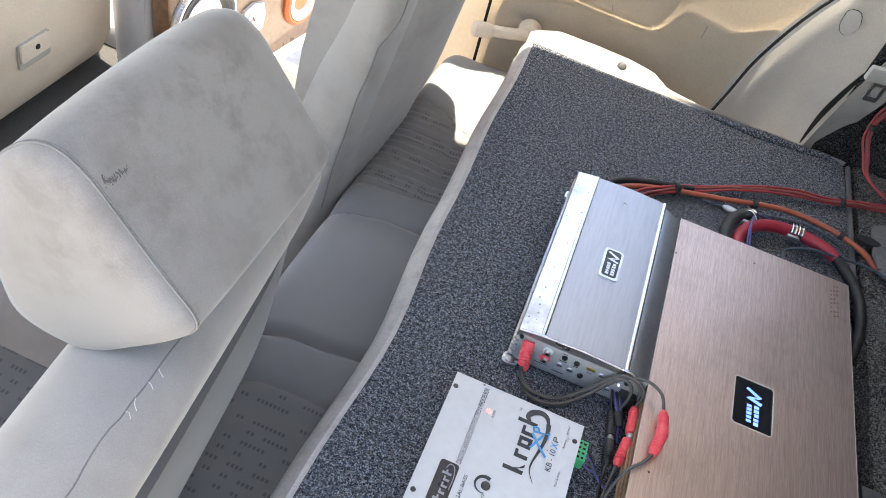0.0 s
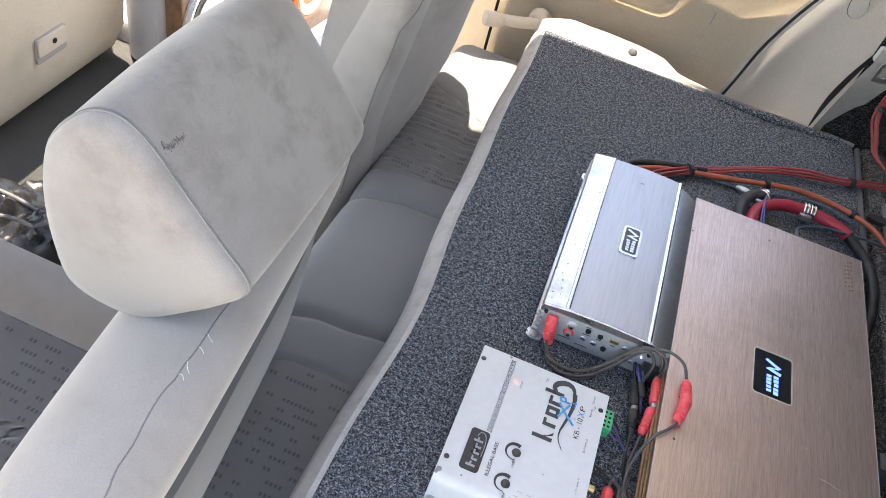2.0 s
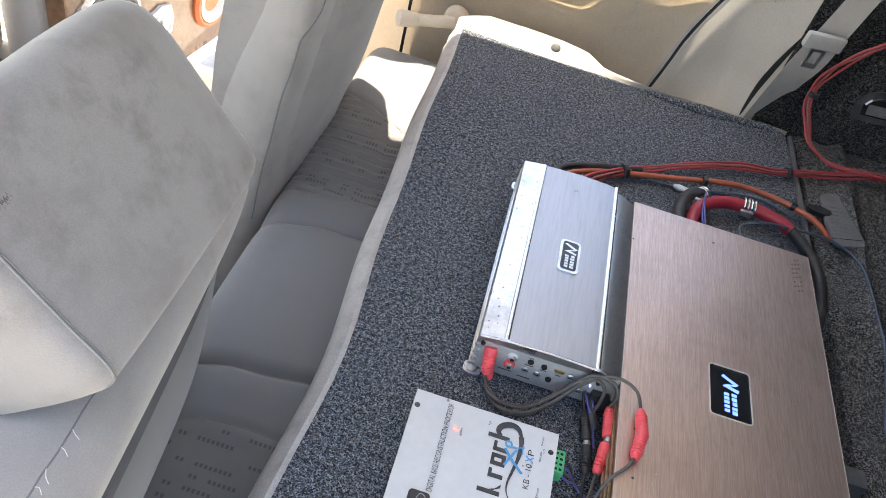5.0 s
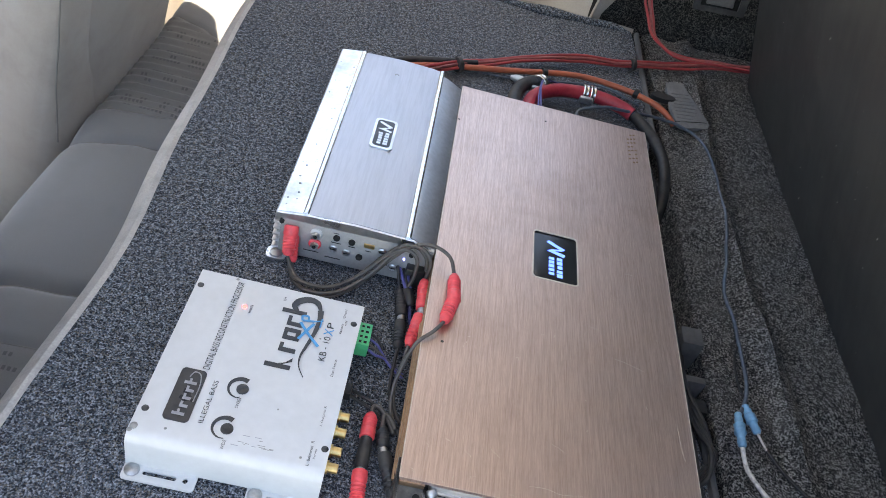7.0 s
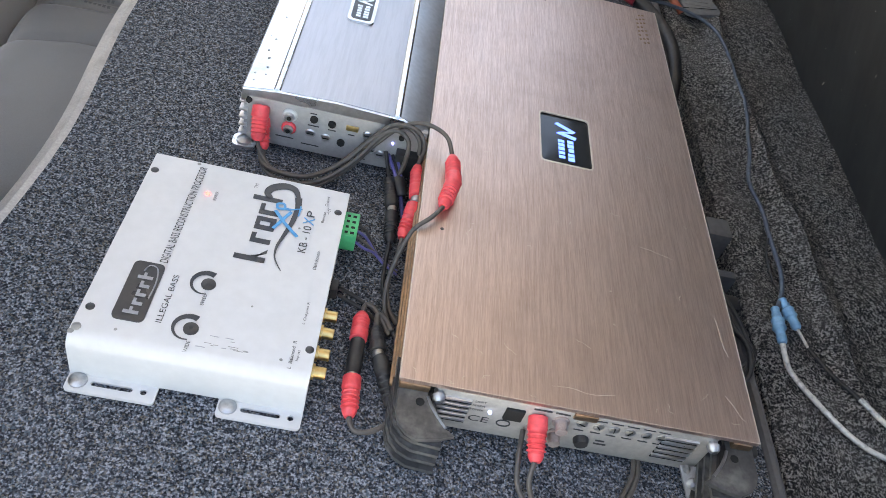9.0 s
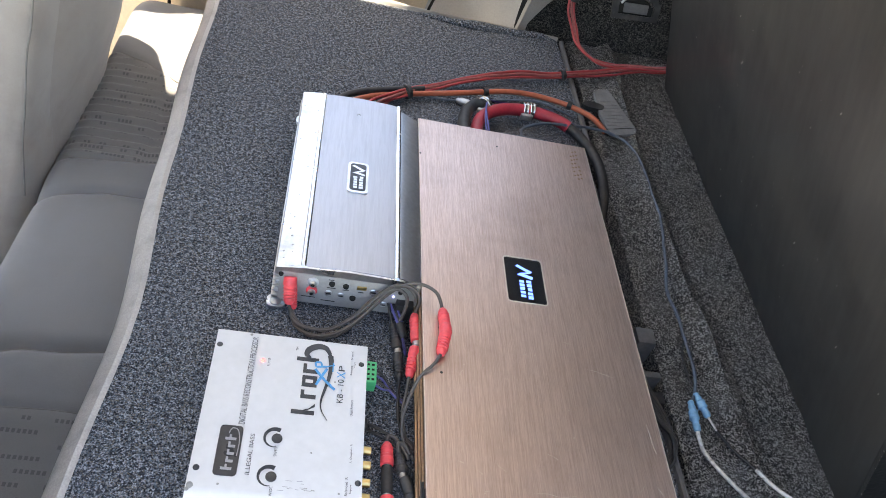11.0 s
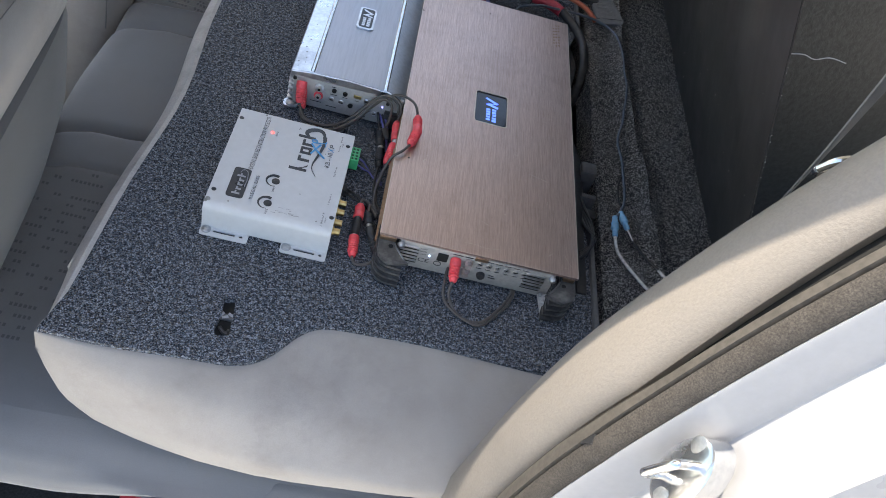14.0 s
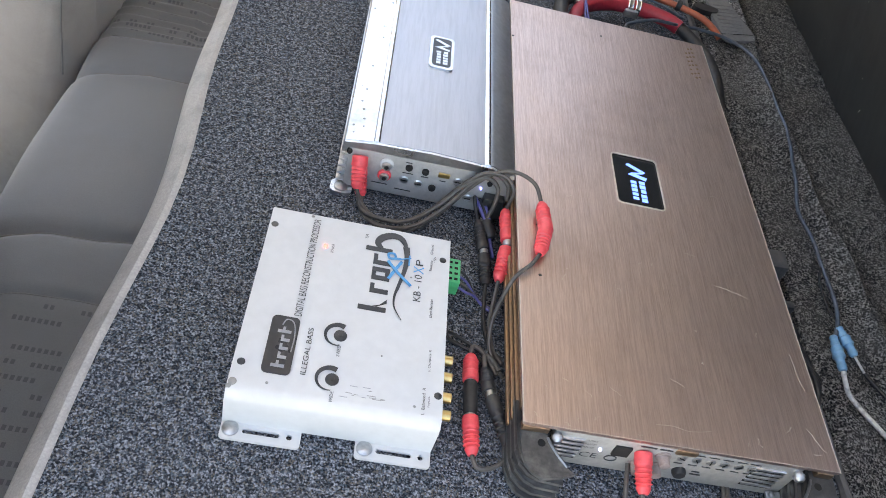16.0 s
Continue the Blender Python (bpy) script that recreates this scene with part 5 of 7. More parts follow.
# ---- rose gold amplifier ----
GX0, GX1, GY0, GY1, GZ = 0.325, 0.580, 0.190, 0.780, 0.055
gold = thing("amplifier", "large rose gold brushed amplifier with a lit display", "amplifier", (0.45, 0.48, 0))
bm = bmesh.new()
prism(bm, rounded(GX0, GX1, GY0, GY1, 0.0015, 2), GZ - 0.0035, GZ, [rounded(0.4275, 0.4775, 0.4485, 0.5235, 0.004)])
part("top_plate", bm, GOLD_PLATE, gold, "brushed rose gold top plate", smooth=False)
for k in range(4):
    bm = bmesh.new()
    z = GZ - 0.0075 - 0.0085 * k
    box(bm, GX0 + 0.0004 - 0.0011 * k, GX0 + 0.020, GY0 + 0.016, GY1 - 0.012, z - 0.0028, z + 0.0012, 0.0008)
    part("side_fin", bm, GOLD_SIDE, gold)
for k in range(4):
    bm = bmesh.new()
    z = GZ - 0.0075 - 0.0085 * k
    box(bm, GX1 - 0.020, GX1 - 0.001, GY0 + 0.016, GY1 - 0.012, z - 0.0028, z + 0.0012, 0.0008)
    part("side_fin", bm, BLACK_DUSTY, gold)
bm = bmesh.new()
box(bm, GX0 + 0.004, GX1 - 0.006, GY0 + 0.006, GY1 - 0.008, 0.006, GZ - 0.004, 0.001)
part("chassis", bm, BLACK_DUSTY, gold)
bm = bmesh.new()
box(bm, 0.352, 0.552, GY0 + 0.0005, GY0 + 0.0075, 0.006, GZ - 0.0042, 0.0008)
face = part("end_panel", bm, PANEL, gold, "grey metal control panel")
FY = GY0 + 0.0005


def gx(u):
    return GX0 + (GX1 - GX0) * u


for u0, u1 in ((0.115, 0.205), (0.745, 0.845)):
    for k in range(5):
        z = 0.043 - 0.0058 * k
        bm = bmesh.new()
        box(bm, gx(u0), gx(u1), FY - 0.0018, FY + 0.002, z - 0.0018, z + 0.0010, 0.0006)
        part("vent_rib", bm, SILVER_WORN, face)
        bm = bmesh.new()
        box(bm, gx(u0), gx(u1), FY - 0.0004, FY + 0.001, z - 0.0046, z - 0.0020)
        part("vent_slot", bm, GAP, face)
bm = bmesh.new()
box(bm, gx(0.300), gx(0.352), FY - 0.002, FY + 0.002, 0.030, 0.043, 0.0006)
part("data_port", bm, GAP, face, "black data port")
bm = bmesh.new()
lathe(bm, (gx(0.262), FY + 0.001, 0.034), (gx(0.262), FY - 0.0022, 0.034), [(0, 0.0012), (0.8, 0.0010), (1, 0.0006)], 10)
part("power_led", bm, LED_WHITE, face, "lit white power light")


def rca_jack(u, z, m, y=None):
    bm = bmesh.new()
    yy = FY if y is None else y
    lathe(bm, (gx(u), yy + 0.002, z), (gx(u), yy - 0.009, z), [(0, 0.0062), (0.3, 0.0062), (0.32, 0.0044), (1, 0.0042)], 14)
    part("signal_jack", bm, m, face)


rca_jack(0.455, 0.038, JACK_DULL)
rca_jack(0.455, 0.022, JACK_DULL)
rca_jack(0.392, 0.022, JACK_DULL)
for k, u in enumerate((0.513, 0.560, 0.605, 0.650, 0.697, 0.740)):
    bm = bmesh.new()
    lathe(bm, (gx(u), FY + 0.001, 0.0395), (gx(u), FY - 0.0010, 0.0395), [(0, 0.0038), (0.8, 0.0038), (1, 0.0030)], 14)
    dial = part("dial", bm, ZINC, face)
    bm = bmesh.new()
    box(bm, -0.0024, 0.0024, -0.0015, -0.0009, -0.00035, 0.00035, 0, pose(gx(u), FY, 0.0395, 0, 20 + 31 * k, 0))
    part("dial_slot", bm, GAP, dial)
    bm = bmesh.new()
    box(bm, gx(u) - 0.0035, gx(u) + 0.0035, FY - 0.0006, FY, 0.0317, 0.0323)
    part("caption_bar", bm, INK, face)
    bm = bmesh.new()
    box(bm, gx(u) - 0.0045, gx(u) + 0.0040, FY - 0.0006, FY, 0.0464, 0.0469)
    part("caption_bar", bm, INK, face)
bm = bmesh.new()
lathe(bm, (gx(0.535), FY + 0.001, 0.021), (gx(0.535), FY - 0.005, 0.021), [(0, 0.0056), (0.6, 0.0056), (1, 0.0046)], 14)
part("button", bm, BLACK, face, "black push button")


def upright(text, x0, x1, z, height, name="lettering"):
    """Lettering that stands on the control panel."""
    ob = lettering(text, INK, face, 0, 0, 1, 1, 0, name)
    for v in ob.data.vertices:
        v.co = (x0 + v.co.y * (x1 - x0), FY - 0.0004, z - v.co.x * height)
    return ob


upright("LIMIT", gx(0.213), gx(0.243), 0.0425, 0.0022)
upright("ALARM", gx(0.208), gx(0.243), 0.0378, 0.0022)
upright("POWER", gx(0.208), gx(0.243), 0.0328, 0.0022)
upright("CE", gx(0.212), gx(0.268), 0.0200, 0.0070)
for x0, x1, z in ((0.575, 0.60, 0.023), (0.575, 0.61, 0.019), (0.37, 0.42, 0.047), (0.43, 0.47, 0.047)):
    bm = bmesh.new()
    box(bm, gx(x0), gx(x1), FY - 0.0006, FY, z - 0.0006, z + 0.0006)
    part("caption_bar", bm, INK, face)
bm = bmesh.new()
tube(bm, [(gx(0.31) + 0.0048 * math.cos(q), FY - 0.0004, 0.0235 + 0.0038 * math.sin(q)) for q in (radians(30 * k) for k in range(13))], 0.0005, 5, 1)
part("mark", bm, INK, face)
# gold tabs under the plate edge
for u0, u1 in ((0.0, 0.085), (0.475, 0.545), (0.925, 0.985)):
    bm = bmesh.new()
    box(bm, gx(u0) + 0.001, gx(u1), GY0 - 0.0012, GY0 + 0.006, GZ - 0.0098, GZ - 0.0036, 0.0006)
    part("plate_tab", bm, GOLD_SIDE, gold)
# black ribbed corner caps: a hooked shield over curved ribs
SHIELD = [(0.001, 0.006), (0.0015, -0.020), (0.004, -0.027), (0.009, -0.033), (0.016, -0.037), (0.031, -0.034), (0.041, -0.030), (0.035, -0.026), (0.029, -0.018), (0.024, -0.010), (0.0215, -0.004), (0.0215, 0.006)]
RIB = [(-0.001, 0.030), (-0.001, -0.014), (0.002, -0.024), (0.008, -0.031), (0.016, -0.0350), (0.0345, -0.0365), (0.0345, -0.028), (0.0270, 0.004), (0.0270, 0.030)]
for side in (0, 1):
    for end in (0, 1):
        sx, ox = (1, GX0) if side == 0 else (-1, GX1)
        sy, oy = (1, GY0) if end == 0 else (-0.45, GY1)
        put = lambda rows, k=1.0: [(ox + sx * a * k, oy + sy * b * k) for a, b in rows]
        bm = bmesh.new()
        prism(bm, put(SHIELD), 0.0415, 0.0450)
        cap_ob = part("corner_cap", bm, CAP_PLASTIC, gold, "dusty black plastic corner cap", smooth=False)
        bm = bmesh.new()
        prism(bm, put(RIB, 0.86), 0.003, 0.0418)
        part("core", bm, BLACK, cap_ob, smooth=False)
        for k in range(4):
            bm = bmesh.new()
            prism(bm, put(RIB, 0.985 + 0.012 * k), 0.0345 - 0.0098 * k, 0.0378 - 0.0098 * k)
            part("rib", bm, CAP_PLASTIC, cap_ob, smooth=False)
        bm = bmesh.new()
        prism(bm, put([(0.0165 + 0.0030 * math.cos(a), -0.009 + 0.0030 * math.sin(a)) for a in (2 * math.pi * n / 12 for n in range(12))]), 0.0449, 0.0454)
        part("screw_hole", bm, GAP, cap_ob, smooth=False)
        bm = bmesh.new()
        tube(bm, [(*p, 0.0452) for p in put([(0.0215, -0.004), (0.024, -0.010), (0.029, -0.018), (0.035, -0.0255)])], 0.0012, 6, 3)
        part("hook_edge", bm, SILVER_DARK, cap_ob)
for u, z in ((0.112, 0.0455), (0.878, 0.0455)):
    bm = bmesh.new()
    lathe(bm, (gx(u), FY + 0.002, z), (gx(u), FY - 0.008, z), [(0, 0.0035), (0.45, 0.0035), (0.5, 0.0048), (0.8, 0.0042), (1, 0.002)], 14)
    part("screw", bm, ZINC, gold)
bm = bmesh.new()
rings(bm, [[(0.5395, 0.189, 0.0130), (0.5570, 0.189, 0.0150), (0.5510, 0.154, 0.0015), (0.5485, 0.154, 0.0015)], [(0.5395, 0.189, 0.0112), (0.5570, 0.189, 0.0132), (0.5510, 0.154, -0.0002), (0.5485, 0.154, -0.0002)]])
brk = part("mount_bracket", bm, ZINC, gold, "bare zinc mounting bracket", smooth=False)
for a, b, r in (((0.5485, 0.178, 0.0095), (0.5475, 0.175, 0.0125), 0.0042), ((0.5440, 0.187, 0.013), (0.5435, 0.1835, 0.0155), 0.0030)):
    bm = bmesh.new()
    lathe(bm, a, b, [(0, r), (0.6, r * 0.92), (1, r * 0.4)], 12)
    part("screw", bm, ZINC, brk)
bm = bmesh.new()
E = 0.0004
tube(bm, [(GX0 + E, GY1, GZ - E), (GX0 + E, GY0 + E, GZ - E), (GX1 - E, GY0 + E, GZ - E), (GX1 - E, GY1, GZ - E)], 0.0006, 6, 1)
part("plate_rim", bm, SCRATCH, gold, "thin bright worn rim")
# display
bm = bmesh.new()
prism(bm, rounded(0.4280, 0.4770, 0.4490, 0.5230, 0.004), GZ - 0.006, GZ - 0.0012)
disp = part("display", bm, GLASS, gold, "black display glass", smooth=False)
bm = bmesh.new()
prism(bm, rounded(0.4272, 0.4778, 0.4482, 0.5238, 0.005), GZ - 0.0005, GZ + 0.0008, [rounded(0.4285, 0.4765, 0.4495, 0.5225, 0.004)])
part("display_bezel", bm, SCRATCH, disp, smooth=False)


def bars(parent, material, x0, x1, y0, y1, z, n, seed, name="logo_bar"):
    """A word drawn as plain upright blocks along the far-reading line."""
    rr = random.Random(seed)
    step = (y1 - y0) / n
    for k in range(n):
        bm = bmesh.new()
        w = step * rr.uniform(0.62, 0.80)
        box(bm, x0 + (x1 - x0) * rr.choice((0, 0, 0.12)), x1, y0 + step * k, y0 + step * k + w, z, z + 0.0004)
        part(name, bm, material, parent, smooth=False)


bars(disp, BLUE_GLOW, 0.4455, 0.4515, 0.459, 0.488, GZ - 0.0011, 5, 1)
bars(disp, BLUE_GLOW, 0.4545, 0.4605, 0.457, 0.489, GZ - 0.0011, 5, 2)
bm = bmesh.new()
rr = [(0.4625, 0.489), (0.444, 0.495), (0.4605, 0.499), (0.443, 0.509), (0.4455, 0.512), (0.4635, 0.502), (0.448, 0.498), (0.4640, 0.4935)]
prism(bm, rr, GZ - 0.0011, GZ - 0.0007)
part("logo_shape", bm, BLUE_GLOW, disp, smooth=False)
# raised dots and scratches on the plate
for j in range(3):
    for i in range(8):
        if (i * 3 + j) % 7 == 0:
            continue
        bm = bmesh.new()
        bmesh.ops.create_icosphere(bm, subdivisions=2, radius=0.0017, matrix=Matrix.Translation((0.5535 + 0.0045 * j, 0.700 + 0.0088 * i + 0.002 * j, GZ)) @ Matrix.Diagonal((1, 1, 0.4, 1)))
        part("plate_dot", bm, GOLD_SIDE, gold)
rnd = random.Random(31)
marks = [((0.510, 0.362), (0.540, 0.355)), ((0.395, 0.234), (0.406, 0.226)), ((0.430, 0.206), (0.475, 0.207)), ((0.560, 0.225), (0.573, 0.205)), ((0.540, 0.218), (0.548, 0.224)), ((0.566, 0.30), (0.570, 0.262))]
for k in range(26):
    x, y = rnd.uniform(GX0 + 0.01, GX1 - 0.01), GY0 + 0.004 + 0.30 * rnd.random() ** 2.2
    marks.append(((x, y), (x + rnd.gauss(0, 0.004), y + rnd.gauss(0, 0.003))))
for k, (a, b) in enumerate(marks):
    bm = bmesh.new()
    mid = [((a[0] * (1 - f) + b[0] * f) + rnd.gauss(0, 0.0007), (a[1] * (1 - f) + b[1] * f) + rnd.gauss(0, 0.0007), GZ) for f in (0.0, 0.3, 0.55, 0.8, 1.0)]
    tube(bm, mid, 0.0003, 5, 3, lambda t: 0.0001 + 0.00022 * math.sin(math.pi * t) * (0.6 + 0.4 * math.sin(9 * t)))
    part("scratch", bm, SCRATCH, gold)
for x, y in ((0.344, 0.395), (0.327, 0.700), (0.44, 0.745), (0.344, 0.335)):
    bm = bmesh.new()
    lathe(bm, (x, y, GZ), (x, y, GZ + 0.0006), [(0, 0.0016), (1, 0.0010)], 8)
    part("nick", bm, BLACK_DUSTY, gold)

# ---- silver amplifier ----
SX0, SX1, SY0, SY1 = 0.160, 0.3245, 0.449, 0.784
silver = thing("amplifier", "smaller silver ribbed amplifier with a raised badge", "amplifier", (0.24, 0.61, 0))
bm = bmesh.new()


def slab(bm, sec, y0, y1):
    return rings(bm, [[(x, y, z) for x, z in sec] for y in (y0, y1)])


slab(bm, [(SX0 + 0.003, 0.006), (SX0 + 0.002, 0.054), (0.300, 0.056), (SX1 - 0.002, 0.046), (SX1 - 0.002, 0.006)], SY0 + 0.002, SY1 - 0.002)
part("chassis", bm, PANEL_LIGHT, silver)
bm = bmesh.new()
slab(bm, [(SX0 - 0.0005, 0.048), (SX0, 0.0605), (SX0 + 0.0012, 0.0618), (0.1868, 0.0655), (0.1868, 0.0620), (SX0 + 0.003, 0.050)], SY0, SY1)
part("side_plate", bm, SILVER_WORN, silver, "worn bright side plate")
for x in (0.1895, 0.2945):
    bm = bmesh.new()
    slab(bm, spline([(x - 0.0030, 0.0615, 0), (x - 0.0028, 0.0658, 0), (x, 0.0672, 0), (x + 0.0028, 0.0658, 0), (x + 0.0030, 0.0615, 0)], 2) and [(p.x, p.y) for p in spline([(x - 0.0030, 0.0615, 0), (x - 0.0028, 0.0658, 0), (x, 0.0672, 0), (x + 0.0028, 0.0658, 0), (x + 0.0030, 0.0615, 0)], 2)], SY0, SY1 - 0.001)
    part("ridge", bm, CHROME, silver, "bright raised ridge")
bm = bmesh.new()
slab(bm, [(0.1925, 0.0620), (0.1925, 0.0650), (0.20, 0.0660), (0.242, 0.0680), (0.284, 0.0665), (0.2915, 0.0652), (0.2915, 0.0620)], SY0, SY1 - 0.001)
part("top_plate", bm, SILVER, silver, "satin silver top plate")
bm = bmesh.new()
slab(bm, [(0.2975, 0.0620), (0.2975, 0.0652), (0.3005, 0.0650), (SX1, 0.0535), (SX1, 0.0490), (0.3000, 0.0600)], SY0 + 0.001, SY1 - 0.012)
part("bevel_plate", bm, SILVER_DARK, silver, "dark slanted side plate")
for k in range(5):
    bm = bmesh.new()
    box(bm, SX0 - 0.0015, SX0 + 0.010, SY0 - 0.001, SY1 + 0.0005, 0.011 + 0.0085 * k, 0.0135 + 0.0085 * k, 0.0006)
    part("side_fin", bm, SILVER_WORN, silver)
PY = SY0 - 0.0015
bm = bmesh.new()
box(bm, SX0 + 0.006, SX1 - 0.001, PY, SY0 + 0.004, 0.007, 0.0560, 0.0008)
sp = part("end_panel", bm, PANEL_LIGHT, silver, "grey metal control panel")
bm = bmesh.new()
slab(bm, [(SX0, 0.0560), (SX0 + 0.001, 0.0612), (0.190, 0.0650), (0.242, 0.0672), (0.294, 0.0650), (0.300, 0.0648), (SX1 - 0.001, 0.0530), (SX1 - 0.001, 0.0500), (0.296, 0.0570)], PY - 0.0012, SY0 + 0.0006)
part("end_lip", bm, SILVER_WORN, sp)


def knob(x, z, r, m, depth=0.003, name="socket"):
    bm = bmesh.new()
    lathe(bm, (x, PY + 0.001, z), (x, PY - depth, z), [(0, r), (0.7, r), (1, r * 0.8)], 14)
    return part(name, bm, m, sp)


for x, z, m in ((0.203, 0.044, WHITE), (0.203, 0.030, RED)):
    knob(x, z, 0.0066, m, 0.0030, "jack_ring")
    knob(x, z, 0.0046, SILVER_WORN, 0.006, "signal_jack")
    knob(x, z, 0.0026, GAP, 0.0064, "jack_hole")
for x, z, r in ((0.224, 0.045, 0.0035), (0.240, 0.044, 0.0035), (0.250, 0.026, 0.0036), (0.302, 0.046, 0.0026), (0.167, 0.051, 0.0026)):
    knob(x, z, r, GAP)
for x, z in ((0.222, 0.029), (0.236, 0.0275), (0.272, 0.040), (0.277, 0.025), (0.286, 0.022)):
    knob(x, z, 0.0042, SILVER_WORN, 0.0015, "dial")
    bm = bmesh.new()
    box(bm, x - 0.0030, x + 0.0030, PY - 0.0020, PY - 0.0012, z - 0.0005, z + 0.0005)
    part("dial_slot", bm, GAP, sp)
bm = bmesh.new()
box(bm, 0.2525, 0.2635, PY - 0.0015, PY + 0.001, 0.0415, 0.0465, 0.0004)
part("switch", bm, BRASS, sp)
for x0, x1, z in ((0.217, 0.231, 0.0375), (0.235, 0.246, 0.037), (0.213, 0.233, 0.0155), (0.253, 0.263, 0.0365), (0.262, 0.276, 0.0125), (0.19, 0.21, 0.0185), (0.218, 0.228, 0.0505)):
    bm = bmesh.new()
    box(bm, x0 + 0.002, x1 - 0.002, PY - 0.0004, PY, z - 0.0005, z + 0.0005)
    part("caption_bar", bm, INK, sp)
bm = bmesh.new()
lathe(bm, (0.2955, PY + 0.001, 0.0375), (0.2955, PY - 0.002, 0.0375), [(0, 0.0014), (1, 0.0008)], 10)
part("power_led", bm, LED_BLUE, sp, "lit blue power light")
bm = bmesh.new()
box(bm, 0.300, 0.320, PY - 0.010, PY, 0.010, 0.034, 0.001)
part("terminal_block", bm, BLACK, sp)
for y in (SY0 - 0.012, SY1 + 0.002):
    bm = bmesh.new()
    prism(bm, rounded(SX0 - 0.005, SX0 + 0.016, y, y + 0.018, 0.006), 0.001, 0.006)
    ear = part("mount_ear", bm, SILVER_WORN, silver)
    bm = bmesh.new()
    lathe(bm, (SX0 + 0.005, y + 0.008, 0.006), (SX0 + 0.005, y + 0.008, 0.0100), [(0, 0.0068), (0.5, 0.0064), (1, 0.003)], 14)
    part("screw", bm, ZINC, ear)
bm = bmesh.new()
prism(bm, rounded(0.2295, 0.2555, 0.580, 0.638, 0.005), 0.0670, 0.0700)
bdg = part("badge", bm, SILVER_WORN, silver, "raised silver and black badge")
bm = bmesh.new()
prism(bm, rounded(0.2325, 0.2525, 0.5835, 0.6345, 0.004), 0.0700, 0.0704)
part("badge_field", bm, BADGE, bdg)
bars(bdg, SILVER_WORN, 0.2365, 0.2415, 0.587, 0.611, 0.0704, 5, 5)
bars(bdg, SILVER_WORN, 0.2440, 0.2490, 0.587, 0.611, 0.0704, 5, 6)
bm = bmesh.new()
prism(bm, [(0.2500, 0.612), (0.2350, 0.616), (0.2490, 0.620), (0.2345, 0.629), (0.2370, 0.631), (0.2515, 0.623), (0.2400, 0.6185), (0.2510, 0.6145)], 0.0704, 0.0708)
part("logo_shape", bm, SILVER_WORN, bdg, smooth=False)
bm = bmesh.new()
tube(bm, [(0.236, 0.742, 0.0678), (0.238, 0.746, 0.0679), (0.241, 0.743, 0.0679)], 0.0006, 5, 2)
part("scratch", bm, SCUFF, silver)
rnd = random.Random(21)
for k in range(16):
    x, y = rnd.uniform(SX0 + 0.002, 0.184), rnd.uniform(SY0 + 0.01, SY1 - 0.01)
    bm = bmesh.new()
    s = rnd.uniform(0.0006, 0.0016)
    z = 0.0618 + (x - SX0 - 0.0012) * 0.146
    lathe(bm, (x, y, z - 0.0005), (x, y, z + 0.0004), [(0, s), (1, s * 0.8)], 6)
    part("paint_nick", bm, SCUFF, silver)

# ---- white bass processor ----
BX0, BX1, BY0, BY1, BZ = 0.113, 0.268, 0.183, 0.369, 0.040
proc = thing("bass_processor", "white enamelled metal signal processor with black print", "signal processor", (0.19, 0.28, 0))
bm = bmesh.new()
sec = [(BY1, 0.002), (BY1, BZ - 0.0008), (BY1 - 0.0008, BZ), (BY0 + 0.010, BZ), (BY0 + 0.005, BZ - 0.0012), (BY0 + 0.0015, BZ - 0.0045), (BY0, BZ - 0.009), (BY0 - 0.0005, 0.003), (BY0 + 0.001, 0.002)]
rings(bm, [[(x, y, z) for y, z in sec] for x in (BX0, BX0 + 0.0006, BX1 - 0.0006, BX1)])
part("case", bm, WHITE, proc)
for xa, xb in ((0.113, 0.171), (0.211, 0.268)):
    bm = bmesh.new()
    prism(bm, rounded(xa, xb, BY0 - 0.014, BY0 + 0.004, 0.003), 0.0012, 0.0032, [rounded(xa + 0.0155, xa + 0.0425, BY0 - 0.0078, BY0 - 0.0042, 0.0017), [(xa + 0.0495 + 0.0022 * math.cos(q), BY0 - 0.006 + 0.0022 * math.sin(q)) for q in (2 * math.pi * k / 10 for k in range(10))]])
    tab = part("mount_tab", bm, WHITE, proc)
    bm = bmesh.new()
    lathe(bm, (xa + 0.007, BY0 - 0.0055, 0.0030), (xa + 0.007, BY0 - 0.0055, 0.0062), [(0, 0.0062), (0.4, 0.0060), (0.8, 0.0042), (1, 0.002)], 16)
    part("screw", bm, ZINC, tab)
    for turn_a in (20, 110):
        bm = bmesh.new()
        box(bm, -0.0020, 0.0020, -0.0004, 0.0004, 0.0052, 0.0060, 0, pose(xa + 0.007, BY0 - 0.0055, 0, 0, 0, turn_a))
        part("slot", bm, SCUFF, tab)
for x, y in ((0.1175, 0.349), (0.262, 0.344), (0.119, 0.211), (0.264, 0.209), (0.1165, 0.194)):
    bm = bmesh.new()
    lathe(bm, (x, y, BZ - 0.001), (x, y, BZ + 0.0012), [(0, 0.0032), (0.6, 0.0030), (1, 0.0016)], 12)
    part("screw", bm, SCUFF if y < 0.2 else BLACK_DUSTY, proc)
TZ = BZ + 0.0005
lettering("DIGITAL BASS RECONSTRUCTION PROCESSOR", INK, proc, 0.1545, 0.259, 0.363, 0.0058, TZ)
lettering("POWER", INK, proc, 0.1695, 0.329, 0.339, 0.0024, TZ)
lettering("ILLEGAL BASS", INK, proc, 0.1655, 0.208, 0.250, 0.0040, TZ)
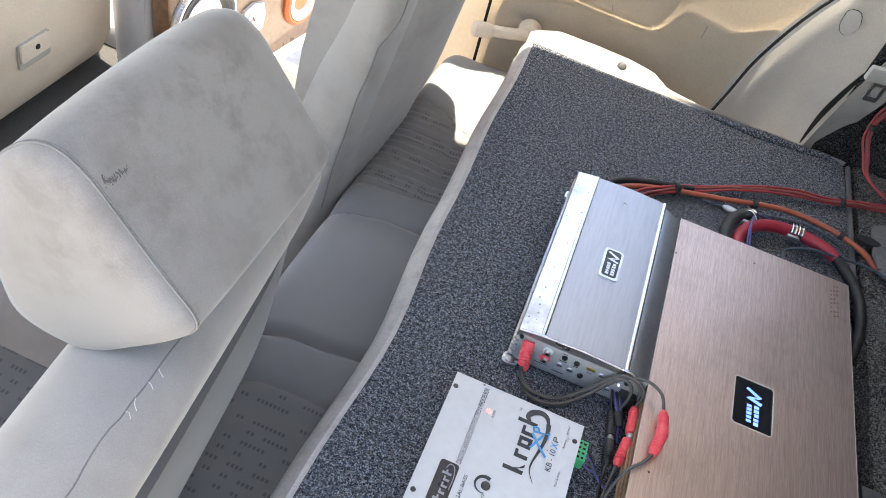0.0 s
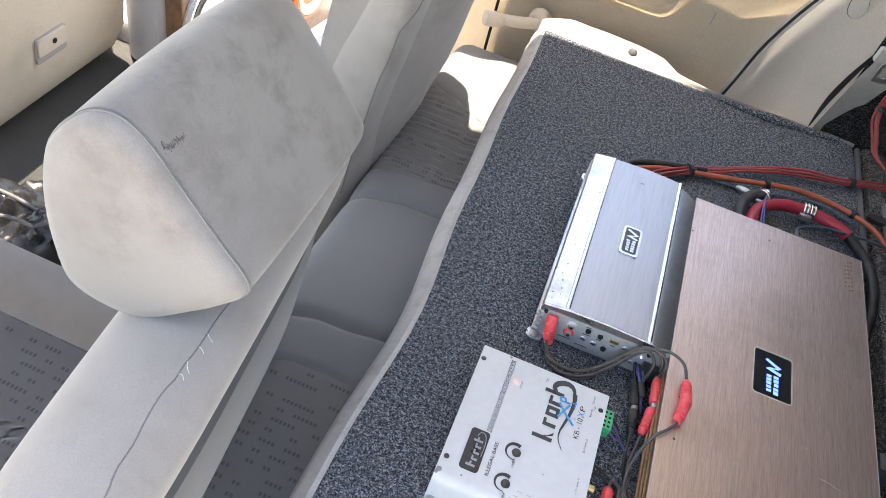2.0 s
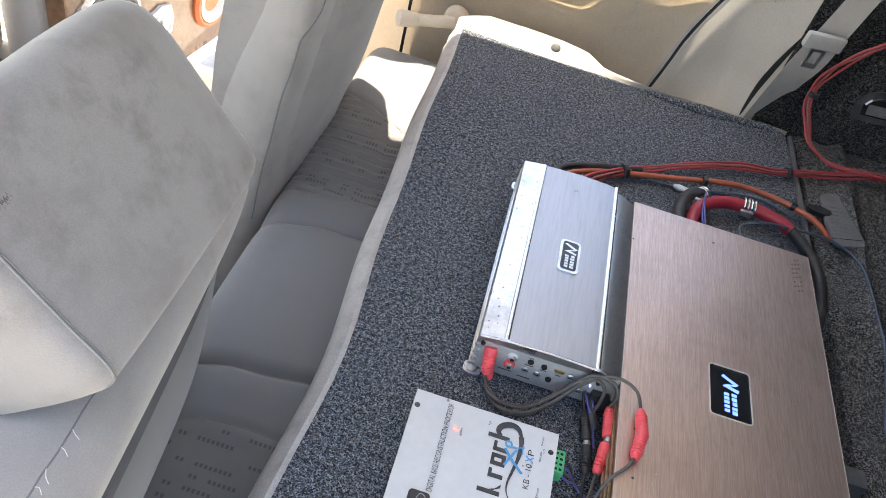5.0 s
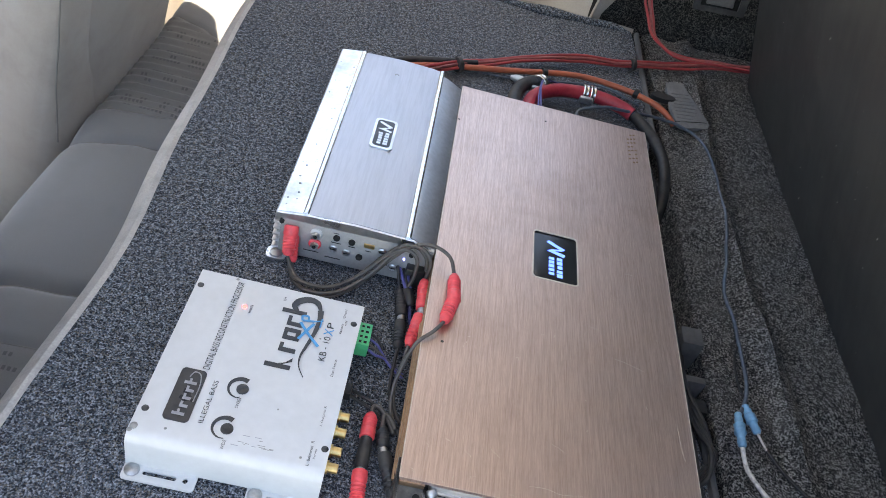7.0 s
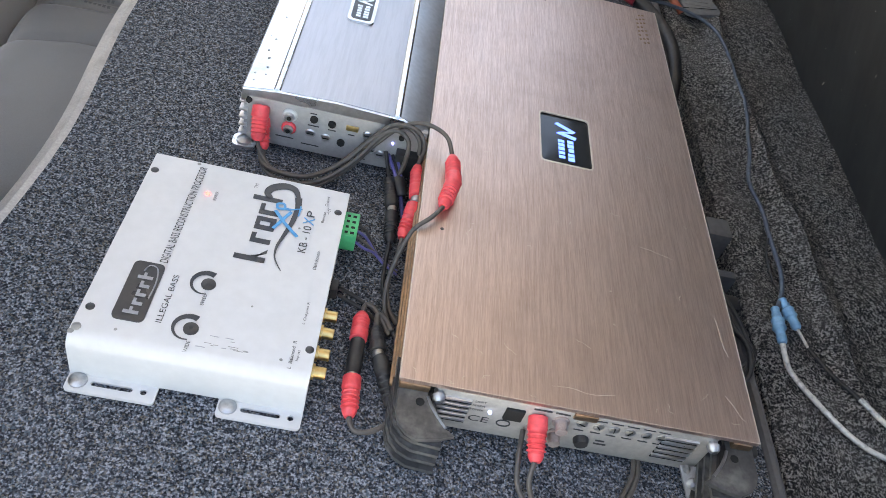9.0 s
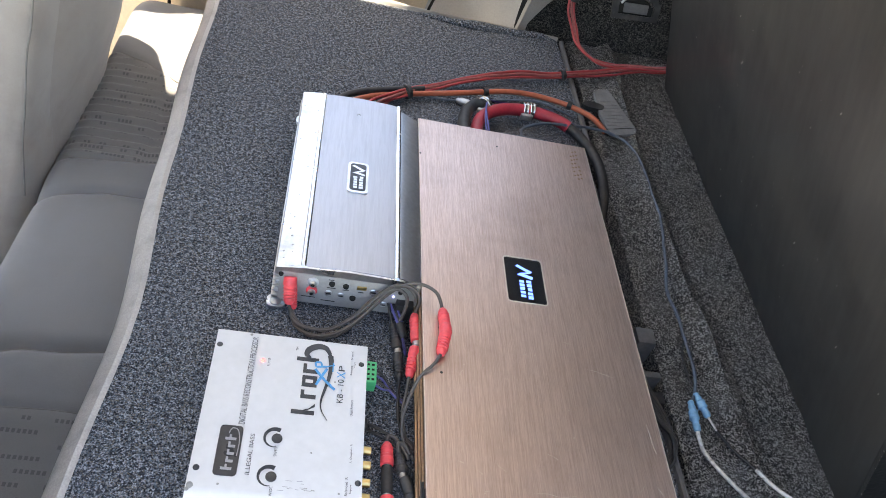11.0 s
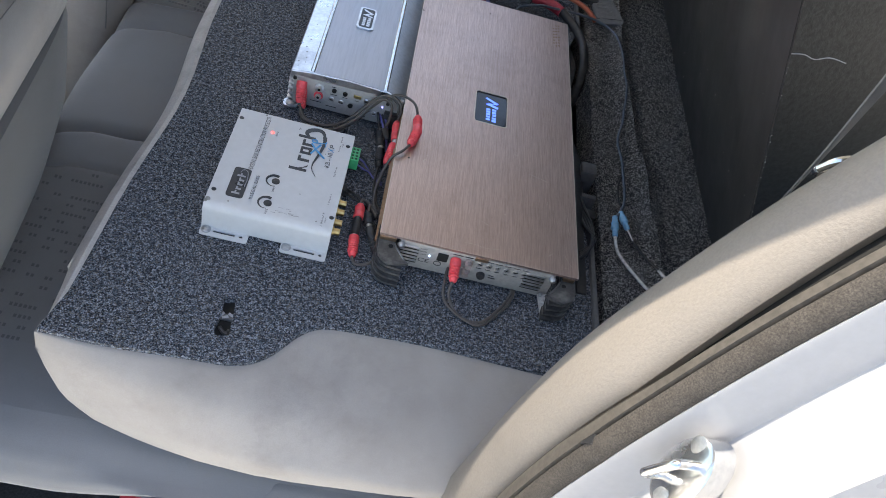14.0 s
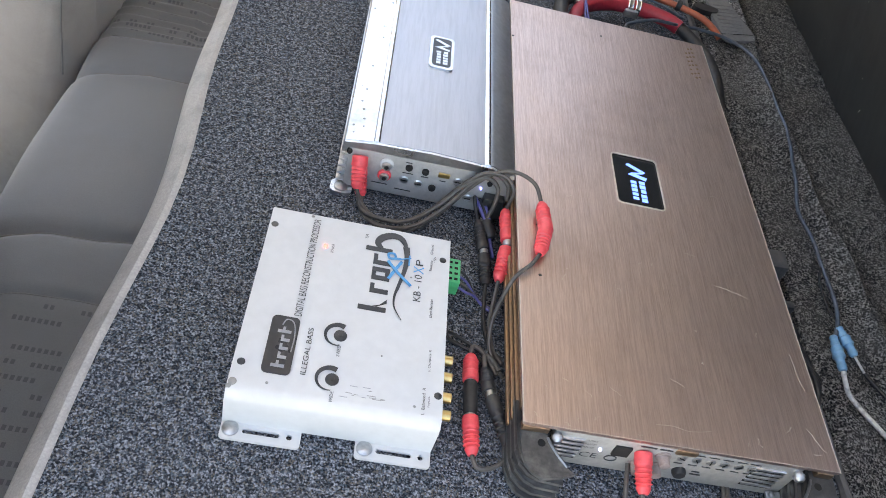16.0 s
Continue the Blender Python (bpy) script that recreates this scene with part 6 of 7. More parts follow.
lettering("SWEEP", INK, proc, 0.1875, 0.2285, 0.2395, 0.0026, TZ)
lettering("WIDE", INK, proc, 0.1875, 0.189, 0.198, 0.0026, TZ)
lettering("Dash Remote", INK, proc, 0.2555, 0.280, 0.299, 0.0024, TZ)
lettering("L Outputs R", INK, proc, 0.2575, 0.229, 0.249, 0.0024, TZ)
lettering("L  Balanced  R", INK, proc, 0.2545, 0.191, 0.214, 0.0024, TZ)
lettering("Inputs", INK, proc, 0.2585, 0.198, 0.207, 0.0022, TZ)
lettering("Remote", INK, proc, 0.2530, 0.329, 0.341, 0.0022, TZ)
lettering("+12V", INK, proc, 0.2560, 0.339, 0.346, 0.0022, TZ)
lettering("Ground", INK, proc, 0.2530, 0.348, 0.359, 0.0022, TZ)
lettering("KB - 10", INK, proc, 0.2450, 0.294, 0.322, 0.0062, TZ)
lettering("X", INK_BLUE, proc, 0.2460, 0.3235, 0.3315, 0.0085, TZ)
lettering("P", INK, proc, 0.2450, 0.3325, 0.339, 0.0062, TZ)
lettering("TM", INK, proc, 0.1965, 0.352, 0.357, 0.0028, TZ)


def flat(outline, m, z=None, name="logo_shape"):
    bm = bmesh.new()
    zz = TZ if z is None else z
    shift = 0.002 if name != "printed_arc" else 0.0
    flat.count += 1
    zz += 0.00002 * flat.count
    prism(bm, [(x + shift, y) for x, y in outline], zz - 0.0003, zz)
    return part(name, bm, m, proc, smooth=False)


flat.count = 0


def stroke(pts, w, m, z=None, name="logo_stroke"):
    """A flat brush stroke with a width that varies along it."""
    p = spline([(x, y, 0) for x, y in pts], 6)
    left, right = [], []
    for i, q in enumerate(p):
        d = (p[min(i + 1, len(p) - 1)] - p[max(i - 1, 0)]).normalized()
        nn = Vector((-d.y, d.x, 0)) * w(i / (len(p) - 1)) / 2
        left.append((q + nn).xy[:])
        right.append((q - nn).xy[:])
    return flat(left + right[::-1], m, z, name)


# dark logo drawn as plain blocks and bars
for y in (0.2765, 0.2950, 0.3090, 0.3255, 0.3400):
    x0 = 0.1935 if y in (0.2765, 0.3400) else 0.2010
    flat([(x0, y), (x0, y + 0.0048), (0.2160, y + 0.0048), (0.2160, y)], INK)
flat([(0.2050, 0.2815), (0.2085, 0.2815), (0.2160, 0.2900), (0.2160, 0.2860)], INK)
flat([(0.2010, 0.2992), (0.2010, 0.3050), (0.2045, 0.3050), (0.2045, 0.2992)], INK)
flat([(0.2120, 0.3132), (0.2120, 0.3210), (0.2160, 0.3210), (0.2160, 0.3132)], INK)
flat([(0.2010, 0.3132), (0.2010, 0.3210), (0.2045, 0.3210), (0.2045, 0.3132)], INK)
flat([(0.2010, 0.3180), (0.2010, 0.3225), (0.2160, 0.3225), (0.2160, 0.3180)], INK)
flat([(0.2010, 0.3297), (0.2010, 0.3370), (0.2045, 0.3370), (0.2045, 0.3297)], INK)
stroke([(0.2070, 0.3442), (0.2030, 0.3490), (0.2060, 0.3560), (0.2150, 0.3605), (0.2230, 0.3585), (0.2275, 0.3500)], lambda t: 0.0030 + 0.0040 * math.sin(math.pi * t), INK, TZ + 0.0002)
stroke([(0.2275, 0.3500), (0.2290, 0.3380), (0.2275, 0.3220), (0.2240, 0.3060), (0.2215, 0.2940), (0.2225, 0.2830), (0.2290, 0.2720)], lambda t: 0.0052 * (1 - t) ** 1.2 + 0.0005, INK, TZ + 0.0003)
stroke([(0.2150, 0.3120), (0.2215, 0.3260), (0.2250, 0.3330)], lambda t: 0.0026, INK_BLUE, TZ + 0.0004)
stroke([(0.2130, 0.3310), (0.2220, 0.3200), (0.2340, 0.3080)], lambda t: 0.0026, INK_BLUE, TZ + 0.0008)
stroke([(0.2140, 0.3340), (0.2200, 0.3350), (0.2245, 0.3355)], lambda t: 0.0022, INK_BLUE, TZ + 0.0004)
stroke([(0.2140, 0.3340), (0.2130, 0.3390), (0.2180, 0.3400), (0.2195, 0.3350)], lambda t: 0.0020, INK_BLUE, TZ + 0.0004)
stroke([(0.2310, 0.3300), (0.2310, 0.3410)], lambda t: 0.0012, INK_BLUE, TZ + 0.0004)
stroke([(0.2245, 0.3355), (0.2325, 0.3385)], lambda t: 0.0012, INK_BLUE, TZ + 0.0004)
# badge
bm = bmesh.new()
prism(bm, rounded(0.1335, 0.1545, 0.205, 0.2565, 0.004), BZ - 0.0002, BZ + 0.0010)
pb = part("badge", bm, BADGE, proc, "black badge with grey blocks")
for k in range(5):
    bm = bmesh.new()
    y = 0.2105 + 0.0076 * k
    box(bm, 0.1395 if k in (0, 4) else 0.1430, 0.1495, y, y + 0.0026, BZ + 0.0010, BZ + 0.0014)
    part("logo_bar", bm, INK_GREY, pb)
    bm = bmesh.new()
    box(bm, 0.1430, 0.1450, y + 0.0026, y + 0.0056, BZ + 0.0010, BZ + 0.0014)
    part("logo_bar", bm, INK_GREY, pb)
bm = bmesh.new()
tube(bm, [(0.1420, 0.248, BZ + 0.0011), (0.1445, 0.2535, BZ + 0.0011), (0.1500, 0.2515, BZ + 0.0011), (0.1525, 0.240, BZ + 0.0011), (0.1520, 0.225, BZ + 0.0011)], 0.0005, 5, 5)
part("logo_stroke", bm, INK_GREY, pb)
# two dials with printed arcs
for x, y in ((0.186, 0.2475), (0.185, 0.208)):
    bm = bmesh.new()
    lathe(bm, (x, y, BZ - 0.001), (x, y, BZ + 0.0018), [(0, 0.0052), (0.7, 0.0050), (0.85, 0.0040), (0.86, 0.0018), (1.0, 0.0016)], 18)
    part("dial", bm, BLACK, proc, "small black dial")
    arc = [(x - 0.002 + 0.0095 * math.cos(q), y + 0.0095 * math.sin(q)) for q in (radians(62 + 20 * k) for k in range(12))]
    stroke(arc, lambda t: 0.0006 + 0.0038 * (1 - t), INK, name="printed_arc")
bm = bmesh.new()
lathe(bm, (0.162, 0.335, BZ - 0.001), (0.162, 0.335, BZ + 0.0012), [(0, 0.0022), (0.7, 0.0020), (1, 0.001)], 10)
part("power_led", bm, LED_RED, proc, "lit red power light")
# scuffs
rnd = random.Random(5)
for k in range(14):
    x, y, l = rnd.gauss(0.205, 0.009), rnd.gauss(0.199, 0.003), rnd.uniform(0.002, 0.007)
    if y < BY0 + 0.011:
        continue
    bm = bmesh.new()
    box(bm, x - l / 2, x + l / 2, y - 0.0002, y + 0.0002, BZ, BZ + 0.0002, 0, None)
    part("scuff", bm, SCUFF if k % 3 else INK_GREY, proc, smooth=False)
for x, y, r in ((0.1145, 0.190, 0.0022), (0.140, 0.197, 0.0012), (0.219, 0.236, 0.0009), (0.247, 0.197, 0.0012), (0.147, 0.366, 0.0016), (0.236, 0.3185, 0.001)):
    bm = bmesh.new()
    lathe(bm, (x, y, BZ), (x, y, BZ + 0.0004), [(0, r), (1, r * 0.7)], 7)
    part("paint_nick", bm, SCUFF, proc)
# connectors on its side
bm = bmesh.new()
box(bm, BX1 - 0.001, BX1 + 0.012, 0.330, 0.357, 0.014, 0.031, 0.001)
gt = part("terminal_plug", bm, GREEN, proc, "green screw terminal plug")
for k in range(4):
    bm = bmesh.new()
    box(bm, BX1 + 0.002, BX1 + 0.0045, 0.3325 + 0.0062 * k, 0.3350 + 0.0062 * k, 0.0308, 0.0312)
    part("wire_hole", bm, GAP, gt)
    bm = bmesh.new()
    box(bm, BX1 + 0.0065, BX1 + 0.0095, 0.3325 + 0.0062 * k, 0.3350 + 0.0062 * k, 0.0308, 0.0312)
    part("wire_hole", bm, GAP, gt)
for y in (0.2545, 0.2385, 0.2200, 0.2045):
    bm = bmesh.new()
    lathe(bm, (BX1 - 0.001, y, 0.022), (BX1 + 0.010, y, 0.022), [(0, 0.0058), (0.25, 0.0058), (0.27, 0.0043), (0.95, 0.0043), (1.0, 0.0036)], 14)
    part("signal_jack", bm, BRASS, proc, "brass signal jack")
bm = bmesh.new()
box(bm, BX1 - 0.001, BX1 + 0.006, 0.281, 0.293, 0.010, 0.020, 0.001)
part("remote_plug", bm, BLACK, proc)

# ---- plugs and cables ----


def plug(p0, p1, m, label, r=0.0062, seated=False):
    """A moulded signal plug with a ribbed sleeve."""
    a, b = Vector(p0), Vector(p1)
    th = thing("signal_plug", label, "plug", (a + b) / 2, group="signal plugs")
    prof = [(0, r * 0.75), (0.03, r * 0.98), (0.30, r * 1.02)]
    for k in range(5):
        t = 0.32 + 0.11 * k
        prof += [(t, r * 0.98), (t + 0.02, r * (0.91 - 0.032 * k)), (t + 0.07, r * (0.91 - 0.032 * k)), (t + 0.09, r * (0.96 - 0.035 * k))]
    prof += [(0.92, r * 0.72), (1.0, r * 0.5)]
    part("sleeve", lathe(bmesh.new(), a, b, prof, 16), m, th)
    if seated:
        return th
    d = (a - b).normalized()
    bm = bmesh.new()
    lathe(bm, a - d * 0.001, a + d * 0.006, [(0, r * 0.68), (0.9, r * 0.68), (1, r * 0.55)], 14)
    part("collar", bm, ZINC, th)
    return th


def cable(name, label, pts, r, m, category="cable", n=6, group="loose cables"):
    bm = bmesh.new()
    if name in ("speaker_wire", "trigger_wire") and len(pts) > 6:
        path = spline(pts, 5)
        pts = [p + Vector((noise.noise(p * 21 + Vector((r0, 0, 0))), noise.noise(p * 21 + Vector((0, 7, r0))), 0.4 * noise.noise(p * 30))) * 0.0042 * min(1, k / 4) for r0 in (pts[0][0] * 90 + pts[0][1] * 400,) for k, p in enumerate(path)]
        n = 2
    tube(bm, pts, r, 18 if r > 0.005 else 10, 10 if r > 0.005 else n)
    return solo(name, bm, m, label, category, group)


RCA_L = "red ribbed signal plug on a grey cable"
plug((0.1775, 0.448, 0.047), (0.180, 0.427, 0.024), RED, RCA_L, r=0.0076, seated=True)
plug((0.1790, 0.448, 0.034), (0.185, 0.429, 0.014), RED, RCA_L, r=0.0070, seated=True)
plug((0.3235, 0.391, 0.030), (0.3205, 0.428, 0.034), RED, RCA_L, r=0.0068)
plug((0.3230, 0.385, 0.028), (0.3170, 0.350, 0.020), RED, RCA_L, r=0.0068)
plug((0.3490, 0.3800, 0.0625), (0.3460, 0.415, 0.0630), RED, RCA_L, r=0.0068)
plug((0.3490, 0.3850, 0.0625), (0.3420, 0.352, 0.0620), RED, RCA_L, r=0.0068)
BLK_L = "black ribbed signal plug on a grey cable"
plug((0.3055, 0.392, 0.012), (0.2985, 0.425, 0.016), BLACK, BLK_L, r=0.0060)
plug((0.3060, 0.386, 0.012), (0.3080, 0.352, 0.010), BLACK, BLK_L, r=0.0060)
plug((0.2962, 0.247, 0.010), (0.2960, 0.273, 0.010), RED, RCA_L, r=0.0068)
plug((0.2965, 0.215, 0.010), (0.2990, 0.183, 0.008), RED, RCA_L, r=0.0068)
bm = bmesh.new()
lathe(bm, (0.2962, 0.246, 0.010), (0.2965, 0.216, 0.010), [(0, 0.0055), (0.1, 0.0058), (0.9, 0.0058), (1, 0.005)], 14)
solo("signal_coupler", bm, BLACK, "black ribbed coupler between two red plugs", "plug", "signal plugs")
plug((0.3120, 0.240, 0.010), (0.3080, 0.262, 0.010), BLACK, BLK_L, r=0.0060)
plug((0.3135, 0.236, 0.010), (0.3275, 0.194, 0.009), BLACK, BLK_L, r=0.0060)
plug((gx(0.392), FY + 0.001, 0.038), (gx(0.392) + 0.0005, FY - 0.029, 0.028), RED, RCA_L, r=0.0070, seated=True)

GREY_L = "thin grey signal cable looped across the carpet"
cable("signal_cable", GREY_L, [(0.180, 0.427, 0.024), (0.186, 0.421, 0.014), (0.202, 0.410, 0.009), (0.228, 0.411, 0.010), (0.252, 0.424, 0.020), (0.273, 0.437, 0.042), (0.292, 0.441, 0.062), (0.312, 0.437, 0.066), (0.322, 0.430, 0.056), (0.3205, 0.428, 0.034)], 0.0019, CABLE_BROWN)
cable("signal_cable", GREY_L, [(0.185, 0.429, 0.014), (0.190, 0.418, 0.008), (0.206, 0.402, 0.005), (0.234, 0.404, 0.006), (0.260, 0.422, 0.018), (0.281, 0.436, 0.042), (0.299, 0.441, 0.062), (0.318, 0.440, 0.072), (0.338, 0.432, 0.070), (0.3460, 0.415, 0.0630)], 0.0019, CABLE_BROWN)
cable("signal_cable", GREY_L, [(0.182, 0.428, 0.018), (0.188, 0.416, 0.010), (0.205, 0.406, 0.013), (0.230, 0.408, 0.014), (0.256, 0.424, 0.024), (0.277, 0.437, 0.046), (0.295, 0.440, 0.058), (0.308, 0.436, 0.052), (0.309, 0.430, 0.034), (0.306, 0.426, 0.020)], 0.0021, CABLE_BROWN)
cable("signal_cable", GREY_L, [(0.3420, 0.352, 0.0620), (0.334, 0.339, 0.0610), (0.320, 0.325, 0.053), (0.311, 0.304, 0.026), (0.311, 0.286, 0.012), (0.317, 0.270, 0.007), (0.325, 0.258, 0.006)], 0.0018, CABLE_BROWN)
cable("signal_cable", GREY_L, [(0.3170, 0.350, 0.020), (0.3155, 0.336, 0.014), (0.312, 0.315, 0.012), (0.3120, 0.300, 0.010), (0.316, 0.284, 0.006), (0.324, 0.272, 0.005)], 0.0018, CABLE_BROWN)
cable("signal_cable", GREY_L, [(0.3080, 0.352, 0.010), (0.3075, 0.335, 0.008), (0.3075, 0.315, 0.006), (0.310, 0.298, 0.005), (0.316, 0.285, 0.004), (0.324, 0.278, 0.004)], 0.0018, CABLE)
cable("signal_cable", GREY_L, [(0.2985, 0.425, 0.016), (0.2945, 0.436, 0.022), (0.291, 0.441, 0.032)], 0.0018, CABLE)
cable("signal_cable", GREY_L, [(0.2990, 0.183, 0.008), (0.3035, 0.175, 0.006), (0.314, 0.176, 0.005), (0.325, 0.184, 0.006), (0.3275, 0.194, 0.009)], 0.0019, CABLE_BROWN)
cable("signal_cable", GREY_L, [(0.2960, 0.273, 0.010), (0.2975, 0.281, 0.011), (0.305, 0.279, 0.010), (0.313, 0.268, 0.009), (0.3185, 0.258, 0.008)], 0.0019, CABLE_BROWN)
cable("signal_cable", GREY_L, [(0.3080, 0.262, 0.010), (0.308, 0.273, 0.011), (0.314, 0.272, 0.010), (0.320, 0.262, 0.009)], 0.0022, CABLE_BROWN)
x0 = gx(0.392)
cable("signal_cable", GREY_L, [(x0, FY - 0.029, 0.028), (x0 - 0.001, FY - 0.040, 0.018), (0.434, 0.140, 0.004), (0.448, 0.128, 0.004), (0.470, 0.129, 0.004), (0.490, 0.152, 0.004), (0.505, 0.178, 0.006), (0.509, 0.205, 0.004)], 0.0019, CABLE_BROWN)
cable("signal_cable", GREY_L, [(x0 - 0.006, FY - 0.002, 0.022), (x0 - 0.008, FY - 0.020, 0.018), (x0 - 0.006, FY - 0.036, 0.008), (0.428, 0.142, 0.004), (0.444, 0.130, 0.004), (0.468, 0.124, 0.004), (0.492, 0.148, 0.004), (0.508, 0.176, 0.006), (0.512, 0.205, 0.004)], 0.0019, CABLE_BROWN)
cable("signal_cable", GREY_L, [(0.184, 0.428, 0.016), (0.190, 0.414, 0.006), (0.210, 0.400, 0.009), (0.238, 0.406, 0.012), (0.264, 0.424, 0.026), (0.284, 0.438, 0.050), (0.302, 0.441, 0.064), (0.316, 0.436, 0.058), (0.3195, 0.432, 0.044)], 0.0021, CABLE_BROWN)
# processor supply leads
for k, m in enumerate((VIOLET_WIRE, CABLE_BROWN, VIOLET_WIRE, CABLE)):
    y = 0.3342 + 0.0062 * k
    cable("supply_wire", "thin supply wire from the green terminal plug", [(BX1 + 0.011, y, 0.022), (0.288, y - 0.003, 0.019), (0.297, 0.336 + 0.001 * k, 0.011), (0.306, 0.330 + 0.001 * k, 0.007), (0.318, 0.322 + 0.002 * k, 0.006)], 0.0012, m)
cable("remote_wire", "thin black remote lead from the processor", [(BX1 + 0.006, 0.289, 0.015), (0.281, 0.291, 0.010), (0.295, 0.287, 0.006), (0.316, 0.272, 0.006)], 0.0016, CABLE)
cable("remote_wire", "thin black remote lead from the processor", [(BX1 + 0.006, 0.285, 0.013), (0.281, 0.285, 0.008), (0.298, 0.279, 0.005), (0.318, 0.262, 0.005)], 0.0016, CABLE)
# violet leads into the silver amplifier
for k in range(3):
    cable("speaker_wire", "violet speaker wire into the silver amplifier", [(0.294 + 0.004 * k, 0.447, 0.024), (0.299 + 0.003 * k, 0.433, 0.024), (0.306 + 0.002 * k, 0.420, 0.018), (0.312, 0.408, 0.010), (0.316, 0.390, 0.006)], 0.0017, VIOLET_WIRE if k != 1 else CABLE)
bm = bmesh.new()
lathe(bm, (0.306, 0.425, 0.018), (0.312, 0.409, 0.012), [(0, 0.005), (0.2, 0.006), (0.8, 0.006), (1, 0.004)], 12)
solo("wire_joint", bm, BLACK, "black crimped wire joint", "wire joint")

# cable bundle on the far side
cable("power_cable", "thick orange power cable with black sleeve", [(0.226, 0.812, 0.028), (0.232, 0.850, 0.016), (0.281, 0.888, 0.012), (0.396, 0.930, 0.012), (0.500, 0.965, 0.013), (0.575, 0.960, 0.014), (0.625, 0.937, 0.015), (0.648, 0.920, 0.010), (0.660, 0.910, 0.002)], 0.0045, ORANGE)
cable("sleeve", "black braided sleeve over the power cable", [(0.212, 0.800, 0.032), (0.214, 0.846, 0.020), (0.245, 0.878, 0.017), (0.300, 0.903, 0.016), (0.345, 0.922, 0.014)], 0.0052, CABLE)
for k, (dx, dz, m) in enumerate(((0, 0, RED_WIRE), (0.006, 0.004, PINK_WIRE), (-0.004, 0.006, RED_WIRE), (0.010, -0.003, PINK_WIRE))):
    j = 0.004 * k
    cable("speaker_wire", "dusty red speaker wire across the carpet", [(0.262 + dx, 0.795, 0.030), (0.262 + dx, 0.848, 0.016 + dz), (0.315, 0.897 + j, 0.012 + dz), (0.412, 0.962 + j, 0.014 + dz * 0.5), (0.503, 1.012 + j, 0.013 + dz), (0.587, 1.040 + j * 0.6, 0.012 + dz), (0.690, 1.083 + j, 0.012 + dz), (0.760, 1.112 + j, 0.013 + dz), (0.83, 1.135 + j, 0.014 + dz)], 0.0023, m)
for k in range(3):
    d = 0.0055 * k
    cable("speaker_wire", "red speaker wire climbing the boot side", [(0.83, 1.128 + d, 0.020 + 0.003 * (k % 2)), (0.755, 1.112 + d, 0.020), (0.690, 1.105 + d, 0.018), (0.650, 1.122 + d * 0.6, 0.026), (0.624 + d, 1.160, 0.044), (0.608 + d, 1.188, 0.085), (0.612 + d, 1.190, 0.130), (0.642 + d, 1.186, 0.185), (0.69 + d, 1.182, 0.24), (0.77 + d, 1.18, 0.33)], 0.0024, RED_WIRE if k != 1 else PINK_WIRE)
for y0, c, r in (((0.318, 0.905, 0.014), (0.06, 0.998, 0), 0.0115), ((0.616, 1.186, 0.095), (0.05, 0.1, 0.99), 0.0095), ((0.600, 1.050, 0.013), (0.9, 0.4, 0), 0.010), ((0.45, 0.948, 0.013), (0.95, 0.3, 0), 0.0080), ((0.598, 0.954, 0.015), (0.9, -0.3, 0), 0.0080)):
    bm = bmesh.new()
    c = Vector(c).normalized()
    if r == 0.0115:
        c = Vector((0.82, 0.57, 0))
    lathe(bm, Vector(y0) - c * 0.004, Vector(y0) + c * 0.004, [(0, r * 0.9), (0.1, r), (0.9, r), (1, r * 0.9)], 14)
    solo("cable_tie", bm, BLACK, "black tie round the cables", "cable tie", "cable ties")
cable("power_cable", "thick red power cable curving out of the amplifier", [(0.424, 0.776, 0.024), (0.424, 0.826, 0.022), (0.440, 0.868, 0.022), (0.478, 0.897, 0.021), (0.527, 0.903, 0.021), (0.566, 0.893, 0.020), (0.584, 0.882, 0.018)], 0.0100, RED_CABLE)
cable("power_cable", "thick black power cable behind the amplifier", [(0.404, 0.776, 0.026), (0.403, 0.830, 0.026), (0.412, 0.868, 0.026), (0.434, 0.897, 0.024), (0.448, 0.905, 0.022)], 0.0098, CABLE)
cable("power_cable", "thick black power cable along the amplifier side", [(0.520, 0.907, 0.022), (0.566, 0.897, 0.020), (0.600, 0.870, 0.014), (0.624, 0.835, 0.006), (0.634, 0.790, -0.004), (0.634, 0.745, -0.024), (0.622, 0.70, -0.05)], 0.0085, CABLE)
for k in range(4):
    a = 0.004 * k
    cable("signal_cable", "bundle of thin black leads beside the amplifier", [(0.584, 0.775 - a, 0.030), (0.596 + a, 0.72, 0.010), (0.606 - a, 0.62, -0.014), (0.612 + a, 0.50, -0.020), (0.612, 0.40, -0.010 + a), (0.613 + a, 0.34, 0.006), (0.626 - a, 0.310 - 2 * a, 0.012 + 0.5 * a), (0.604, 0.285 - a, 0.006)], 0.0025, CABLE)
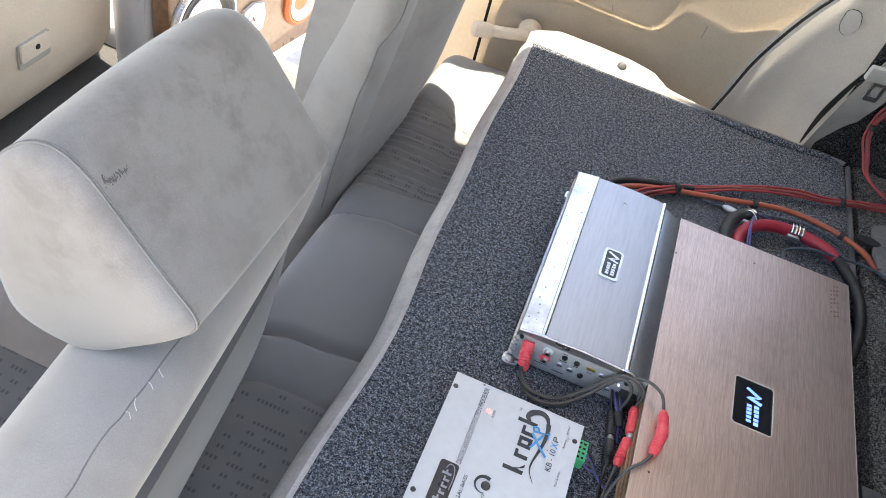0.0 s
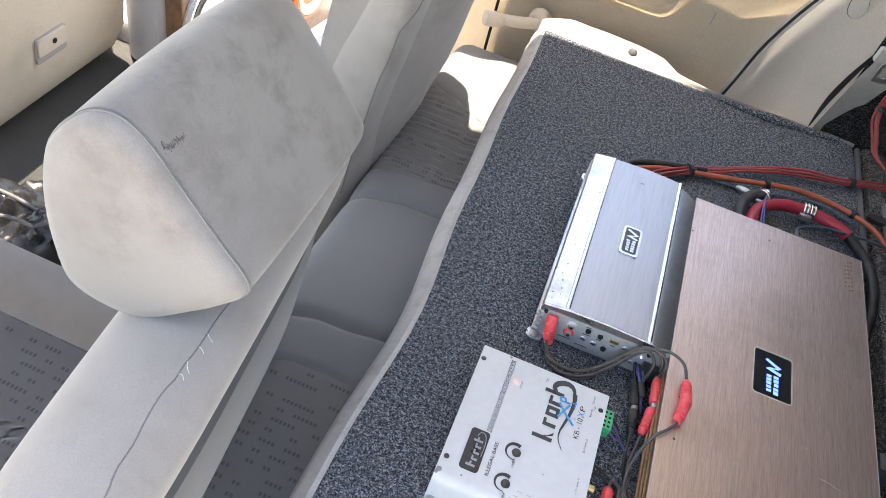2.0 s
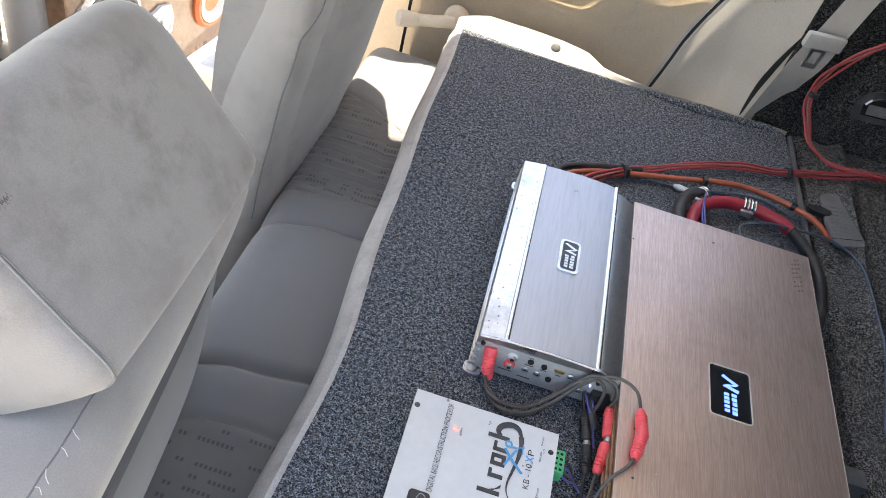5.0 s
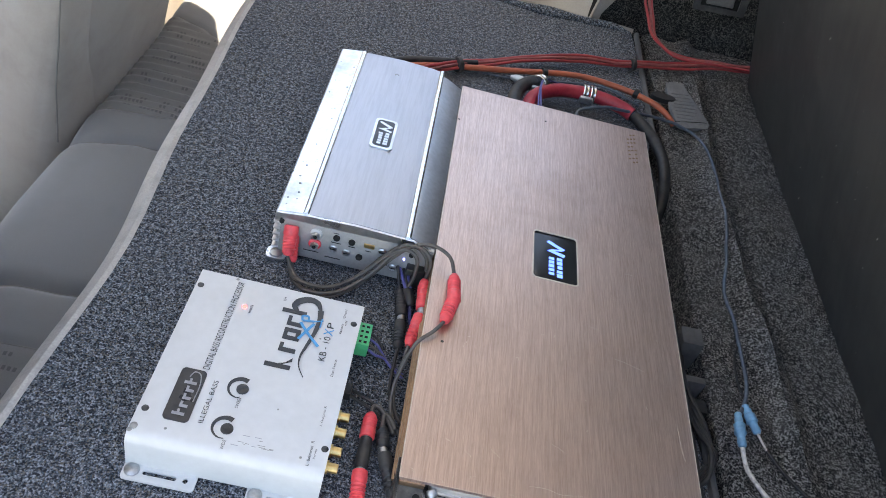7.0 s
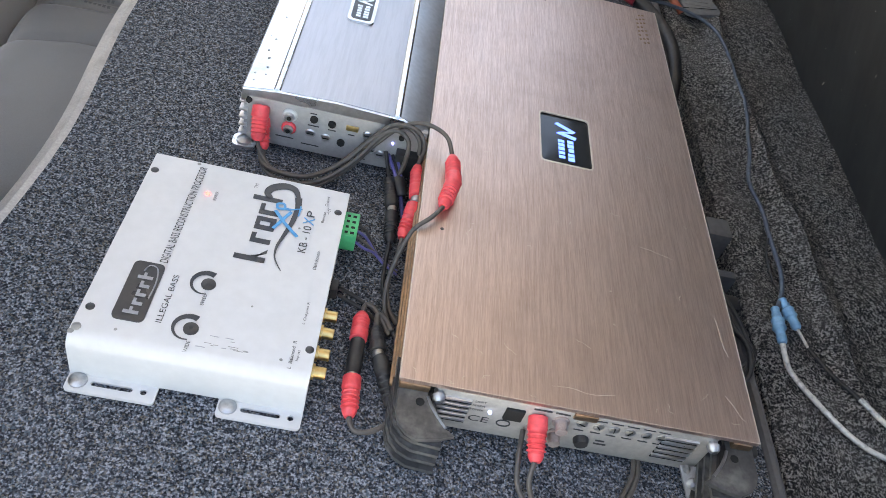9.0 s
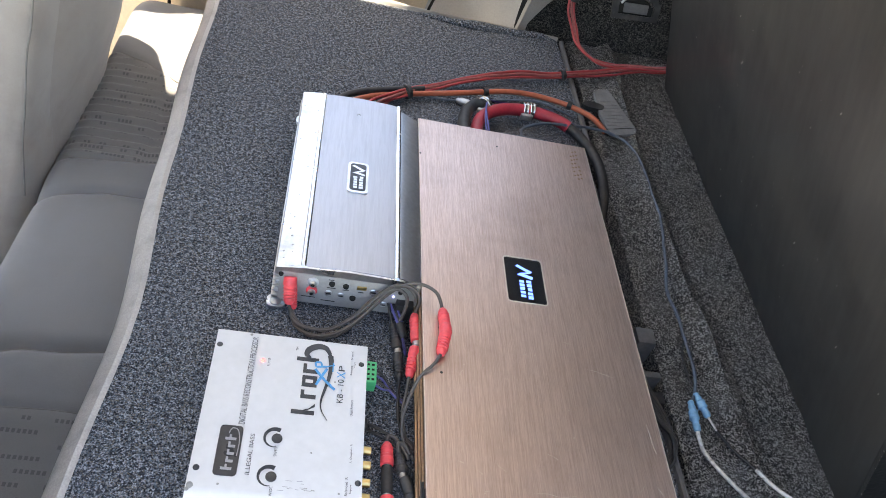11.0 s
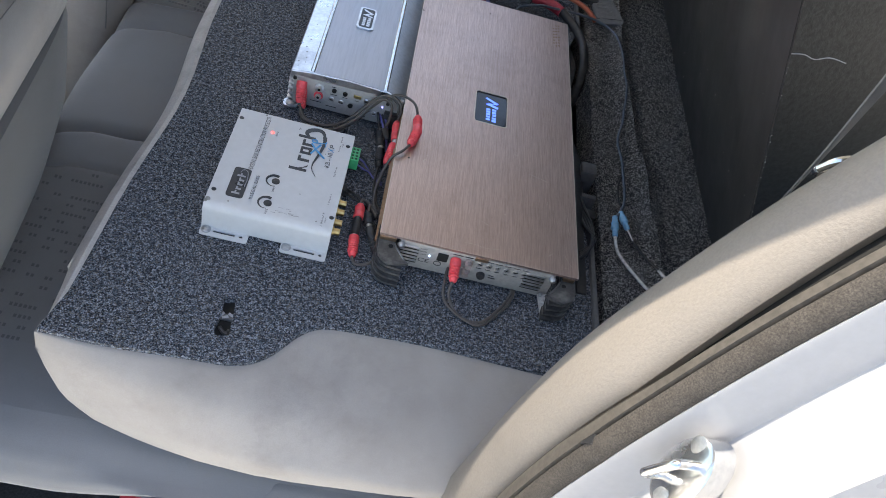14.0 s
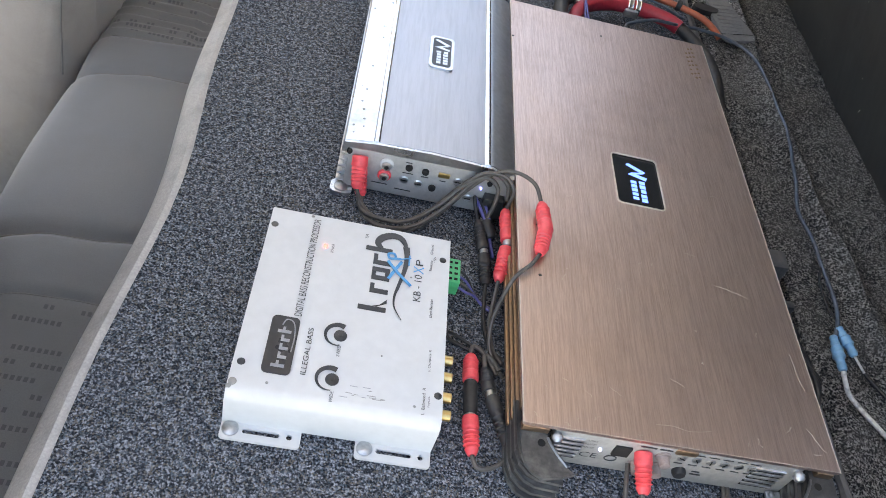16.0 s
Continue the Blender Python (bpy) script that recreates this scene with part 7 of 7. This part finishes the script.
# hose clamps
for p, d in (((0.516, 0.905, 0.021), (0.99, 0.05, 0)), ((0.440, 0.890, 0.026), (0.62, 0.75, 0))):
    cl = thing("hose_clamp", "bright steel clamp round the thick cables", "clamp", p, group="hose clamps")
    d = Vector(d).normalized()
    for off in (-0.0055, 0.0055) if p[0] > 0.5 else (0.0,):
        bm = bmesh.new()
        q = Vector(p) + d * off
        lathe(bm, q - d * 0.0042, q + d * 0.0042, [(0, 0.0125), (0.15, 0.0135), (0.5, 0.0128), (0.85, 0.0135), (1, 0.0125)], 18)
        part("band", bm, CHROME, cl)
    bm = bmesh.new()
    q = Vector(p) + Vector((-0.002, -0.014, -0.004))
    box(bm, q.x - 0.011, q.x + 0.009, q.y - 0.004, q.y + 0.003, q.z - 0.005, q.z + 0.006, 0.002)
    part("screw_block", bm, ZINC, cl)
bm = bmesh.new()
lathe(bm, (0.398, 0.905, 0.016), (0.420, 0.892, 0.022), [(0, 0.003), (0.3, 0.006), (0.7, 0.006), (1, 0.004)], 12)
solo("cable_lug", bm, ZINC, "bright metal cable lug", "cable lug")
for k in range(2):
    cable("signal_wire", "thin violet wire looped at the amplifier end", [(0.440 + 0.004 * k, 0.778, 0.030), (0.437 + 0.004 * k, 0.83, 0.030), (0.439, 0.870, 0.036), (0.447, 0.893, 0.034), (0.470, 0.915, 0.020), (0.55, 0.920, 0.020), (0.60, 0.90, 0.012)], 0.0014, VIOLET_WIRE)
cable("signal_wire", "long dark wire running over the carpet", [(0.335, 0.915, 0.006), (0.40, 0.918, 0.006), (0.46, 0.935, 0.008), (0.54, 0.935, 0.022), (0.60, 0.920, 0.014)], 0.0018, BLUE_WIRE)
cable("trigger_wire", "dark blue wire trailing over the boot felt", [(0.490, 0.795, 0.035), (0.502, 0.842, 0.026), (0.545, 0.868, 0.028), (0.620, 0.892, 0.018), (0.668, 0.893, 0.013), (0.698, 0.850, 0.014), (0.703, 0.755, 0.012), (0.703, 0.673, 0.010), (0.684, 0.583, 0.008), (0.679, 0.517, 0.010), (0.681, 0.457, 0.009), (0.675, 0.401, 0.010), (0.661, 0.366, 0.011)], 0.0023, BLUE_WIRE)
cable("trigger_wire", "thin black wire beside the blue lead", [(0.679, 0.465, 0.008), (0.672, 0.445, 0.007), (0.670, 0.41, 0.007), (0.673, 0.388, 0.010), (0.669, 0.375, 0.012)], 0.0013, CABLE)
for a, b in (((0.659, 0.368, 0.012), (0.6565, 0.327, 0.012)), ((0.668, 0.380, 0.013), (0.6785, 0.350, 0.009))):
    th = thing("crimp_connector", "translucent blue crimp connector", "wire connector", a, group="crimp connectors")
    A, B = Vector(a), Vector(b)
    part("body", lathe(bmesh.new(), A, B, [(0, 0.0028), (0.04, 0.0040), (0.14, 0.0034), (0.20, 0.0044), (0.30, 0.0042), (0.36, 0.0060), (0.48, 0.0054), (0.60, 0.0062), (0.66, 0.0044), (0.78, 0.0040), (0.84, 0.0046), (0.95, 0.0042), (1, 0.003)], 12), BLUE_CONN, th)
WL = "white wire trailing off the boot felt"
cable("white_wire", WL, [(0.6565, 0.327, 0.012), (0.659, 0.318, 0.007), (0.666, 0.306, 0.000), (0.685, 0.277, -0.001), (0.710, 0.254, -0.005), (0.736, 0.241, -0.006), (0.80, 0.224, -0.004), (0.860, 0.210, -0.004)], 0.0024, WHITE_WIRE)
cable("white_wire", WL, [(0.722, 0.289, 0.004), (0.742, 0.270, 0.001), (0.770, 0.248, 0.002), (0.808, 0.229, 0.002), (0.845, 0.204, 0.0)], 0.0024, WHITE_WIRE)
cable("white_wire", "bared white end of a taped wire", [(0.6785, 0.350, 0.009), (0.683, 0.344, 0.006), (0.689, 0.337, 0.002)], 0.0013, WHITE_WIRE)
cable("trigger_wire", "black taped wire between the connectors", [(0.689, 0.337, 0.002), (0.697, 0.325, 0.001), (0.706, 0.311, 0.001), (0.722, 0.289, 0.004)], 0.0019, CABLE)
# grey plastic cover clip on the boot edge
clipt = thing("trim_clip", "grey plastic trim cover lying on the felt", "trim clip", (0.68, 0.95, 0))
bm = bmesh.new()
prism(bm, [(0.656, 1.020), (0.668, 1.030), (0.686, 1.034), (0.703, 0.970), (0.716, 0.922), (0.710, 0.910), (0.672, 0.896), (0.662, 0.900), (0.654, 0.950)], 0.006, 0.0115)
part("cover", bm, COVER_GREY, clipt, smooth=False)
for k in range(9):
    bm = bmesh.new()
    tube(bm, [(0.662, 0.990 - 0.010 * k, 0.0116), (0.692 + 0.0012 * k, 0.998 - 0.010 * k, 0.0116)], 0.0009, 5, 1)
    part("grip_rib", bm, COVER_GREY, clipt)
bm = bmesh.new()
tube(bm, [(0.658, 0.908, 0.0117), (0.711, 0.926, 0.0117)], 0.0007, 5, 1)
part("groove", bm, GAP, clipt)
bm = bmesh.new()
prism(bm, [(0.646 + 0.020 * math.cos(q), 0.972 + 0.010 * math.sin(q)) for q in (2 * math.pi * k / 18 for k in range(18))], 0.006, 0.0135)
part("latch", bm, BLACK, clipt)
